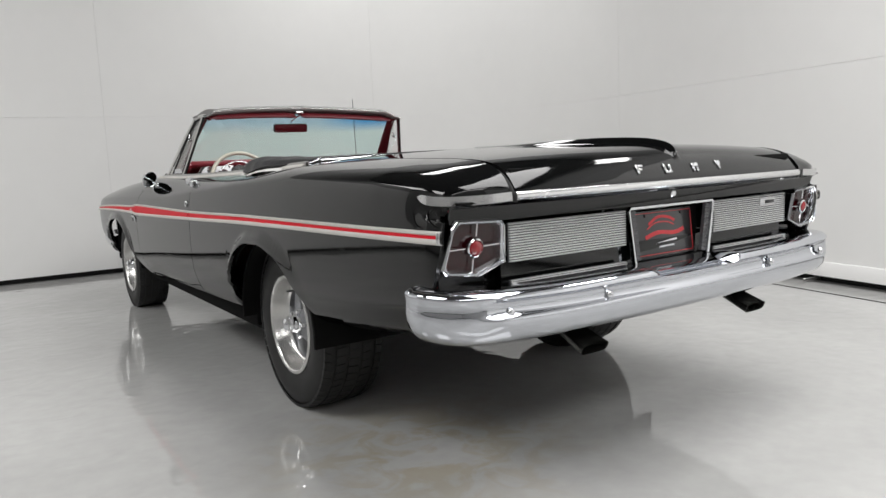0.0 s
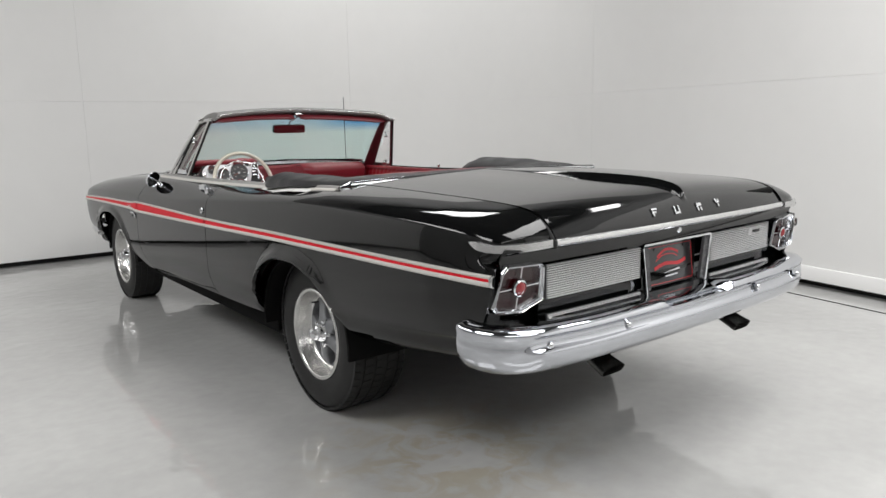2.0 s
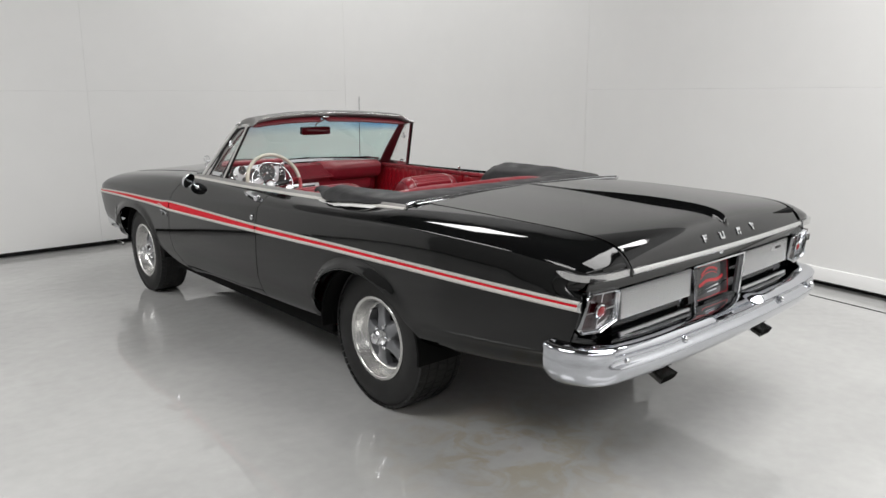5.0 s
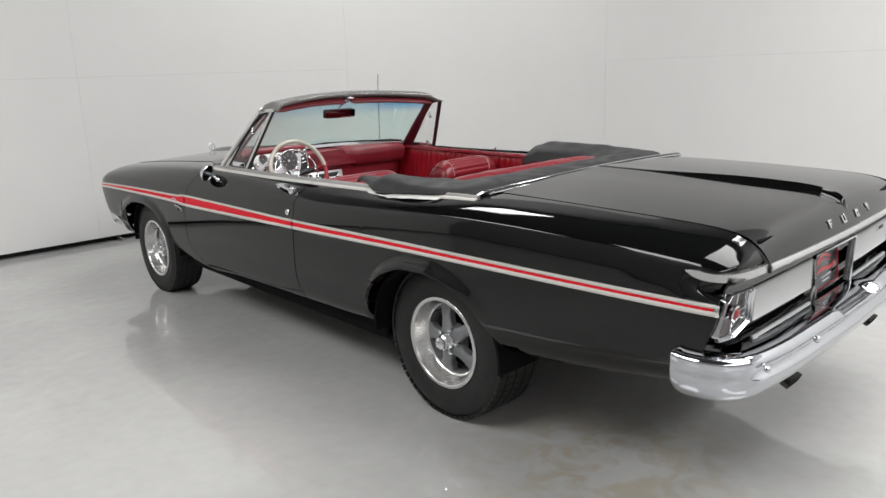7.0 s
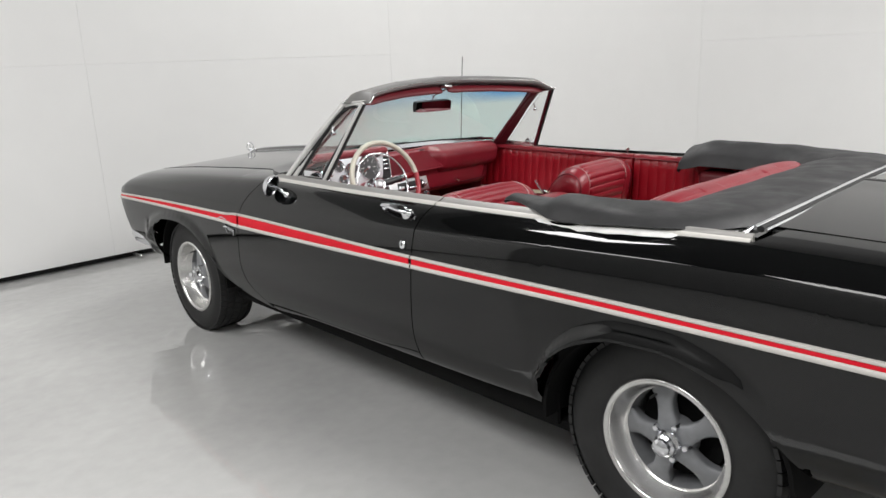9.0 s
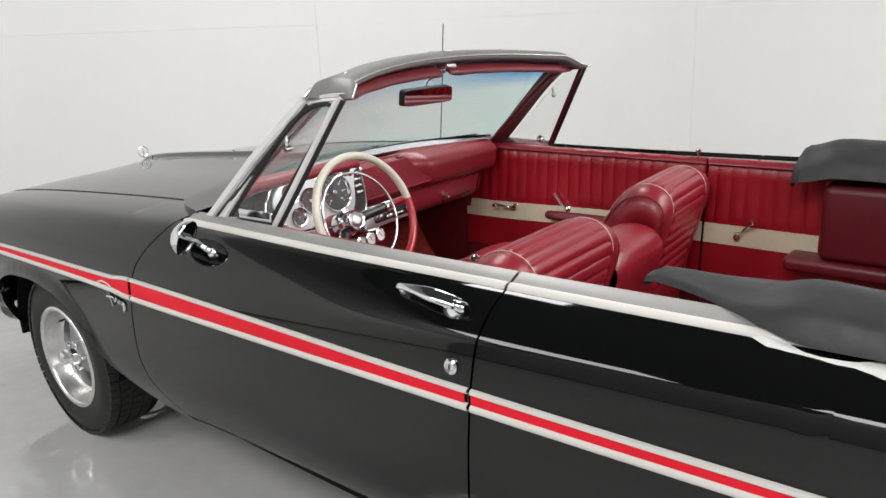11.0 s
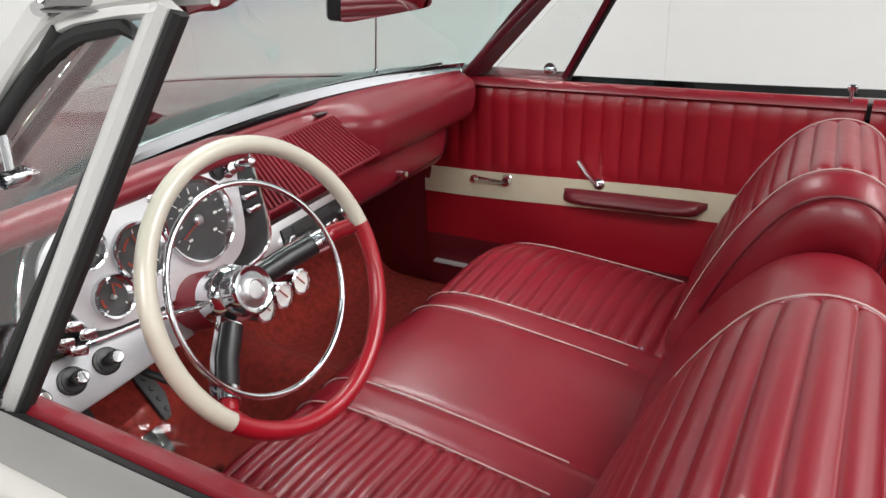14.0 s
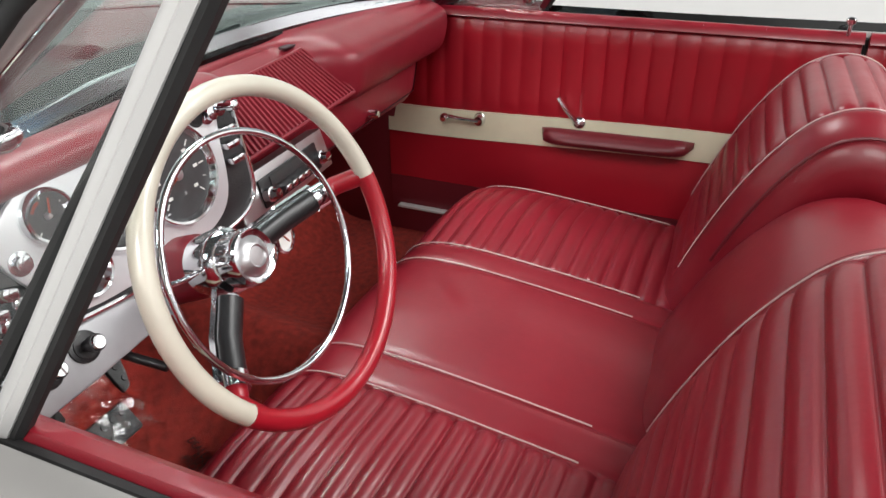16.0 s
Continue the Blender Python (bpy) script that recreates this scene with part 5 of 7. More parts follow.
band_lo = lambda y: 0.608 + 0.024 * smooth(2.2, 1.38, y)
band_hi = lambda y: 0.684 + 0.022 * smooth(2.2, 1.38, y)
for y0, y1, hr, hl in ((1.122, 2.235, d_right, door_l), (0.43, 1.112, q_right, quarter)):
    ps = [
        trim_face(y0, y1, lambda y: band_hi(y) + 0.002, lambda y: 0.936, TRIM_RED, "pleated_trim", hr, 0.052, "red pleated vinyl trim", roll=0.018),
        trim_face(y0, y1, band_lo, band_hi, CREAM, "trim_band", hr, 0, "cream vinyl trim band", out=0.004),
        trim_face(y0, y1, lambda y: 0.475, lambda y: band_lo(y) - 0.002, TRIM_RED, "lower_trim", hr, out=0.001),
        trim_face(y0, y1, lambda y: 0.27, lambda y: 0.474, VINYL_D, "kick_trim", hr, out=0.003),
    ]
    # padded top roll
    cap = []
    for y in np.linspace(y0, y1, 40):
        x = 0.756
        cap.append([Vector((x - 0.016, y, 0.928)), Vector((x - 0.012, y, 0.938)), Vector((x - 0.004, y, 0.945 + 0.001 * math.sin(y * 60))), Vector((x + 0.004, y, 0.945)), Vector((x + 0.009, y, 0.939)), Vector((x + 0.010, y, 0.90))])
    ps.append(part("top_roll", sheet(cap, 0.004), VINYL, hr))
    for o in ps:
        o = mirrored(o, hl)
        o.location.z = 0.012
        for v in o.data.vertices:
            v.co.y = min(v.co.y, 2.06)
    for k in range(int((y1 - y0) / 0.13)):
        y = y0 + 0.06 + k * 0.13
        st = part("top_stitch", tube([(0.741, y, 0.937), (0.747, y, 0.9445), (0.753, y, 0.9468), (0.761, y, 0.9462)], 0.0011, 6), PIPING, hr)
        mirrored(st, hl)


def crank(y, z, host, length, ang):
    x = trim_x(y, z) - 0.006
    m = Matrix.Translation((x, y, z)) @ pose(0, 0, 0, 0, -90, 0)
    base = part("window_crank", lathe([(0.021, 0.0), (0.022, 0.004), (0.016, 0.008), (0.012, 0.022), (0.0, 0.024)], 20, m), CHROME, host, "chrome window crank")
    a = Vector((x - 0.02, y, z))
    b = a + Vector((-0.012, math.cos(ang) * length, math.sin(ang) * length))
    part("crank_arm", sweep([a, (a + b) / 2 + Vector((-0.004, 0, 0)), b], circle(0.0045, 8, 0.009), up=(1, 0, 0)), CHROME, base)
    part("crank_knob", lathe([(0.005, 0), (0.010, 0.006), (0.0115, 0.018), (0.008, 0.026), (0, 0.027)], 14, Matrix.Translation(b) @ pose(0, 0, 0, 0, -90, 0)), CHROME, base)


crank(1.965, 0.668, d_right, 0.085, math.radians(6))
crank(0.985, 0.668, q_right, 0.088, math.radians(128))
# inside handle lever and arm rest
base = part("inner_handle", lathe([(0.018, 0), (0.017, 0.006), (0.01, 0.012), (0, 0.013)], 18, Matrix.Translation((0.735, 1.70, 0.69)) @ pose(0, 0, 0, 0, -90, 0)), CHROME, d_right, "chrome inner door handle")
part("handle_lever", sweep([(0.722, 1.70, 0.69), (0.714, 1.728, 0.722), (0.711, 1.752, 0.757)], circle(0.005, 8, 0.009), up=(1, 0, 0)), CHROME, base)
arm = []
for t in np.linspace(0, 1, 24):
    y = 1.79 - 0.37 * t
    e = (max(0.0, 1 - (2 * t - 1) ** 8)) ** 0.5
    arm.append([Vector((0.715 - 0.035 * e + 0.035 * math.cos(a) * e, y, 0.667 + 0.008 * t + 0.019 * math.sin(a) * (0.4 + 0.6 * e))) for a in np.linspace(0, 2 * math.pi, 16, endpoint=False)])
bm = bmesh.new()
vr = add_grid(bm, arm, close_v=True)
bm.faces.new(vr[0])
bm.faces.new(vr[-1])
bmesh.ops.recalc_face_normals(bm, faces=bm.faces)
ar = part("arm_rest", bm, VINYL_D, d_right, "dark red padded arm rest")
mirrored(ar, door_l)
for s, host in ((1, d_right), (-1, door_l)):
    part("lock_button", lathe([(0.004, 0), (0.004, 0.022), (0.0095, 0.026), (0.0105, 0.034), (0.006, 0.038), (0, 0.0385)], 14, Matrix.Translation((s * 0.747, 1.155 if s > 0 else 1.09, 0.943))), CHROME, host, "chrome lock button")
# bright sill plates
for s in (-1, 1):
    part("sill_plate", block(0.07, 1.02, 0.008, 0.003, pose(s * 0.735, 1.70, 0.385)), VENT_STEEL, car)

# ---- floor, carpet and footwell ----


def floor_pt(x, y):
    hump = 0.16 * math.exp(-(x / 0.13) ** 2) * (0.55 + 0.45 * smooth(1.5, 2.5, y))
    toe = 0.42 * smooth(2.36, 2.74, y)
    return Vector((x, y, 0.302 + hump * (1 - 0.4 * smooth(2.4, 2.7, y)) + toe))


part("carpet", sheet([[floor_pt(x, y) for y in np.linspace(0.45, 2.74, 60)] for x in np.linspace(-0.735, 0.735, 50)], 0.012), CARPET, car, "deep red cut-pile carpet")
part("firewall", block(1.5, 0.03, 0.56, 0.0, pose(0, 2.76, 0.57)), PAINT_IN, car)
for s in (-1, 1):
    part("side_liner", block(0.012, 2.3, 0.60, 0.0, pose(s * 0.768, 1.60, 0.585)), VINYL_D, car)
    part("kick_panel", block(0.02, 0.5, 0.62, 0.008, pose(s * 0.735, 2.46, 0.56)), VINYL_D, car)

# ---- front seat ----


def pleats(x, edges, s, pitch, depth=0.0115):
    """Groove depth of pleats that run across the car between two edges, s metres along the face."""
    a, b = edges
    inside = smooth(a - 0.001, a + 0.004, x) * smooth(b + 0.001, b - 0.004, x)
    return inside * depth * (1 - abs(math.sin(math.pi * s / pitch)) ** 0.55)


def lengths(prof):
    """How far along a profile each of its points lies."""
    return np.r_[0, np.cumsum(np.hypot(*np.diff(np.array(prof), axis=0).T))]


def cushion_pt(x, t, pl):
    """Cushion face: t from the back edge (0) over the front edge (1)."""
    prof = CUSH
    f = t * (len(prof) - 1)
    i = min(int(f), len(prof) - 2)
    y, z = prof[i] + (prof[i + 1] - prof[i]) * (f - i)
    u = x / 0.69
    dome = 0.016 * math.exp(-((abs(x) - 0.42) / 0.16) ** 2) + 0.012 * math.exp(-(x / 0.16) ** 2)
    e = (max(0.0, 1 - abs(u) ** 7)) ** 0.5
    top = smooth(0.95, 0.55, t)
    z = 0.36 + (z + dome * smooth(1.0, 0.6, t) - 0.36) * (0.35 + 0.65 * e) - pl * smooth(1.0, 0.82, t)
    y = y + 0.012 * (1 - u * u) * smooth(0.5, 0.9, t) - 0.05 * (1 - e) * smooth(0.6, 1.0, t)
    return Vector((x, y, z))


CUSH = spline([(1.30, 0.515), (1.42, 0.535), (1.55, 0.552), (1.70, 0.570), (1.83, 0.580), (1.91, 0.565), (1.945, 0.515), (1.945, 0.45), (1.92, 0.36)], 60)
PL_L, PL_R, MID = (-0.625, -0.235), (0.225, 0.615), 0.155
CLEN = lengths(CUSH)
xs = sorted({*np.linspace(-0.69, 0.69, 90).round(5).tolist(), *[e + d for e in (-0.625, -0.235, 0.225, 0.615, -MID, MID) for d in (-0.006, -0.003, 0, 0.003, 0.006)]})
rows = []
for x in xs:
    row = []
    for t in np.linspace(0, 1, 340):
        sl = float(np.interp(t * (len(CLEN) - 1), np.arange(len(CLEN)), CLEN))
        pl = pleats(x, PL_L, sl, 0.037) + pleats(x, PL_R, sl, 0.037)
        for ex in (-MID, MID, -0.235, 0.225, -0.625, 0.615):
            pl += 0.004 * math.exp(-((x - ex) / 0.006) ** 2)
        row.append(cushion_pt(x, t, pl))
    rows.append(row)
front_seat = part("front_seat", sheet(rows, 0.02), VINYL, car, "red pleated vinyl front bench with white piping", auto=0)


def cushion_pipe(x):
    return tube([cushion_pt(x, t, 0.0) + Vector((0, 0, 0.001)) for t in np.linspace(0.08, 0.86, 60)], 0.0014, 8)


for x in (-0.235, -MID, MID, 0.225, 0.615, -0.625):
    part("piping", cushion_pipe(x), PIPING, front_seat)

# seat backs: a fat roll of pleated vinyl with round ends
BACK = spline([(1.40, 0.46), (1.385, 0.56), (1.34, 0.68), (1.285, 0.80), (1.235, 0.872), (1.19, 0.928), (1.115, 0.955), (1.045, 0.928), (1.022, 0.87), (1.035, 0.80), (1.075, 0.66), (1.11, 0.50), (1.12, 0.36)], 90)


def back_pt(x, t, x0, x1, pl=0.0, top=1.0):
    f = t * (len(BACK) - 1)
    i = min(int(f), len(BACK) - 2)
    y, z = BACK[i] + (BACK[i + 1] - BACK[i]) * (f - i)
    c = (x0 + x1) / 2
    u = (x - c) / ((x1 - x0) / 2)
    e = (max(0.0, 1 - abs(u) ** 5.5)) ** 0.42
    core = np.array([1.16 + (0.62 - min(z, 0.86)) * 0.3, min(z, 0.86) * 0.98])
    y = core[0] + (y - core[0]) * (0.30 + 0.70 * e)
    z = core[1] + (z - core[1]) * (0.25 + 0.75 * e) - 0.05 * (1 - e) * smooth(0.55, 0.9, z)
    z = 0.42 + (z - 0.42) * top
    k = math.hypot(y - core[0], z - core[1]) or 1
    g = pl * smooth(0.02, 0.1, t) * smooth(1.0, 0.9, t)
    return Vector((x, y - g * (y - core[0]) / k + 0.055 * max(0.0, x + 0.1), z - g * (z - core[1]) / k))


BLEN = lengths(BACK)


def seat_back(x0, x1, pa, pb, name, label):
    rows = []
    for x in sorted({*np.linspace(x0, x1, 60).tolist(), *[e + d for e in (pa, pb) for d in (-0.006, -0.003, 0, 0.003, 0.006)]}):
        row = []
        for t in np.linspace(0, 1, 380):
            sl = float(np.interp(t * (len(BLEN) - 1), np.arange(len(BLEN)), BLEN))
            g = pleats(x, (pa, pb), sl + 0.012, 0.042, 0.0085)
            for ex in (pa, pb):
                g += 0.005 * math.exp(-((x - ex) / 0.006) ** 2)
            row.append(back_pt(x, t, x0, x1, g))
        rows.append(row)
    bm = sheet(rows)
    bmesh.ops.holes_fill(bm, edges=[e for e in bm.edges if e.is_boundary], sides=0)
    bmesh.ops.recalc_face_normals(bm, faces=bm.faces)
    return part(name, bm, VINYL, front_seat, label, auto=0)


bl = seat_back(-0.705, -0.115, -0.585, -0.20, "seat_back", "red pleated vinyl seat back")
br = seat_back(0.185, 0.70, 0.275, 0.60, "seat_back", "red pleated vinyl seat back")
for x, a, b in ((-0.585, -0.705, -0.115), (-0.20, -0.705, -0.115), (0.265, 0.165, 0.705), (0.60, 0.165, 0.705)):
    part("back_piping", tube([back_pt(x, t, a, b) for t in np.linspace(0.06, 0.72, 50)], 0.0012, 8), PIPING, front_seat)
for s in (-1, 1):
    for x, a, b in ((-0.66, -0.705, -0.115), (-0.15, -0.705, -0.115)) if s < 0 else ((0.66, 0.165, 0.705), (0.20, 0.165, 0.705)):
        part("end_seam", tube([back_pt(x, t, a, b) for t in np.linspace(0.1, 0.8, 50)], 0.003, 8), VINYL_D, front_seat)
# centre arm rest between the backs
rows = []
for x in np.linspace(-0.15, 0.20, 40):
    rows.append([back_pt(x, t, -0.17, 0.22, 0.0, 0.80) for t in np.linspace(0, 1, 50)])
bm = sheet(rows)
bmesh.ops.recalc_face_normals(bm, faces=bm.faces)
part("centre_arm_rest", bm, VINYL, front_seat, "plain red vinyl centre arm rest", auto=75)

# ---- rear seat ----
RC = spline([(0.38, 0.43), (0.55, 0.455), (0.75, 0.475), (0.90, 0.485), (0.965, 0.465), (0.975, 0.41), (0.965, 0.30)], 110)
RLEN = lengths(RC)
rows = []
for x in sorted({*np.linspace(-0.66, 0.66, 110).tolist(), *[e + d for e in (-0.30, -0.20, 0.20, 0.30, -0.6, 0.6) for d in (-0.005, 0, 0.005)]}):
    e = (max(0.0, 1 - abs(x / 0.66) ** 8)) ** 0.5
    row = []
    for k, (y, z) in enumerate(RC):
        g = sum(pleats(x, ed, RLEN[k], 0.048) for ed in ((-0.60, -0.30), (0.30, 0.60)))
        for ex in (-0.30, -0.20, 0.20, 0.30):
            g += 0.004 * math.exp(-((x - ex) / 0.006) ** 2)
        row.append(Vector((x, y, 0.28 + (z - 0.28) * (0.5 + 0.5 * e) - g)))
    rows.append(row)
rear_seat = part("rear_seat", sheet(rows, 0.02), VINYL, car, "red pleated vinyl rear bench with white piping", auto=60)
for x in (-0.60, -0.30, -0.20, 0.20, 0.30, 0.60):
    part("piping", tube([(x, y, z + 0.001) for y, z in RC[4:94:4]], 0.0012, 8), PIPING, rear_seat)
RB = spline([(0.43, 0.44), (0.42, 0.55), (0.38, 0.70), (0.34, 0.84), (0.315, 0.93), (0.27, 0.995), (0.20, 1.0), (0.15, 0.97), (0.14, 0.86)], 120)
RBL = lengths(RB)
rows = []
for x in sorted({*np.linspace(-0.60, 0.60, 100).tolist(), *[e + d for e in (-0.30, -0.18, 0.18, 0.30) for d in (-0.005, 0, 0.005)]}):
    e = (max(0.0, 1 - abs(x / 0.60) ** 8)) ** 0.5
    row = []
    for k, (y, z) in enumerate(RB):
        g = sum(pleats(x, ed, RBL[k], 0.05) for ed in ((-0.56, -0.30), (-0.18, 0.18), (0.30, 0.56)))
        row.append(Vector((x, y - g * 0.7, z * (0.93 + 0.07 * e) - g * (0.9 if z > 0.9 else 0.2))))
    rows.append(row)
part("rear_seat_back", sheet(rows, 0.02), VINYL, rear_seat, "red pleated vinyl rear seat back", auto=60)
for x in (-0.56, -0.30, -0.18, 0.18, 0.30, 0.56):
    part("back_piping", tube([(x, y, z + 0.002) for y, z in RB[10:108:4]], 0.0012, 8), PIPING, rear_seat)
# padded side blocks beside the rear seat
for s in (-1, 1):
    part("side_padding", block(0.12, 0.50, 0.26, 0.03, pose(s * 0.69, 0.45, 0.78), 4), VINYL_D, rear_seat)
    part("rear_arm_rest", block(0.13, 0.40, 0.05, 0.02, pose(s * 0.68, 0.60, 0.625), 4), VINYL_D, rear_seat)

# ---- folded top under its boot cover ----


def boot_row(p, side, w_in, w_out, z_in, z_top, z_out):
    """Across the cover: from its inner edge over the dome to the outer edge."""
    out = []
    for t in np.linspace(0, 1, 18):
        k = -w_in + (w_in + w_out) * t
        dome = math.sin(math.pi * min(1, max(0, t))) ** 0.45
        z = z_in + (z_out - z_in) * t + (z_top - 0.5 * (z_in + z_out)) * dome
        out.append(Vector((p.x + side.x * k, p.y + side.y * k, z)))
    return out


mid = catmull([(-0.715, 0.69, 0), (-0.735, 0.42, 0), (-0.73, 0.2, 0), (-0.67, 0.02, 0), (-0.50, -0.035, 0), (-0.25, -0.04, 0), (0, -0.04, 0), (0.25, -0.04, 0), (0.50, -0.035, 0), (0.67, 0.02, 0), (0.73, 0.24, 0), (0.735, 0.50, 0), (0.725, 0.77, 0)], 10)
rows = []
for i, (p, s, u) in enumerate(frames_along(mid)):
    n = -s  # towards the car's outside and rear
    if n.dot(Vector((p.x, p.y - 0.3, 0))) < 0:
        n = -n
    arm_k = smooth(0.1, 0.35, p.y)
    tip = smooth(0.46, 0.69, p.y) if p.x < 0 else smooth(0.67, 0.77, p.y)
    wob = 0.006 * noise.noise(Vector((p.x * 4, p.y * 4, 3.0))) + 0.004 * noise.noise(Vector((p.x * 11, p.y * 11, 1.0)))
    wi = 0.235 * (1 - arm_k) + 0.125 * arm_k
    wo = 0.140 * (1 - arm_k) + 0.105 * arm_k
    if p.x < 0:
        flap = smooth(0.40, 0.52, p.y)
        row = boot_row(p, n, wi * (1 - 0.45 * tip), wo * (1 - 0.30 * flap - 0.62 * tip), 0.935 + 0.03 * (1 - arm_k) + 0.040 * flap, 1.035 + wob - 0.012 * (1 - arm_k) - 0.036 * flap, 0.972 + 0.022 * (1 - arm_k) + 0.012 * flap)
    else:
        row = boot_row(p, n, wi, wo - 0.02 * tip, 0.965 - 0.03 * arm_k - 0.02 * tip, 1.035 + wob - 0.012 * (1 - arm_k) - 0.030 * tip, 0.972 + 0.022 * (1 - arm_k))
    for q, v in enumerate(row):
        v.z += 0.003 * noise.noise(Vector((v.x * 9, v.y * 9, 7))) + 0.0016 * noise.noise(Vector((v.x * 30, v.y * 14, 2)))
    rows.append(row)
boot = part("boot_cover", sheet(rows, 0.006), CANVAS, car, "black vinyl boot cover over the folded top", auto=70)
LINING = mat("white_lining_cloth", (0.66, 0.66, 0.64), 0.8, vary=0.12, vscale=30)
lin = []
for i, r in enumerate(rows[7:42]):
    e, d = r[-1], (r[-1] - r[-3]).normalized()
    k = 0.5 + 0.5 * noise.noise(Vector((i * 0.42, 3, 1)))
    d = Vector((d.x, d.y, 0)).normalized()
    lin.append([e - d * 0.012 + Vector((0, 0, -0.006)), e + d * (0.006 + 0.012 * k) + Vector((0, 0, -0.010)), e + d * (0.010 + 0.024 * k) + Vector((0, 0, -0.018))])
part("cover_lining", sheet(lin, 0.002), LINING, boot, "ragged white lining at the cover's edge")
part("boot_seam", tube([r[6] + Vector((0, 0, 0.0015)) for r in rows[4:-4]], 0.0022, 6), CANVAS, boot)
for row, sy in ((rows[0], 1), (rows[-1], 1)):
    # the tip's rounded end, folded down and under
    fold = []
    for k, (dy, f) in enumerate(((-0.004, 1.0), (0.012, 0.96), (0.022, 0.80), (0.024, 0.55), (0.016, 0.25))):
        low = min(v.z for v in row) - (0.006 if row[0].x < 0 else 0.025)
        cx = sum(v.x for v in row) / len(row)
        fold.append([Vector((cx + (v.x - cx) * (1 - 0.10 * k / 4), v.y + dy, low + (v.z - low) * f)) for v in row])
    part("cover_end", sheet(fold, 0.003), CANVAS, boot)
# bright rail along the front of the deck
deck_rail = [(x, -0.186 + 0.040 * smooth(-0.7, 0.8, x) - 0.012 * (1 - (x / 0.8) ** 2), 1.012 + 0.018 * (1 - (x / 0.8) ** 2)) for x in np.linspace(-0.75, 0.80, 40)]
part("deck_moulding", tube(deck_rail, 0.007), CHROME, car, "bright moulding ahead of the trunk lid")
part("deck_seal", tube([(x, y - 0.016, z - 0.002) for x, y, z in deck_rail], 0.009), WEATHER, car)
part("deck_bead", tube([(x, y - 0.030, z - 0.003) for x, y, z in deck_rail], 0.005), CHROME, car, "second thin bright bead along the deck")
part("rail_end", tube(catmull([(-0.745, -0.180, 1.012), (-0.775, -0.176, 1.004), (-0.80, -0.165, 0.992), (-0.812, -0.13, 0.985)], 4), 0.008), CHROME, car, "bright curled end of the deck moulding")
part("deck_panel", sheet([[Vector((x, -0.20 + 0.05 * k, 0.992 + 0.018 * (1 - (x / 0.75) ** 2) - 0.004 * k)) for k in range(6)] for x in np.linspace(-0.76, 0.76, 20)], 0.01), PAINT, car)

# ---- dashboard ----
DASH = mat("red_dash_vinyl", (0.20, 0.011, 0.021), 0.38, vary=0.07, vscale=6, bump=0.04, bscale=140, rvary=0.04)
DASH_TOP = mat("matt_dash_top", (0.16, 0.05, 0.05), 0.55, vary=0.1, vscale=8, bump=0.08, bscale=380)
GRILLE = mat("dark_red_grille", (0.030, 0.003, 0.006), 0.4, vary=0.12, vscale=20)
DIAL = mat("dial_grey", (0.05, 0.051, 0.053), 0.35, vary=0.2, vscale=30, coat=0.6)
DIAL_W = mat("dial_white", (0.75, 0.75, 0.72), 0.4)
ORANGE = mat("needle_orange", (0.30, 0.035, 0.012), 0.5)
SILVER = mat("silver_dash_face", (0.72, 0.725, 0.74), 0.36, metal=0.3, vary=0.05, vscale=12)
GRAIN = mat("black_grained_trim", (0.02, 0.02, 0.021), 0.5, vary=0.3, vscale=200, bump=0.6, bscale=500)

# padded top from the windscreen base to the brow
rows = []
for x in np.linspace(-0.655, 0.70, 90):
    right = smooth(0.17, 0.27, x)
    brow = smooth(-0.16, -0.22, x) * smooth(-0.72, -0.64, x)
    ytop = 2.225 - 0.14 * abs(x / 0.7) ** 2.4
    front_y = 2.085 - 0.035 * right - 0.105 * brow + 0.07 * (1 - right) * (1 - brow)
    ztop = 0.957 + 0.010 * right + 0.008 * (1 - (x / 0.7) ** 2)
    zf = 0.935 + 0.004 * right + 0.095 * brow
    low = 0.905 - 0.05 * right + 0.105 * brow
    pts = [(ytop, ztop), (0.6 * ytop + 0.4 * front_y, ztop + 0.006 + 0.030 * brow), (front_y + 0.06, zf + 0.028 - 0.022 * brow), (front_y + 0.015, zf + 0.016 - 0.004 * brow), (front_y - 0.004, zf), (front_y - 0.006 + 0.008 * right, 0.5 * (zf + low)), (front_y + 0.014, low), (front_y + 0.05, low - 0.012 + 0.004 * brow)]
    rows.append([Vector((x, y, z)) for y, z in spline(pts, 26)])
dash = part("dashboard", sheet(rows, 0.008), DASH, car, "red padded dashboard with chrome instruments", auto=60)
# matt pad along the brow over the instruments
part("brow_pad", sheet([[p + Vector((0, -0.001, 0.0035)) for p in row[9:19]] for row in rows if -0.69 < row[0].x < -0.20], 0.003), DASH_TOP, dash, "matt maroon brow pad")
# slots for the demister on top
for s in (-1, 1):
    part("demister_slot", block(0.24, 0.016, 0.006, 0.002, pose(s * 0.30, 2.150, 0.9685, 3, 0, -s * 8)), GRILLE, dash)
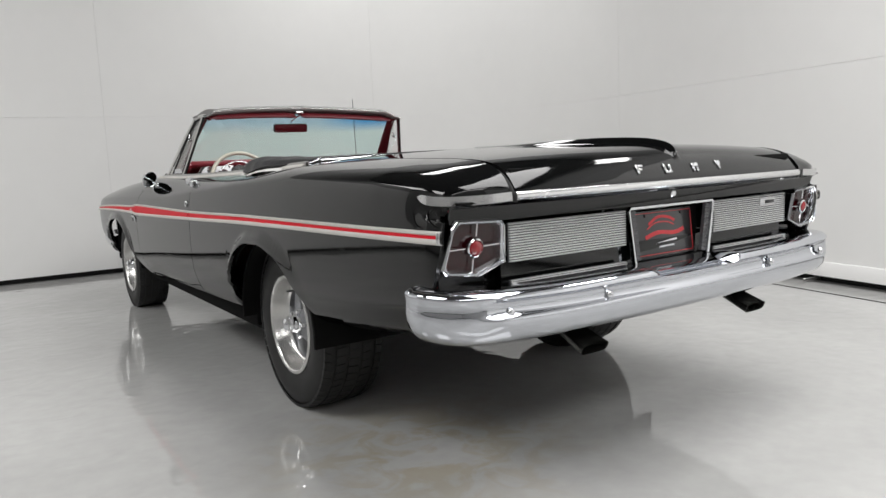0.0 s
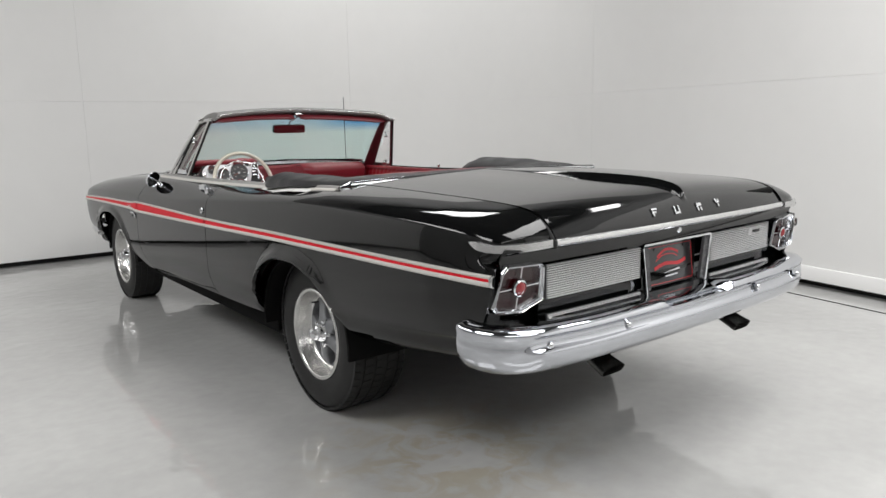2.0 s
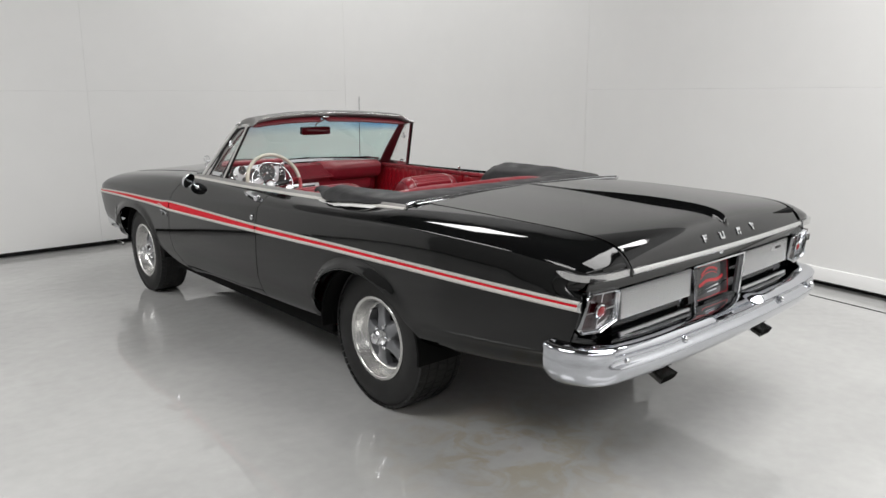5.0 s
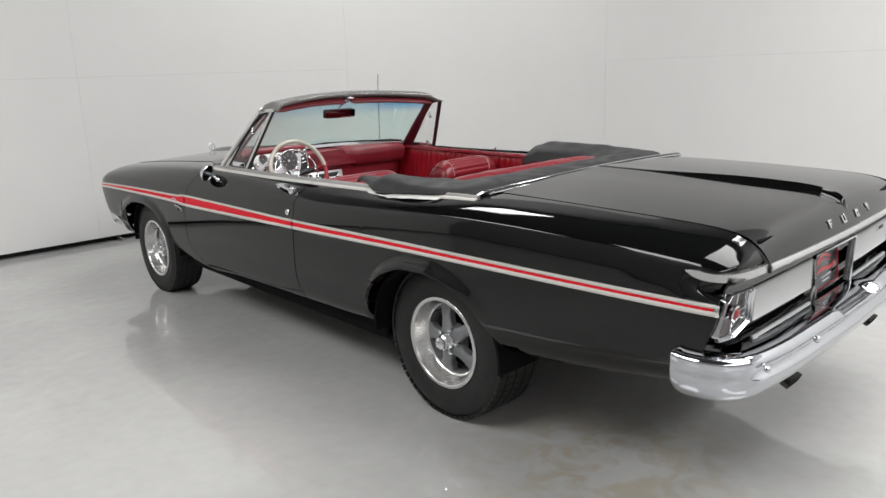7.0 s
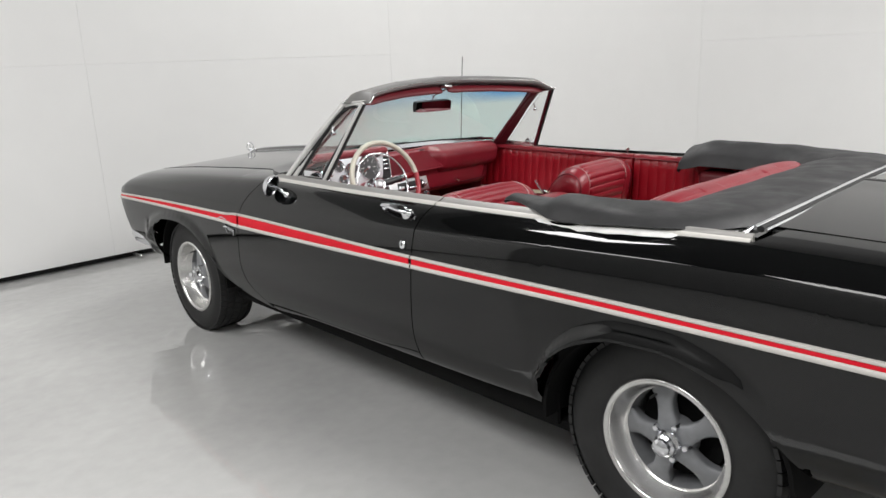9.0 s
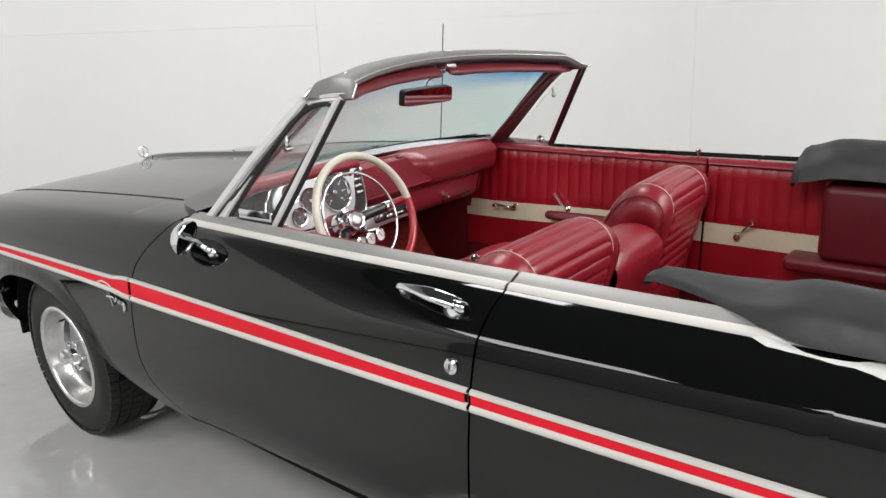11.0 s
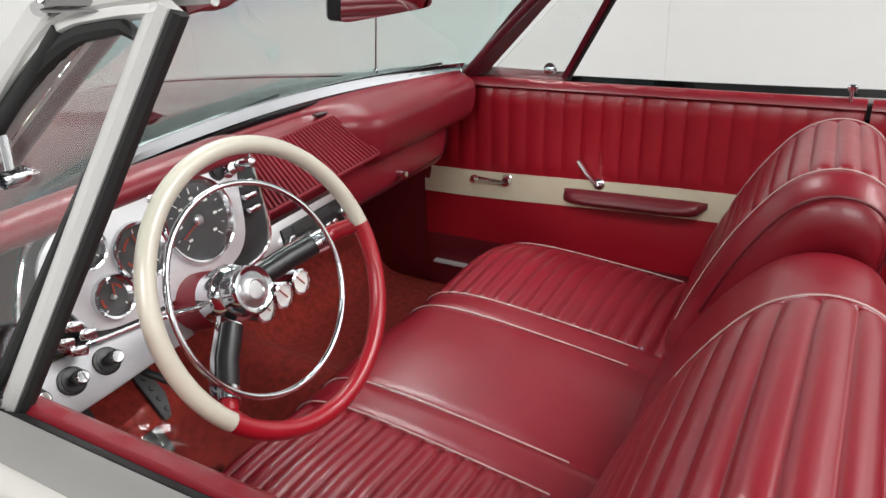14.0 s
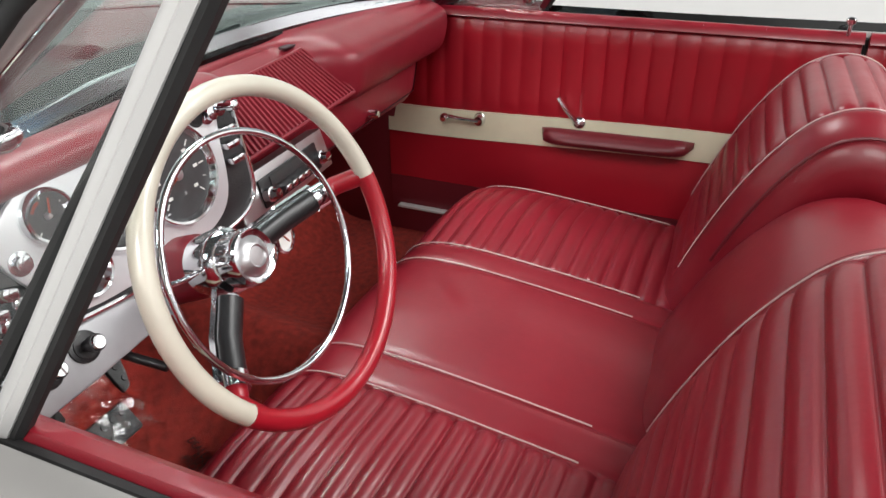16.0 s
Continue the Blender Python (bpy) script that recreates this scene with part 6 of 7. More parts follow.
# dark red lower face with the glove box
rows = []
for x in np.linspace(-0.26, 0.70, 50):
    k = smooth(0.62, 0.70, x)
    rows.append([Vector((x, y + 0.03 * k, z)) for y, z in spline([(2.09, 0.885), (2.105, 0.85), (2.108, 0.82), (2.112, 0.78), (2.122, 0.745), (2.15, 0.725), (2.22, 0.715)], 16)])
part("lower_dash", sheet(rows, 0.006), DASH, dash)
gb = [(0.20, 0.842), (0.655, 0.842), (0.64, 0.757), (0.21, 0.747)]
part("glove_box_edge", tube([(x, 2.104 if z > 0.8 else 2.114, z) for x, z in gb], 0.0018, 6, closed=True, up=(0, -1, 0.02)), GRILLE, dash)
part("glove_box_knob", lathe([(0.010, 0), (0.009, 0.012), (0.011, 0.020), (0.009, 0.026), (0, 0.027)], 16, Matrix.Translation((0.40, 2.110, 0.775)) @ pose(0, 0, 0, 90, 0, 0)), CHROME, dash)
# ribbed speaker grille
a, b, c, d = Vector((-0.17, 2.125, 0.958)), Vector((0.205, 2.140, 0.962)), Vector((0.255, 2.058, 0.872)), Vector((-0.20, 2.04, 0.868))
nrm = (b - a).cross(d - a).normalized()
if nrm.y > 0:
    nrm = -nrm
grl = part("speaker_grille", sheet([[a + (b - a) * u + (d - a + (c - b - d + a) * u) * v for v in np.linspace(0, 1, 4)] for u in np.linspace(0, 1, 4)], 0.006), GRILLE, dash, "ribbed dark red speaker grille")
for k in range(36):
    u = (k + 0.5) / 36
    p, q = a + (b - a) * u, d + (c - d) * u
    part("grille_rib", sweep([p + (q - p) * 0.02 + nrm * 0.007, p + (q - p) * 0.5 + nrm * 0.007, q - (q - p) * 0.02 + nrm * 0.007], [(-0.0034, -0.001), (0.0034, -0.001), (0.0022, 0.004), (-0.0022, 0.004)], up=tuple(nrm)), DASH, grl)
part("grille_border", tube([p + nrm * 0.002 for p in (a, b, c, d)], 0.005, 8, closed=True, up=(0, -1, 0.3)), DASH, grl)

# ---- instrument panel: local x across, y up, z towards the driver ----
IP = Matrix.Translation((0, 1.968, 0.935)) @ pose(0, 0, 0, 78, 0, 0)
panel_out = catmull([(-0.640, -0.022, 0), (-0.612, 0.042, 0), (-0.575, 0.080, 0), (-0.48, 0.094, 0), (-0.36, 0.098, 0), (-0.222, 0.096, 0), (-0.206, 0.088, 0), (-0.206, 0.03, 0), (-0.212, -0.05, 0), (-0.245, -0.082, 0), (-0.32, -0.090, 0), (-0.45, -0.088, 0), (-0.58, -0.072, 0), (-0.632, -0.050, 0)], 5, closed=True)
cluster = part("instrument_panel", prism([(p.x, p.y) for p in panel_out], 0.014, IP @ pose(0, 0, -0.014), 0.003), GRAIN, dash, "instrument panel with round chrome-ringed dials")
part("panel_edge", tube([IP @ p for p in panel_out], 0.004, 8, closed=True, up=(0, -1, 0.2)), CHROME, cluster)
face_out = catmull([(-0.598, 0.030, 0), (-0.556, 0.076, 0), (-0.46, 0.090, 0), (-0.34, 0.094, 0), (-0.248, 0.090, 0), (-0.252, 0.03, 0), (-0.272, -0.045, 0), (-0.33, -0.076, 0), (-0.45, -0.078, 0), (-0.55, -0.066, 0), (-0.58, -0.02, 0)], 5, closed=True)
part("silver_face", prism([(p.x, p.y) for p in face_out], 0.006, IP @ pose(0, 0, 0.0), 0.002), SILVER, cluster, "satin silver instrument face")


def dial(cx, cy, r, needle, ticks, arcs=()):
    m = IP @ pose(cx, cy, 0.006)
    ring = part("dial", lathe([(r, -0.002), (r, 0.008), (r - 0.002, 0.011), (r - 0.005, 0.010), (r - 0.008, 0.003), (r - 0.009, 0.001)], 44, m), CHROME, cluster, "round dial in a chrome ring")
    part("dial_face", lathe([(0.0, 0.0015), (r - 0.008, 0.0015)], 40, m), DIAL, ring)
    part("dial_hub", lathe([(r * 0.12, 0.001), (r * 0.12, 0.005), (r * 0.08, 0.008), (0, 0.0085)], 20, m), SATIN, ring)
    nd = bmesh.new()
    sweep([m @ Vector((0, 0, 0.007)), m @ Vector((math.cos(needle) * r * 0.62, math.sin(needle) * r * 0.62, 0.006))], [(-0.001, -0.0005), (0.001, -0.0005), (0.001, 0.0005), (-0.001, 0.0005)], up=tuple((IP.to_3x3() @ Vector((0, 0, 1)))), bm=nd)
    part("needle", nd, ORANGE, ring)
    tk = bmesh.new()
    for k in range(ticks):
        a = math.radians(225 - 270 * k / (ticks - 1))
        big = k % 2 == 0
        r0, r1 = r * (0.62 if big else 0.68), r * 0.75
        block(r1 - r0, 0.0016 if big else 0.001, 0.0006, 0, m @ pose(0, 0, 0, 0, 0, math.degrees(a)) @ pose((r0 + r1) / 2, 0, 0.0022), bm=tk)
    part("dial_marks", tk, DIAL_W, ring, flat=True)
    for a0, a1 in arcs:
        part("dial_arc", sweep([m @ Vector((math.cos(t) * r * 0.55, math.sin(t) * r * 0.55, 0.002)) for t in np.linspace(math.radians(a0), math.radians(a1), 8)], [(-0.0016, -0.0004), (0.0016, -0.0004), (0.0016, 0.0004), (-0.0016, 0.0004)], up=tuple((IP.to_3x3() @ Vector((0, 0, 1))))), ORANGE, ring)
    return ring


dial(-0.3475, 0.016, 0.066, math.radians(205), 13)
dial(-0.457, 0.010, 0.043, math.radians(100), 5, [(110, 160), (200, 250)])
dial(-0.5315, 0.044, 0.031, math.radians(70), 5, [(100, 150)])
dial(-0.518, -0.031, 0.031, math.radians(80), 5, [(20, 60), (170, 215)])
# raised numerals on the large dial as small bars
for k in range(7):
    a = math.radians(225 - 45 * k)
    part("numeral_bar", block(0.007, 0.004, 0.0006, 0, IP @ pose(-0.3475 + math.cos(a) * 0.034, 0.016 + math.sin(a) * 0.034, 0.0084)), DIAL_W, cluster, flat=True)


def knob(cx, cy, r, length, host, base=IP, mtl=CHROME):
    return part("knob", lathe([(r * 1.5, 0.0), (r * 1.5, 0.003), (r * 0.7, 0.004), (r * 0.6, length * 0.55), (r, length * 0.62), (r, length * 0.95), (r * 0.7, length), (0, length)], 18, base @ pose(cx, cy, 0.004)), mtl, host)


knob(-0.580, 0.012, 0.009, 0.012, cluster)
knob(-0.410, 0.070, 0.005, 0.008, cluster)
knob(-0.262, 0.070, 0.010, 0.016, cluster)
knob(-0.235, 0.070, 0.008, 0.034, cluster)
knob(-0.282, 0.074, 0.011, 0.006, cluster, mtl=BLACK)
for k in range(3):
    for q in range(2):
        part("heater_button", block(0.018, 0.010, 0.016, 0.003, IP @ pose(-0.236 - 0.006 * q + 0.012 * (q * 2 - 1) * 0.6, 0.040 - 0.022 * k, 0.008)), CHROME, cluster)
for k in range(4):
    for q in range(2):
        part("gear_button", block(0.026, 0.015, 0.020, 0.004, IP @ pose(-0.614 + 0.013 * k - 0.018 * q, -0.012 - 0.017 * k - 0.014 * q + 0.006, 0.012, 0, 0, -22)), CHROME, cluster, "chrome push button")
# steel lower panel with pull knobs
SWITCH_STEEL = mat("grey_switch_steel", (0.36, 0.36, 0.37), 0.42, metal=0.4, vary=0.06, vscale=14)
LOWM = Matrix.Translation((0, 1.955, 0.845)) @ pose(0, 0, 0, 62, 0, 0)
lp = part("lower_panel", prism([(-0.73, 0.014), (-0.64, 0.016), (-0.52, 0.010), (-0.42, -0.006), (-0.42, -0.05), (-0.56, -0.058), (-0.73, -0.062)], 0.012, LOWM @ pose(0, 0, -0.012), 0.003), SWITCH_STEEL, dash, "brushed steel switch panel")
for kx in (-0.660, -0.608, -0.556):
    part("knob_plate", lathe([(0.019, 0), (0.019, 0.004), (0.012, 0.006), (0, 0.006)], 20, LOWM @ pose(kx, -0.018, 0)), BLACK, lp)
    knob(kx, -0.018, 0.010, 0.028, lp, LOWM, BLACK)
    part("knob_cap", lathe([(0.0085, 0.0), (0.0075, 0.003), (0, 0.0035)], 16, LOWM @ pose(kx, -0.018, 0.0315)), CHROME, lp)
part("under_dash", sheet([[Vector((x, 1.99 + 0.06 * k, 0.815 - 0.025 * k)) for k in range(5)] for x in np.linspace(-0.74, -0.25, 12)], 0.01), CREAM, dash)
part("lever", tube([(-0.52, 1.99, 0.80), (-0.50, 1.94, 0.775), (-0.49, 1.90, 0.765)], 0.006), BLACK, dash)
# radio
RAD = Matrix.Translation((0.0, 2.045, 0.80)) @ pose(0, 0, 0, 76, 0, 3)
radio = part("radio", prism([(-0.16, -0.040), (-0.16, 0.030), (-0.13, 0.042), (0.13, 0.040), (0.135, -0.036)], 0.03, RAD @ pose(0, 0, -0.03), 0.004), SATIN, dash, "chrome-faced radio")
part("radio_face", block(0.19, 0.050, 0.006, 0.002, RAD @ pose(-0.005, 0.0, 0.002)), BLACK, radio)
part("radio_scale", block(0.12, 0.020, 0.004, 0.001, RAD @ pose(-0.01, 0.012, 0.005)), GRAIN, radio)
for k in range(5):
    part("radio_button", block(0.017, 0.012, 0.016, 0.003, RAD @ pose(-0.04 + 0.021 * k, -0.012, 0.010)), CHROME, radio)
for kx in (-0.088, 0.085):
    part("radio_knob", lathe([(0.014, 0), (0.013, 0.012), (0.010, 0.013), (0.009, 0.026), (0, 0.027)], 18, RAD @ pose(kx, -0.004, 0.004)), CHROME, radio)
# three extra gauges hung below
for gx, gz in ((-0.245, 0.748), (-0.198, 0.752), (-0.150, 0.757)):
    g = Matrix.Translation((gx, 1.965, gz)) @ pose(0, 0, 0, 80, 0, 0)
    go = part("gauge", lathe([(0.021, -0.045), (0.024, -0.01), (0.024, 0.004), (0.020, 0.006), (0.018, 0.0)], 26, g), CHROME, dash, "small chrome gauge below the dashboard")
    part("gauge_face", lathe([(0, 0.001), (0.019, 0.001)], 24, g), DIAL_W, go)
    part("gauge_needle", block(0.002, 0.024, 0.002, 0, g @ pose(0.002, 0.002, 0.002, 0, 0, 35)), ORANGE, go)

# ---- steering wheel: local z along the column towards the driver ----
SW = Matrix.Translation((-0.395, 1.770, 0.907)) @ pose(0, 0, 0, 68.8, 0, -1)
R = 0.1935
A0, A1 = math.radians(5), math.radians(-142)
full = lambda a: SW @ Vector((R * math.cos(a), R * math.sin(a), 0))
sw = part("steering_wheel", tube([full(a) for a in np.linspace(A0, 2 * math.pi + A1, 70)], 0.0125, 14, up=tuple(SW.to_3x3() @ Vector((0, 0, 1)))), IVORY, car, "two-tone ivory and red steering wheel with chrome horn ring")
part("red_rim", tube([full(a) for a in np.linspace(A1, A0, 44)], 0.0129, 14, up=tuple(SW.to_3x3() @ Vector((0, 0, 1)))), RED_RIM, sw, "red half of the wheel rim")
for ang in (5, -135):
    m = SW @ pose(0, 0, 0, 0, 0, ang)
    hz = -0.092
    part("spoke", sweep([m @ Vector((0.05, 0, hz + 0.006)), m @ Vector((0.10, 0, hz + 0.014)), m @ Vector((0.150, 0, hz + 0.034))], [(0.0165 * math.cos(a), 0.002 + 0.0125 * math.sin(a)) for a in np.linspace(0, 2 * math.pi, 18, endpoint=False)], up=tuple(m.to_3x3() @ Vector((0, 0, 1)))), BLACK, sw, "black spoke pad")
    part("spoke_edge", sweep([m @ Vector((0.04, 0.0, hz)), m @ Vector((0.10, 0.0, hz + 0.008)), m @ Vector((0.154, 0.0, hz + 0.029))], [(-0.0185, -0.007), (0.0185, -0.007), (0.0175, 0.001), (-0.0175, 0.001)], up=tuple(m.to_3x3() @ Vector((0, 0, 1)))), CHROME, sw)
    part("spoke_tip", sweep([m @ Vector((0.142, 0, hz + 0.032)), m @ Vector((0.160, 0, hz + 0.040))], [(0.0172 * math.cos(a), 0.002 + 0.0135 * math.sin(a)) for a in np.linspace(0, 2 * math.pi, 18, endpoint=False)], up=tuple(m.to_3x3() @ Vector((0, 0, 1)))), CHROME, sw)
    part("spoke_root", sweep([m @ Vector((0.158, 0, hz + 0.039)), m @ Vector((0.178, 0, hz + 0.048)), m @ Vector((R, 0, -0.002))], circle(0.0135, 10, 0.013), up=tuple(m.to_3x3() @ Vector((0, 0, 1)))), RED_RIM, sw)
hz = -0.092
part("hub_shroud", lathe([(0.038, hz - 0.05), (0.044, hz - 0.01), (0.040, hz + 0.004), (0.030, hz + 0.012)], 32, SW), CHROME, sw)
part("horn_hub", lathe([(0.034, hz + 0.004), (0.036, hz + 0.012), (0.034, hz + 0.020), (0.036, hz + 0.034), (0.033, hz + 0.040), (0.030, hz + 0.038), (0.026, hz + 0.037)], 40, SW), CHROME, sw, "knurled chrome horn hub")
part("hub_badge", lathe([(0.027, hz + 0.035), (0.022, hz + 0.041), (0.014, hz + 0.044), (0.012, hz + 0.042), (0, hz + 0.0425)], 32, SW), SATIN, sw)
RH = 0.1485
part("horn_ring", tube([SW @ Vector((RH * math.cos(a), RH * math.sin(a), hz + 0.056 + 0.006 * math.cos(a) ** 2)) for a in np.linspace(0, 2 * math.pi, 70, endpoint=False)], 0.0046, 10, closed=True, up=tuple(SW.to_3x3() @ Vector((0, 0, 1)))), CHROME, sw, "thin chrome horn ring")
part("steering_column", lathe([(0.033, hz - 0.02), (0.042, hz - 0.06), (0.046, hz - 0.16), (0.044, hz - 0.75)], 32, SW), DASH, car, "dark red steering column")
part("indicator_stalk", tube([SW @ Vector((-0.03, 0, hz - 0.04)), SW @ Vector((-0.12, 0.02, hz - 0.03))], 0.004, up=(0, 0, 1)), CHROME, sw)

# ---- pedals ----
PED = mat("pedal_rubber", (0.03, 0.032, 0.032), 0.5, vary=0.2, vscale=40)
WRAP = glass_material("clear_plastic_wrap", (0.93, 0.93, 0.93))


def pedal(c, sx, sy, m, dots, name, label):
    o = part(name, block(sx, sy, 0.014, 0.005, m), PED, car, label)
    for i in range(dots[0]):
        for j in range(dots[1]):
            part("grip", lathe([(0.007, 0), (0.006, 0.003), (0, 0.0035)], 10, m @ pose(sx * ((i + 0.5) / dots[0] - 0.5) * 0.9, sy * ((j + 0.5) / dots[1] - 0.5) * 0.9, 0.007)), PED, o)
    return o


pedal(0, 0.062, 0.20, Matrix.Translation((-0.47, 2.36, 0.46)) @ pose(0, 0, 0, 40, 0, -38), (2, 6), "parking_brake_pedal", "black rubber foot pedal with round grips")
pedal(0, 0.05, 0.17, Matrix.Translation((-0.40, 2.36, 0.50)) @ pose(0, 0, 0, 70, 0, 14), (2, 6), "pedal_arm", "black ribbed pedal arm")
bp = pedal(0, 0.12, 0.062, Matrix.Translation((-0.355, 2.255, 0.405)) @ pose(0, 0, 0, 50, 0, 0), (5, 2), "brake_pedal", "black brake pedal in clear wrap")
rng = random.Random(4)
rows = []
for i in range(12):
    row = []
    for j in range(12):
        u, v = i / 11 - 0.5, j / 11 - 0.5
        w = 0.012 * noise.noise(Vector((u * 9, v * 9, 1.3))) + 0.02
        row.append(Matrix.Translation((-0.36, 2.25, 0.41)) @ pose(0, 0, 0, 50, 0, 0) @ Vector((u * 0.16 * (1 + 0.3 * noise.noise(Vector((v * 6, 4, u)))), v * 0.13 + 0.02 * noise.noise(Vector((u * 7, 2, 5))), w - 0.10 * max(0, abs(v) - 0.3) ** 1.2)))
    rows.append(row)
wr = part("plastic_wrap", sheet(rows, 0.0006), WRAP, bp, "crumpled clear plastic wrap", auto=20)
wr.visible_shadow = False
pedal(0, 0.075, 0.19, Matrix.Translation((-0.16, 2.46, 0.40)) @ pose(0, 0, 0, 48, 0, 0), (2, 6), "accelerator_pedal", "black accelerator pedal")

# clear printed film over the driver's carpet
INK = mat("black_print", (0.01, 0.008, 0.008), 0.5)


def film_material():
    m, nt, b = nodes_of("clear_protective_film")
    b.inputs["Base Color"].default_value = (0.95, 0.93, 0.93, 1)
    b.inputs["Roughness"].default_value = 0.12
    b.inputs["Transmission Weight"].default_value = 1.0
    b.inputs["IOR"].default_value = 1.3
    tc = nt.nodes.new("ShaderNodeTexCoord")
    n = nt.nodes.new("ShaderNodeTexNoise")
    n.inputs["Scale"].default_value = 14
    nt.links.new(tc.outputs["Object"], n.inputs["Vector"])
    k = nt.nodes.new("ShaderNodeBump")
    k.inputs["Strength"].default_value, k.inputs["Distance"].default_value = 0.6, 0.01
    nt.links.new(n.outputs["Fac"], k.inputs["Height"])
    nt.links.new(k.outputs[0], b.inputs["Normal"])
    return m


FILMG = film_material()


def film_pt(x, y):
    return floor_pt(x, y) + Vector((0, 0, 0.006 + 0.003 * noise.noise(Vector((x * 16, y * 16, 0)))))


film = part("protective_film", sheet([[film_pt(x, y) for y in np.linspace(1.86, 2.44, 30)] for x in np.linspace(-0.62, -0.13, 26)], 0.0006), FILMG, car, "clear plastic protective film on the carpet")
film.visible_shadow = False
film.parent = None
tagged(film, "clear plastic film with black print covering the red carpet", "plastic film")


def words(text, size, m, host, material=INK, depth=0.0004, name="printed_word"):
    cu = bpy.data.curves.new("text", "FONT")
    cu.body, cu.size, cu.extrude, cu.align_x = text, size, depth, "CENTER"
    ob = bpy.data.objects.new("text", cu)
    scene.collection.objects.link(ob)
    me = bpy.data.meshes.new_from_object(ob.evaluated_get(bpy.context.evaluated_depsgraph_get()))
    bpy.data.objects.remove(ob)
    bpy.data.curves.remove(cu)
    bm = bmesh.new()
    bm.from_mesh(me)
    bpy.data.meshes.remove(me)
    bmesh.ops.transform(bm, matrix=m, verts=bm.verts)
    for v in bm.verts:
        if host == film:
            v.co.z += film_pt(v.co.x, v.co.y).z + 0.002
    return part(name, bm, material, host, flat=True)


for cx, cy in ((-0.27, 2.13), (-0.44, 2.30), (-0.30, 1.94)):
    for k, t in enumerate(("DEALER MUST", "REMOVE", "PROTECTIVE", "COVER")):
        words(t, 0.022, Matrix.Translation((cx - 0.024 * k * 0.8, cy - 0.024 * k * 0.3, 0.0)) @ pose(0, 0, 0, 0, 0, -112), film)

# ---- door handles, locks, mirror, badges ----


def door_handle():
    """A flat tapered pull lever on a boss with a push button, seen end on from behind."""
    a, b = side_at(1.178, 0.926, 0.0), side_at(1.015, 0.922, 0.0)
    n = (side_at(1.1, 0.918, 0.02) - side_at(1.1, 0.918, 0.0)).normalized()
    along = (b - a).normalized()
    wide = along.cross(n).normalized()
    rows = []
    for t in np.linspace(0, 1, 16):
        c = a + (b - a) * t + n * (0.014 + 0.016 * math.sin(math.pi * min(1.0, t * 0.75 + 0.1)))
        w = 0.007 + 0.009 * smooth(0.0, 0.75, t) - 0.003 * smooth(0.85, 1.0, t)
        h = 0.0045 + 0.003 * smooth(0.4, 1.0, t)
        rows.append([c + wide * (w * math.copysign(abs(math.cos(q)) ** 0.6, math.cos(q))) + n * (h * math.sin(q)) for q in np.linspace(0, 2 * math.pi, 14, endpoint=False)])
    bm = bmesh.new()
    vr = add_grid(bm, rows, close_v=True)
    bm.faces.new(vr[0])
    bm.faces.new(vr[-1])
    bmesh.ops.recalc_face_normals(bm, faces=bm.faces)
    h = part("door_handle", bm, CHROME, door_l, "chrome pull handle with push button")
    turn = n.to_track_quat("Z", "Y").to_matrix().to_4x4()
    part("handle_foot", lathe([(0.012, -0.006), (0.011, 0.006), (0.008, 0.016), (0, 0.017)], 16, Matrix.Translation(a + along * 0.008) @ turn), CHROME, h)
    part("handle_boss", lathe([(0.024, -0.006), (0.023, 0.004), (0.018, 0.012), (0.016, 0.024), (0.010, 0.028), (0, 0.029)], 24, Matrix.Translation(b - along * 0.014) @ turn), CHROME, h)
    part("handle_button", lathe([(0.0125, 0), (0.0125, 0.016), (0.009, 0.021), (0, 0.022)], 18, Matrix.Translation(b + n * 0.012 + along * 0.004) @ along.to_track_quat("Z", "Y").to_matrix().to_4x4()), CHROME, h)
    return h


hd = door_handle()
p, n = side_at(1.0, 0.824, 0.0), (side_at(1.0, 0.824, 0.02) - side_at(1.0, 0.824, 0.0)).normalized()
lm = Matrix.Translation(p) @ n.to_track_quat("Z", "Y").to_matrix().to_4x4()
lk = part("door_lock", lathe([(0.0165, -0.002), (0.0165, 0.004), (0.013, 0.007), (0.009, 0.006), (0, 0.0065)], 24, lm), CHROME, door_l, "round chrome door lock")
part("key_slot", block(0.003, 0.010, 0.002, 0, lm @ pose(0, 0, 0.0068)), BLACK, lk)
mirrored(lk, d_right)

# round door mirror on a curved stalk
mb, mc = side_at(1.86, 0.905, 0.004), Vector((-0.925, 1.945, 0.945))
sm = part("door_mirror", tube(catmull([mb, mb + Vector((-0.012, 0.012, 0.016)), (mb + mc) / 2 + Vector((0, 0.012, 0.008)), mc + Vector((0.0, 0.012, 0.0))], 5), 0.007), CHROME, door_l, "round chrome door mirror on a stalk")
part("mirror_foot", lathe([(0.013, -0.004), (0.012, 0.003), (0.008, 0.008), (0, 0.009)], 20, Matrix.Translation(mb) @ pose(0, 0, 0, 0, -50, 0)), CHROME, sm)
mm = Matrix.Translation(mc) @ Vector((0.385, -0.77, -0.345)).to_track_quat("Z", "Y").to_matrix().to_4x4()
part("mirror_shell", lathe([(0.0, -0.034), (0.02, -0.030), (0.040, -0.016), (0.050, 0.0), (0.052, 0.006), (0.050, 0.009), (0.047, 0.006)], 36, mm), CHROME, sm)
part("mirror_face", lathe([(0.0, 0.0045), (0.048, 0.0045)], 36, mm), MIRROR, sm)

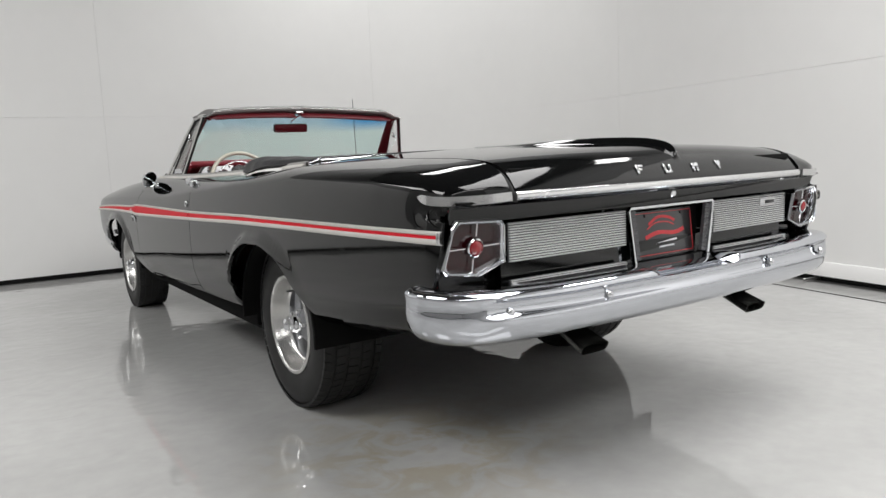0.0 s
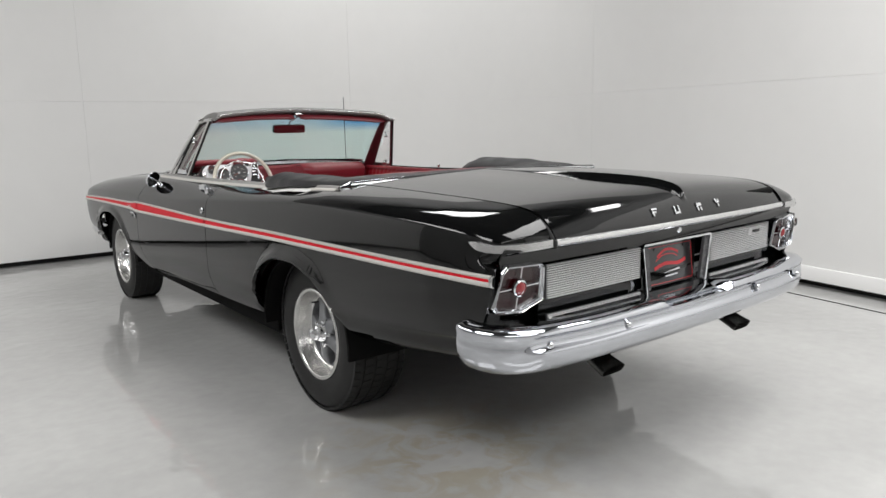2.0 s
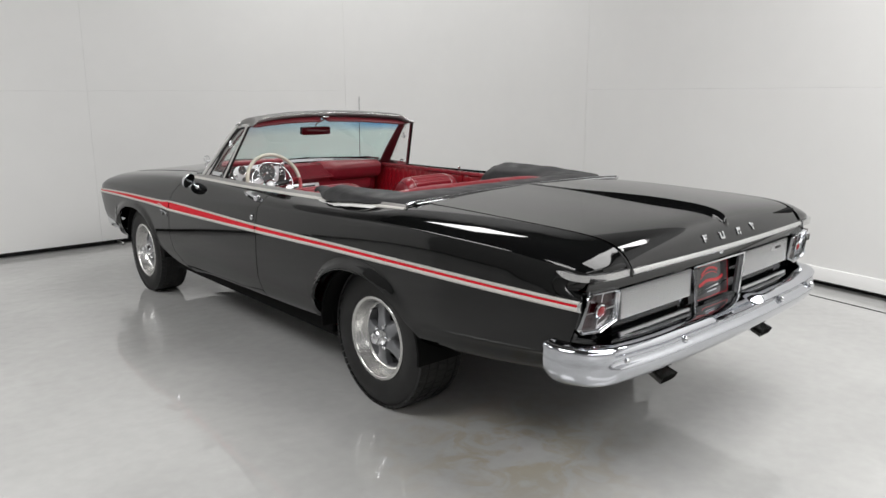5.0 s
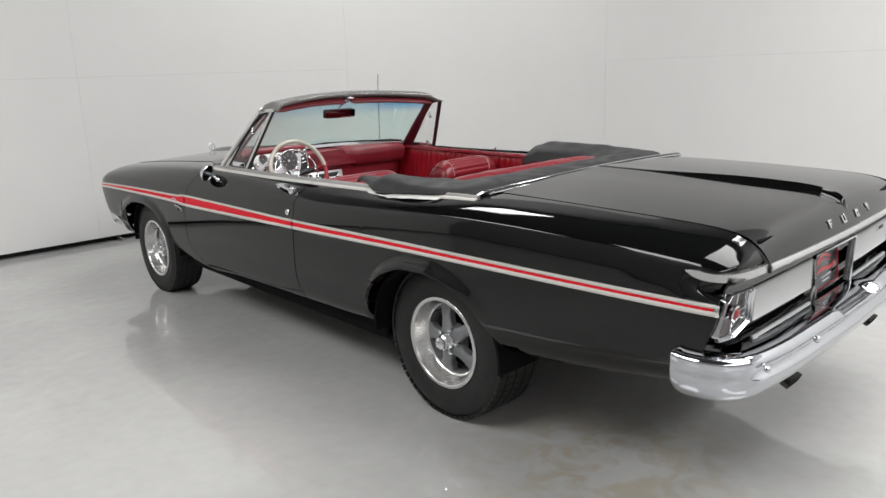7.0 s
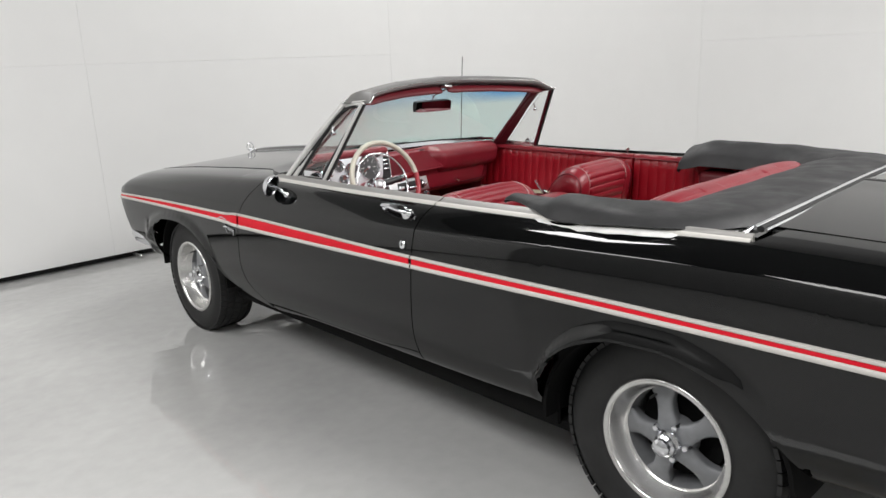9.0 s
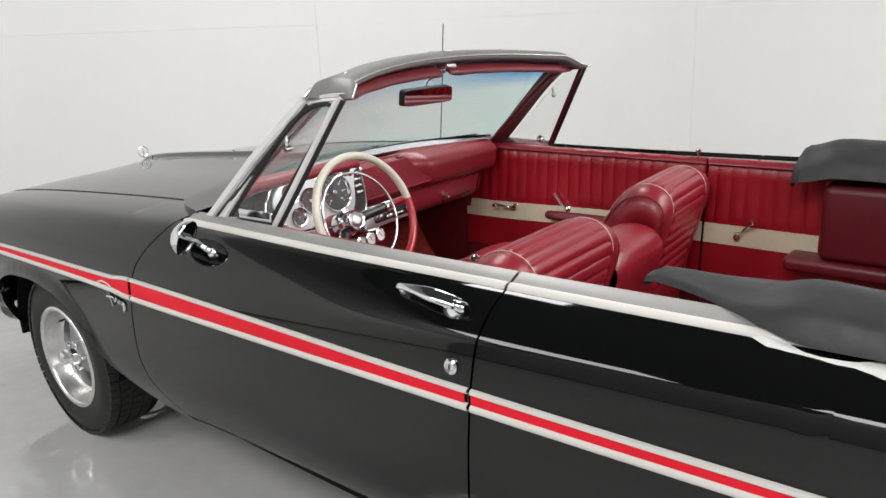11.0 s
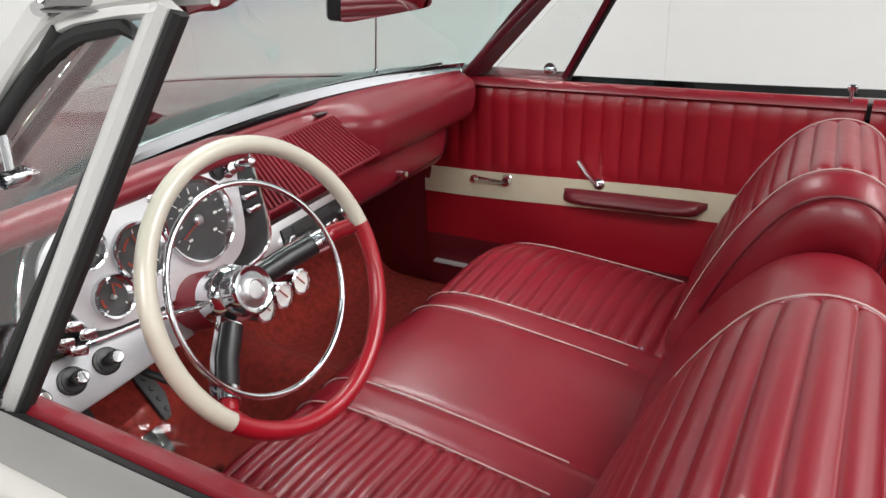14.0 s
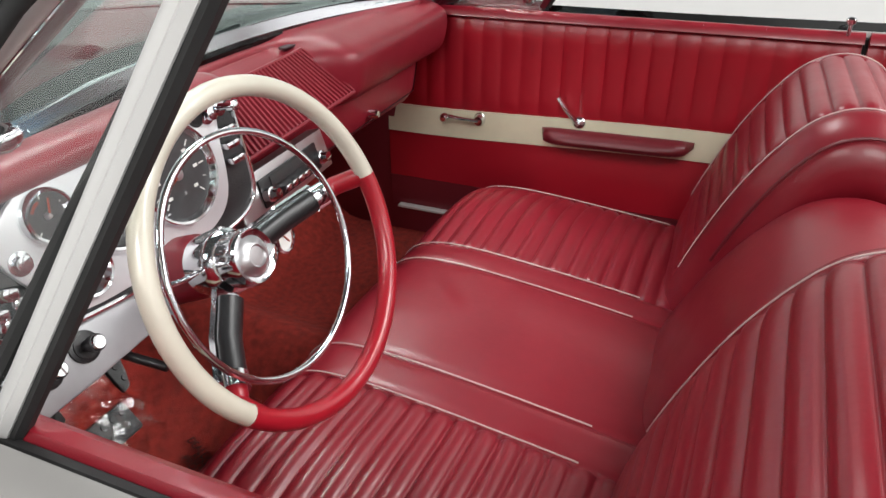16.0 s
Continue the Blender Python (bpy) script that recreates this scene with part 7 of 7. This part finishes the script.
# flowing chrome script badge on the fender, as plain strokes
sb = bmesh.new()
for pts in ([(0.0, 0.035), (0.025, 0.042), (0.055, 0.036), (0.052, 0.026), (0.03, 0.024)], [(0.045, 0.036), (0.048, 0.016), (0.056, -0.008)], [(0.035, 0.010), (0.06, 0.012), (0.068, 0.004), (0.074, 0.014), (0.082, 0.003), (0.088, 0.012), (0.094, 0.002), (0.102, 0.010), (0.100, -0.012)]):
    tube(catmull([side_at(2.425 - a * 1.5, 0.688 + b * 1.45, 0.004) for a, b in pts], 4), 0.0036, 6, bm=sb)
bd = part("fender_badge", sb, CHROME, fender, "small chrome script badge")
mirrored(bd, f_right)

# four small chrome blocks on the lid's rear face where the letters stand
for k, lx in enumerate((-0.205, -0.075, 0.065, 0.195)):
    row = lid_row(lx)
    i = min(range(len(row)), key=lambda q: abs(row[q].z - 0.940) + (0 if row[q].y < -1.2 else 9))
    c = row[i]
    nrm = (row[i + 1] - row[i - 1]).cross(Vector((1, 0, 0))).normalized()
    if nrm.y > 0:
        nrm = -nrm
    rot = nrm.to_track_quat("Z", "Y").to_matrix().to_4x4()
    bmL = bmesh.new()
    mL = Matrix.Translation(c) @ rot
    shapes = {0: [(-0.008, 0, 0.008, 0.030), (0.005, 0.011, 0.026, 0.008), (0.002, -0.001, 0.020, 0.007)], 1: [(-0.012, 0, 0.008, 0.030), (0.012, 0, 0.008, 0.030), (0, -0.011, 0.030, 0.008)], 2: [(-0.010, 0, 0.008, 0.030), (0.004, 0.008, 0.024, 0.013), (0.008, -0.009, 0.009, 0.014)], 3: [(0, -0.007, 0.008, 0.016), (-0.007, 0.008, 0.010, 0.015), (0.007, 0.008, 0.010, 0.015)]}
    for sx, sy, w, h in shapes[k]:
        block(w, h, 0.006, 0.0015, mL @ pose(sx, sy, 0.002), bm=bmL)
    part("lid_badge", bmL, CHROME, trunk, "small chrome badge block")
part("lid_lock", lathe([(0.013, -0.004), (0.014, 0.004), (0.010, 0.009), (0.006, 0.008), (0, 0.009)], 22, Matrix.Translation((0.0, -1.268, 0.858)) @ pose(0, 0, 0, 90, 0, 0)), CHROME, car, "round chrome trunk lock")
part("panel_badge", block(0.10, 0.006, 0.026, 0.002, pose(0.565, tail_y(0.565) - 0.016, 0.792, 0, 0, 1.5)), SATIN, car, "small bright badge on the ribbed panel")
part("badge_bar", block(0.055, 0.004, 0.012, 0.001, pose(0.575, tail_y(0.565) - 0.0205, 0.792, 0, 0, 1.5)), BLACK, car)

# hood ornament
orn = part("hood_ornament", sweep([(0, 3.79, 0.882), (0, 3.60, 0.915), (0, 3.35, 0.938), (0, 3.0, 0.967)], [(-0.008, 0), (0.008, 0), (0.004, 0.007), (-0.004, 0.007)]), CHROME, hood, "chrome hood spear with a ring ornament")
oc = Matrix.Translation((0, 3.79, 0.915)) @ pose(0, 0, 0, 90, 0, 0)
part("ornament_ring", tube([oc @ Vector((0.026 * math.cos(a), 0.026 * math.sin(a), 0)) for a in np.linspace(0, 2 * math.pi, 28, endpoint=False)], 0.0028, 8, closed=True, up=(0, 1, 0)), CHROME, orn)
part("ornament_fin", block(0.006, 0.005, 0.050, 0.002, pose(0, 3.79, 0.912)), CHROME, orn)

# wipers and antenna
for x0, x1 in ((-0.40, 0.02), (0.10, 0.52)):
    w0 = screen(x0 / 0.742, 0.0) + Vector((0, 0.05, -0.004))
    tip = screen(x1 / 0.742, 0.075) + Vector((0, 0.016, 0.006))
    arm = part("wiper", tube([w0, w0 + (tip - w0) * 0.5 + Vector((0, 0.006, 0.012)), tip], 0.0045), SATIN, car, "slim windscreen wiper parked at the glass's foot")
    part("wiper_blade", sweep([screen((x1 + d) / 0.742, 0.045 + 0.03 * k) + Vector((0, 0.010, 0.004)) for k, d in ((-0.6, -0.20), (0, -0.1), (0.8, 0.02), (1.4, 0.14))], [(-0.004, -0.004), (0.004, -0.004), (0.003, 0.010), (-0.003, 0.010)]), BLACK, arm)
    part("wiper_pivot", lathe([(0.016, -0.02), (0.014, 0.008), (0.008, 0.016), (0, 0.017)], 14, Matrix.Translation(w0)), CHROME, arm)
ant = part("antenna", tube([(0.745, 2.40, 0.94), (0.714, 2.352, 1.20), (0.684, 2.30, 1.475)], 0.0024, 6), BLACK, car, "thin upright radio antenna")
part("antenna_base", lathe([(0.016, 0), (0.014, 0.012), (0.006, 0.03), (0.003, 0.034)], 14, Matrix.Translation((0.745, 2.40, 0.93))), CHROME, ant)

# front bumper with its wrapped ends
fb = catmull([(-0.90, 3.42, 0.46), (-0.925, 3.56, 0.47), (-0.91, 3.74, 0.475), (-0.82, 3.86, 0.475), (-0.5, 3.91, 0.47), (0, 3.93, 0.47), (0.5, 3.91, 0.47), (0.82, 3.86, 0.475), (0.91, 3.74, 0.475), (0.925, 3.56, 0.47), (0.90, 3.42, 0.46)], 6)
part("front_bumper", sweep(fb, [(0.02, -0.055), (-0.002, -0.05), (-0.014, -0.02), (-0.016, 0.01), (-0.004, 0.035), (0.02, 0.045), (0.03, 0.0)]), CHROME, car, "chrome front bumper wrapping the corners")

# plate graphics: red arc, white bars
gm = pm @ pose(0, 0, 0.0022)
for pts, r, mt in (([(-0.075, 0.030), (-0.03, 0.052), (0.02, 0.050), (0.055, 0.036)], 0.0045, PLATE_RED), ([(-0.085, 0.016), (-0.04, 0.034), (0.015, 0.034), (0.05, 0.022)], 0.002, PLATE_RED), ([(-0.095, -0.012), (-0.03, 0.002), (0.05, -0.004), (0.10, 0.006)], 0.0065, PLATE_RED), ([(-0.06, -0.030), (0.06, -0.026)], 0.0035, PLATE_WH), ([(-0.03, -0.046), (0.045, -0.044)], 0.0026, PLATE_WH)):
    part("plate_bar", sweep([gm @ Vector((x, y, 0)) for x, y in (catmull([(a, b, 0) for a, b in pts], 5) and [(v.x, v.y) for v in catmull([(a, b, 0) for a, b in pts], 5)])], [(-r, -0.0005), (r, -0.0005), (r, 0.0008), (-r, 0.0008)], up=tuple(pm.to_3x3() @ Vector((0, 0, 1)))), mt, plate)
for sx in (-0.09, 0.09):
    part("plate_screw", lathe([(0.006, 0), (0.005, 0.003), (0, 0.0035)], 10, pm @ pose(sx, 0.060, 0.002)), BLACK, plate)

# the tail's sides are not quite square to the car's length
for ob in list(bpy.data.objects):
    if ob.type == "MESH" and ob.parent and (ob.parent == car or ob.parent.parent == car or (ob.parent.parent and ob.parent.parent.parent == car)):
        for v in ob.data.vertices:
            if v.co.y < -0.4:
                v.co.y += 0.02 * v.co.x * smooth(-0.4, -1.1, v.co.y)
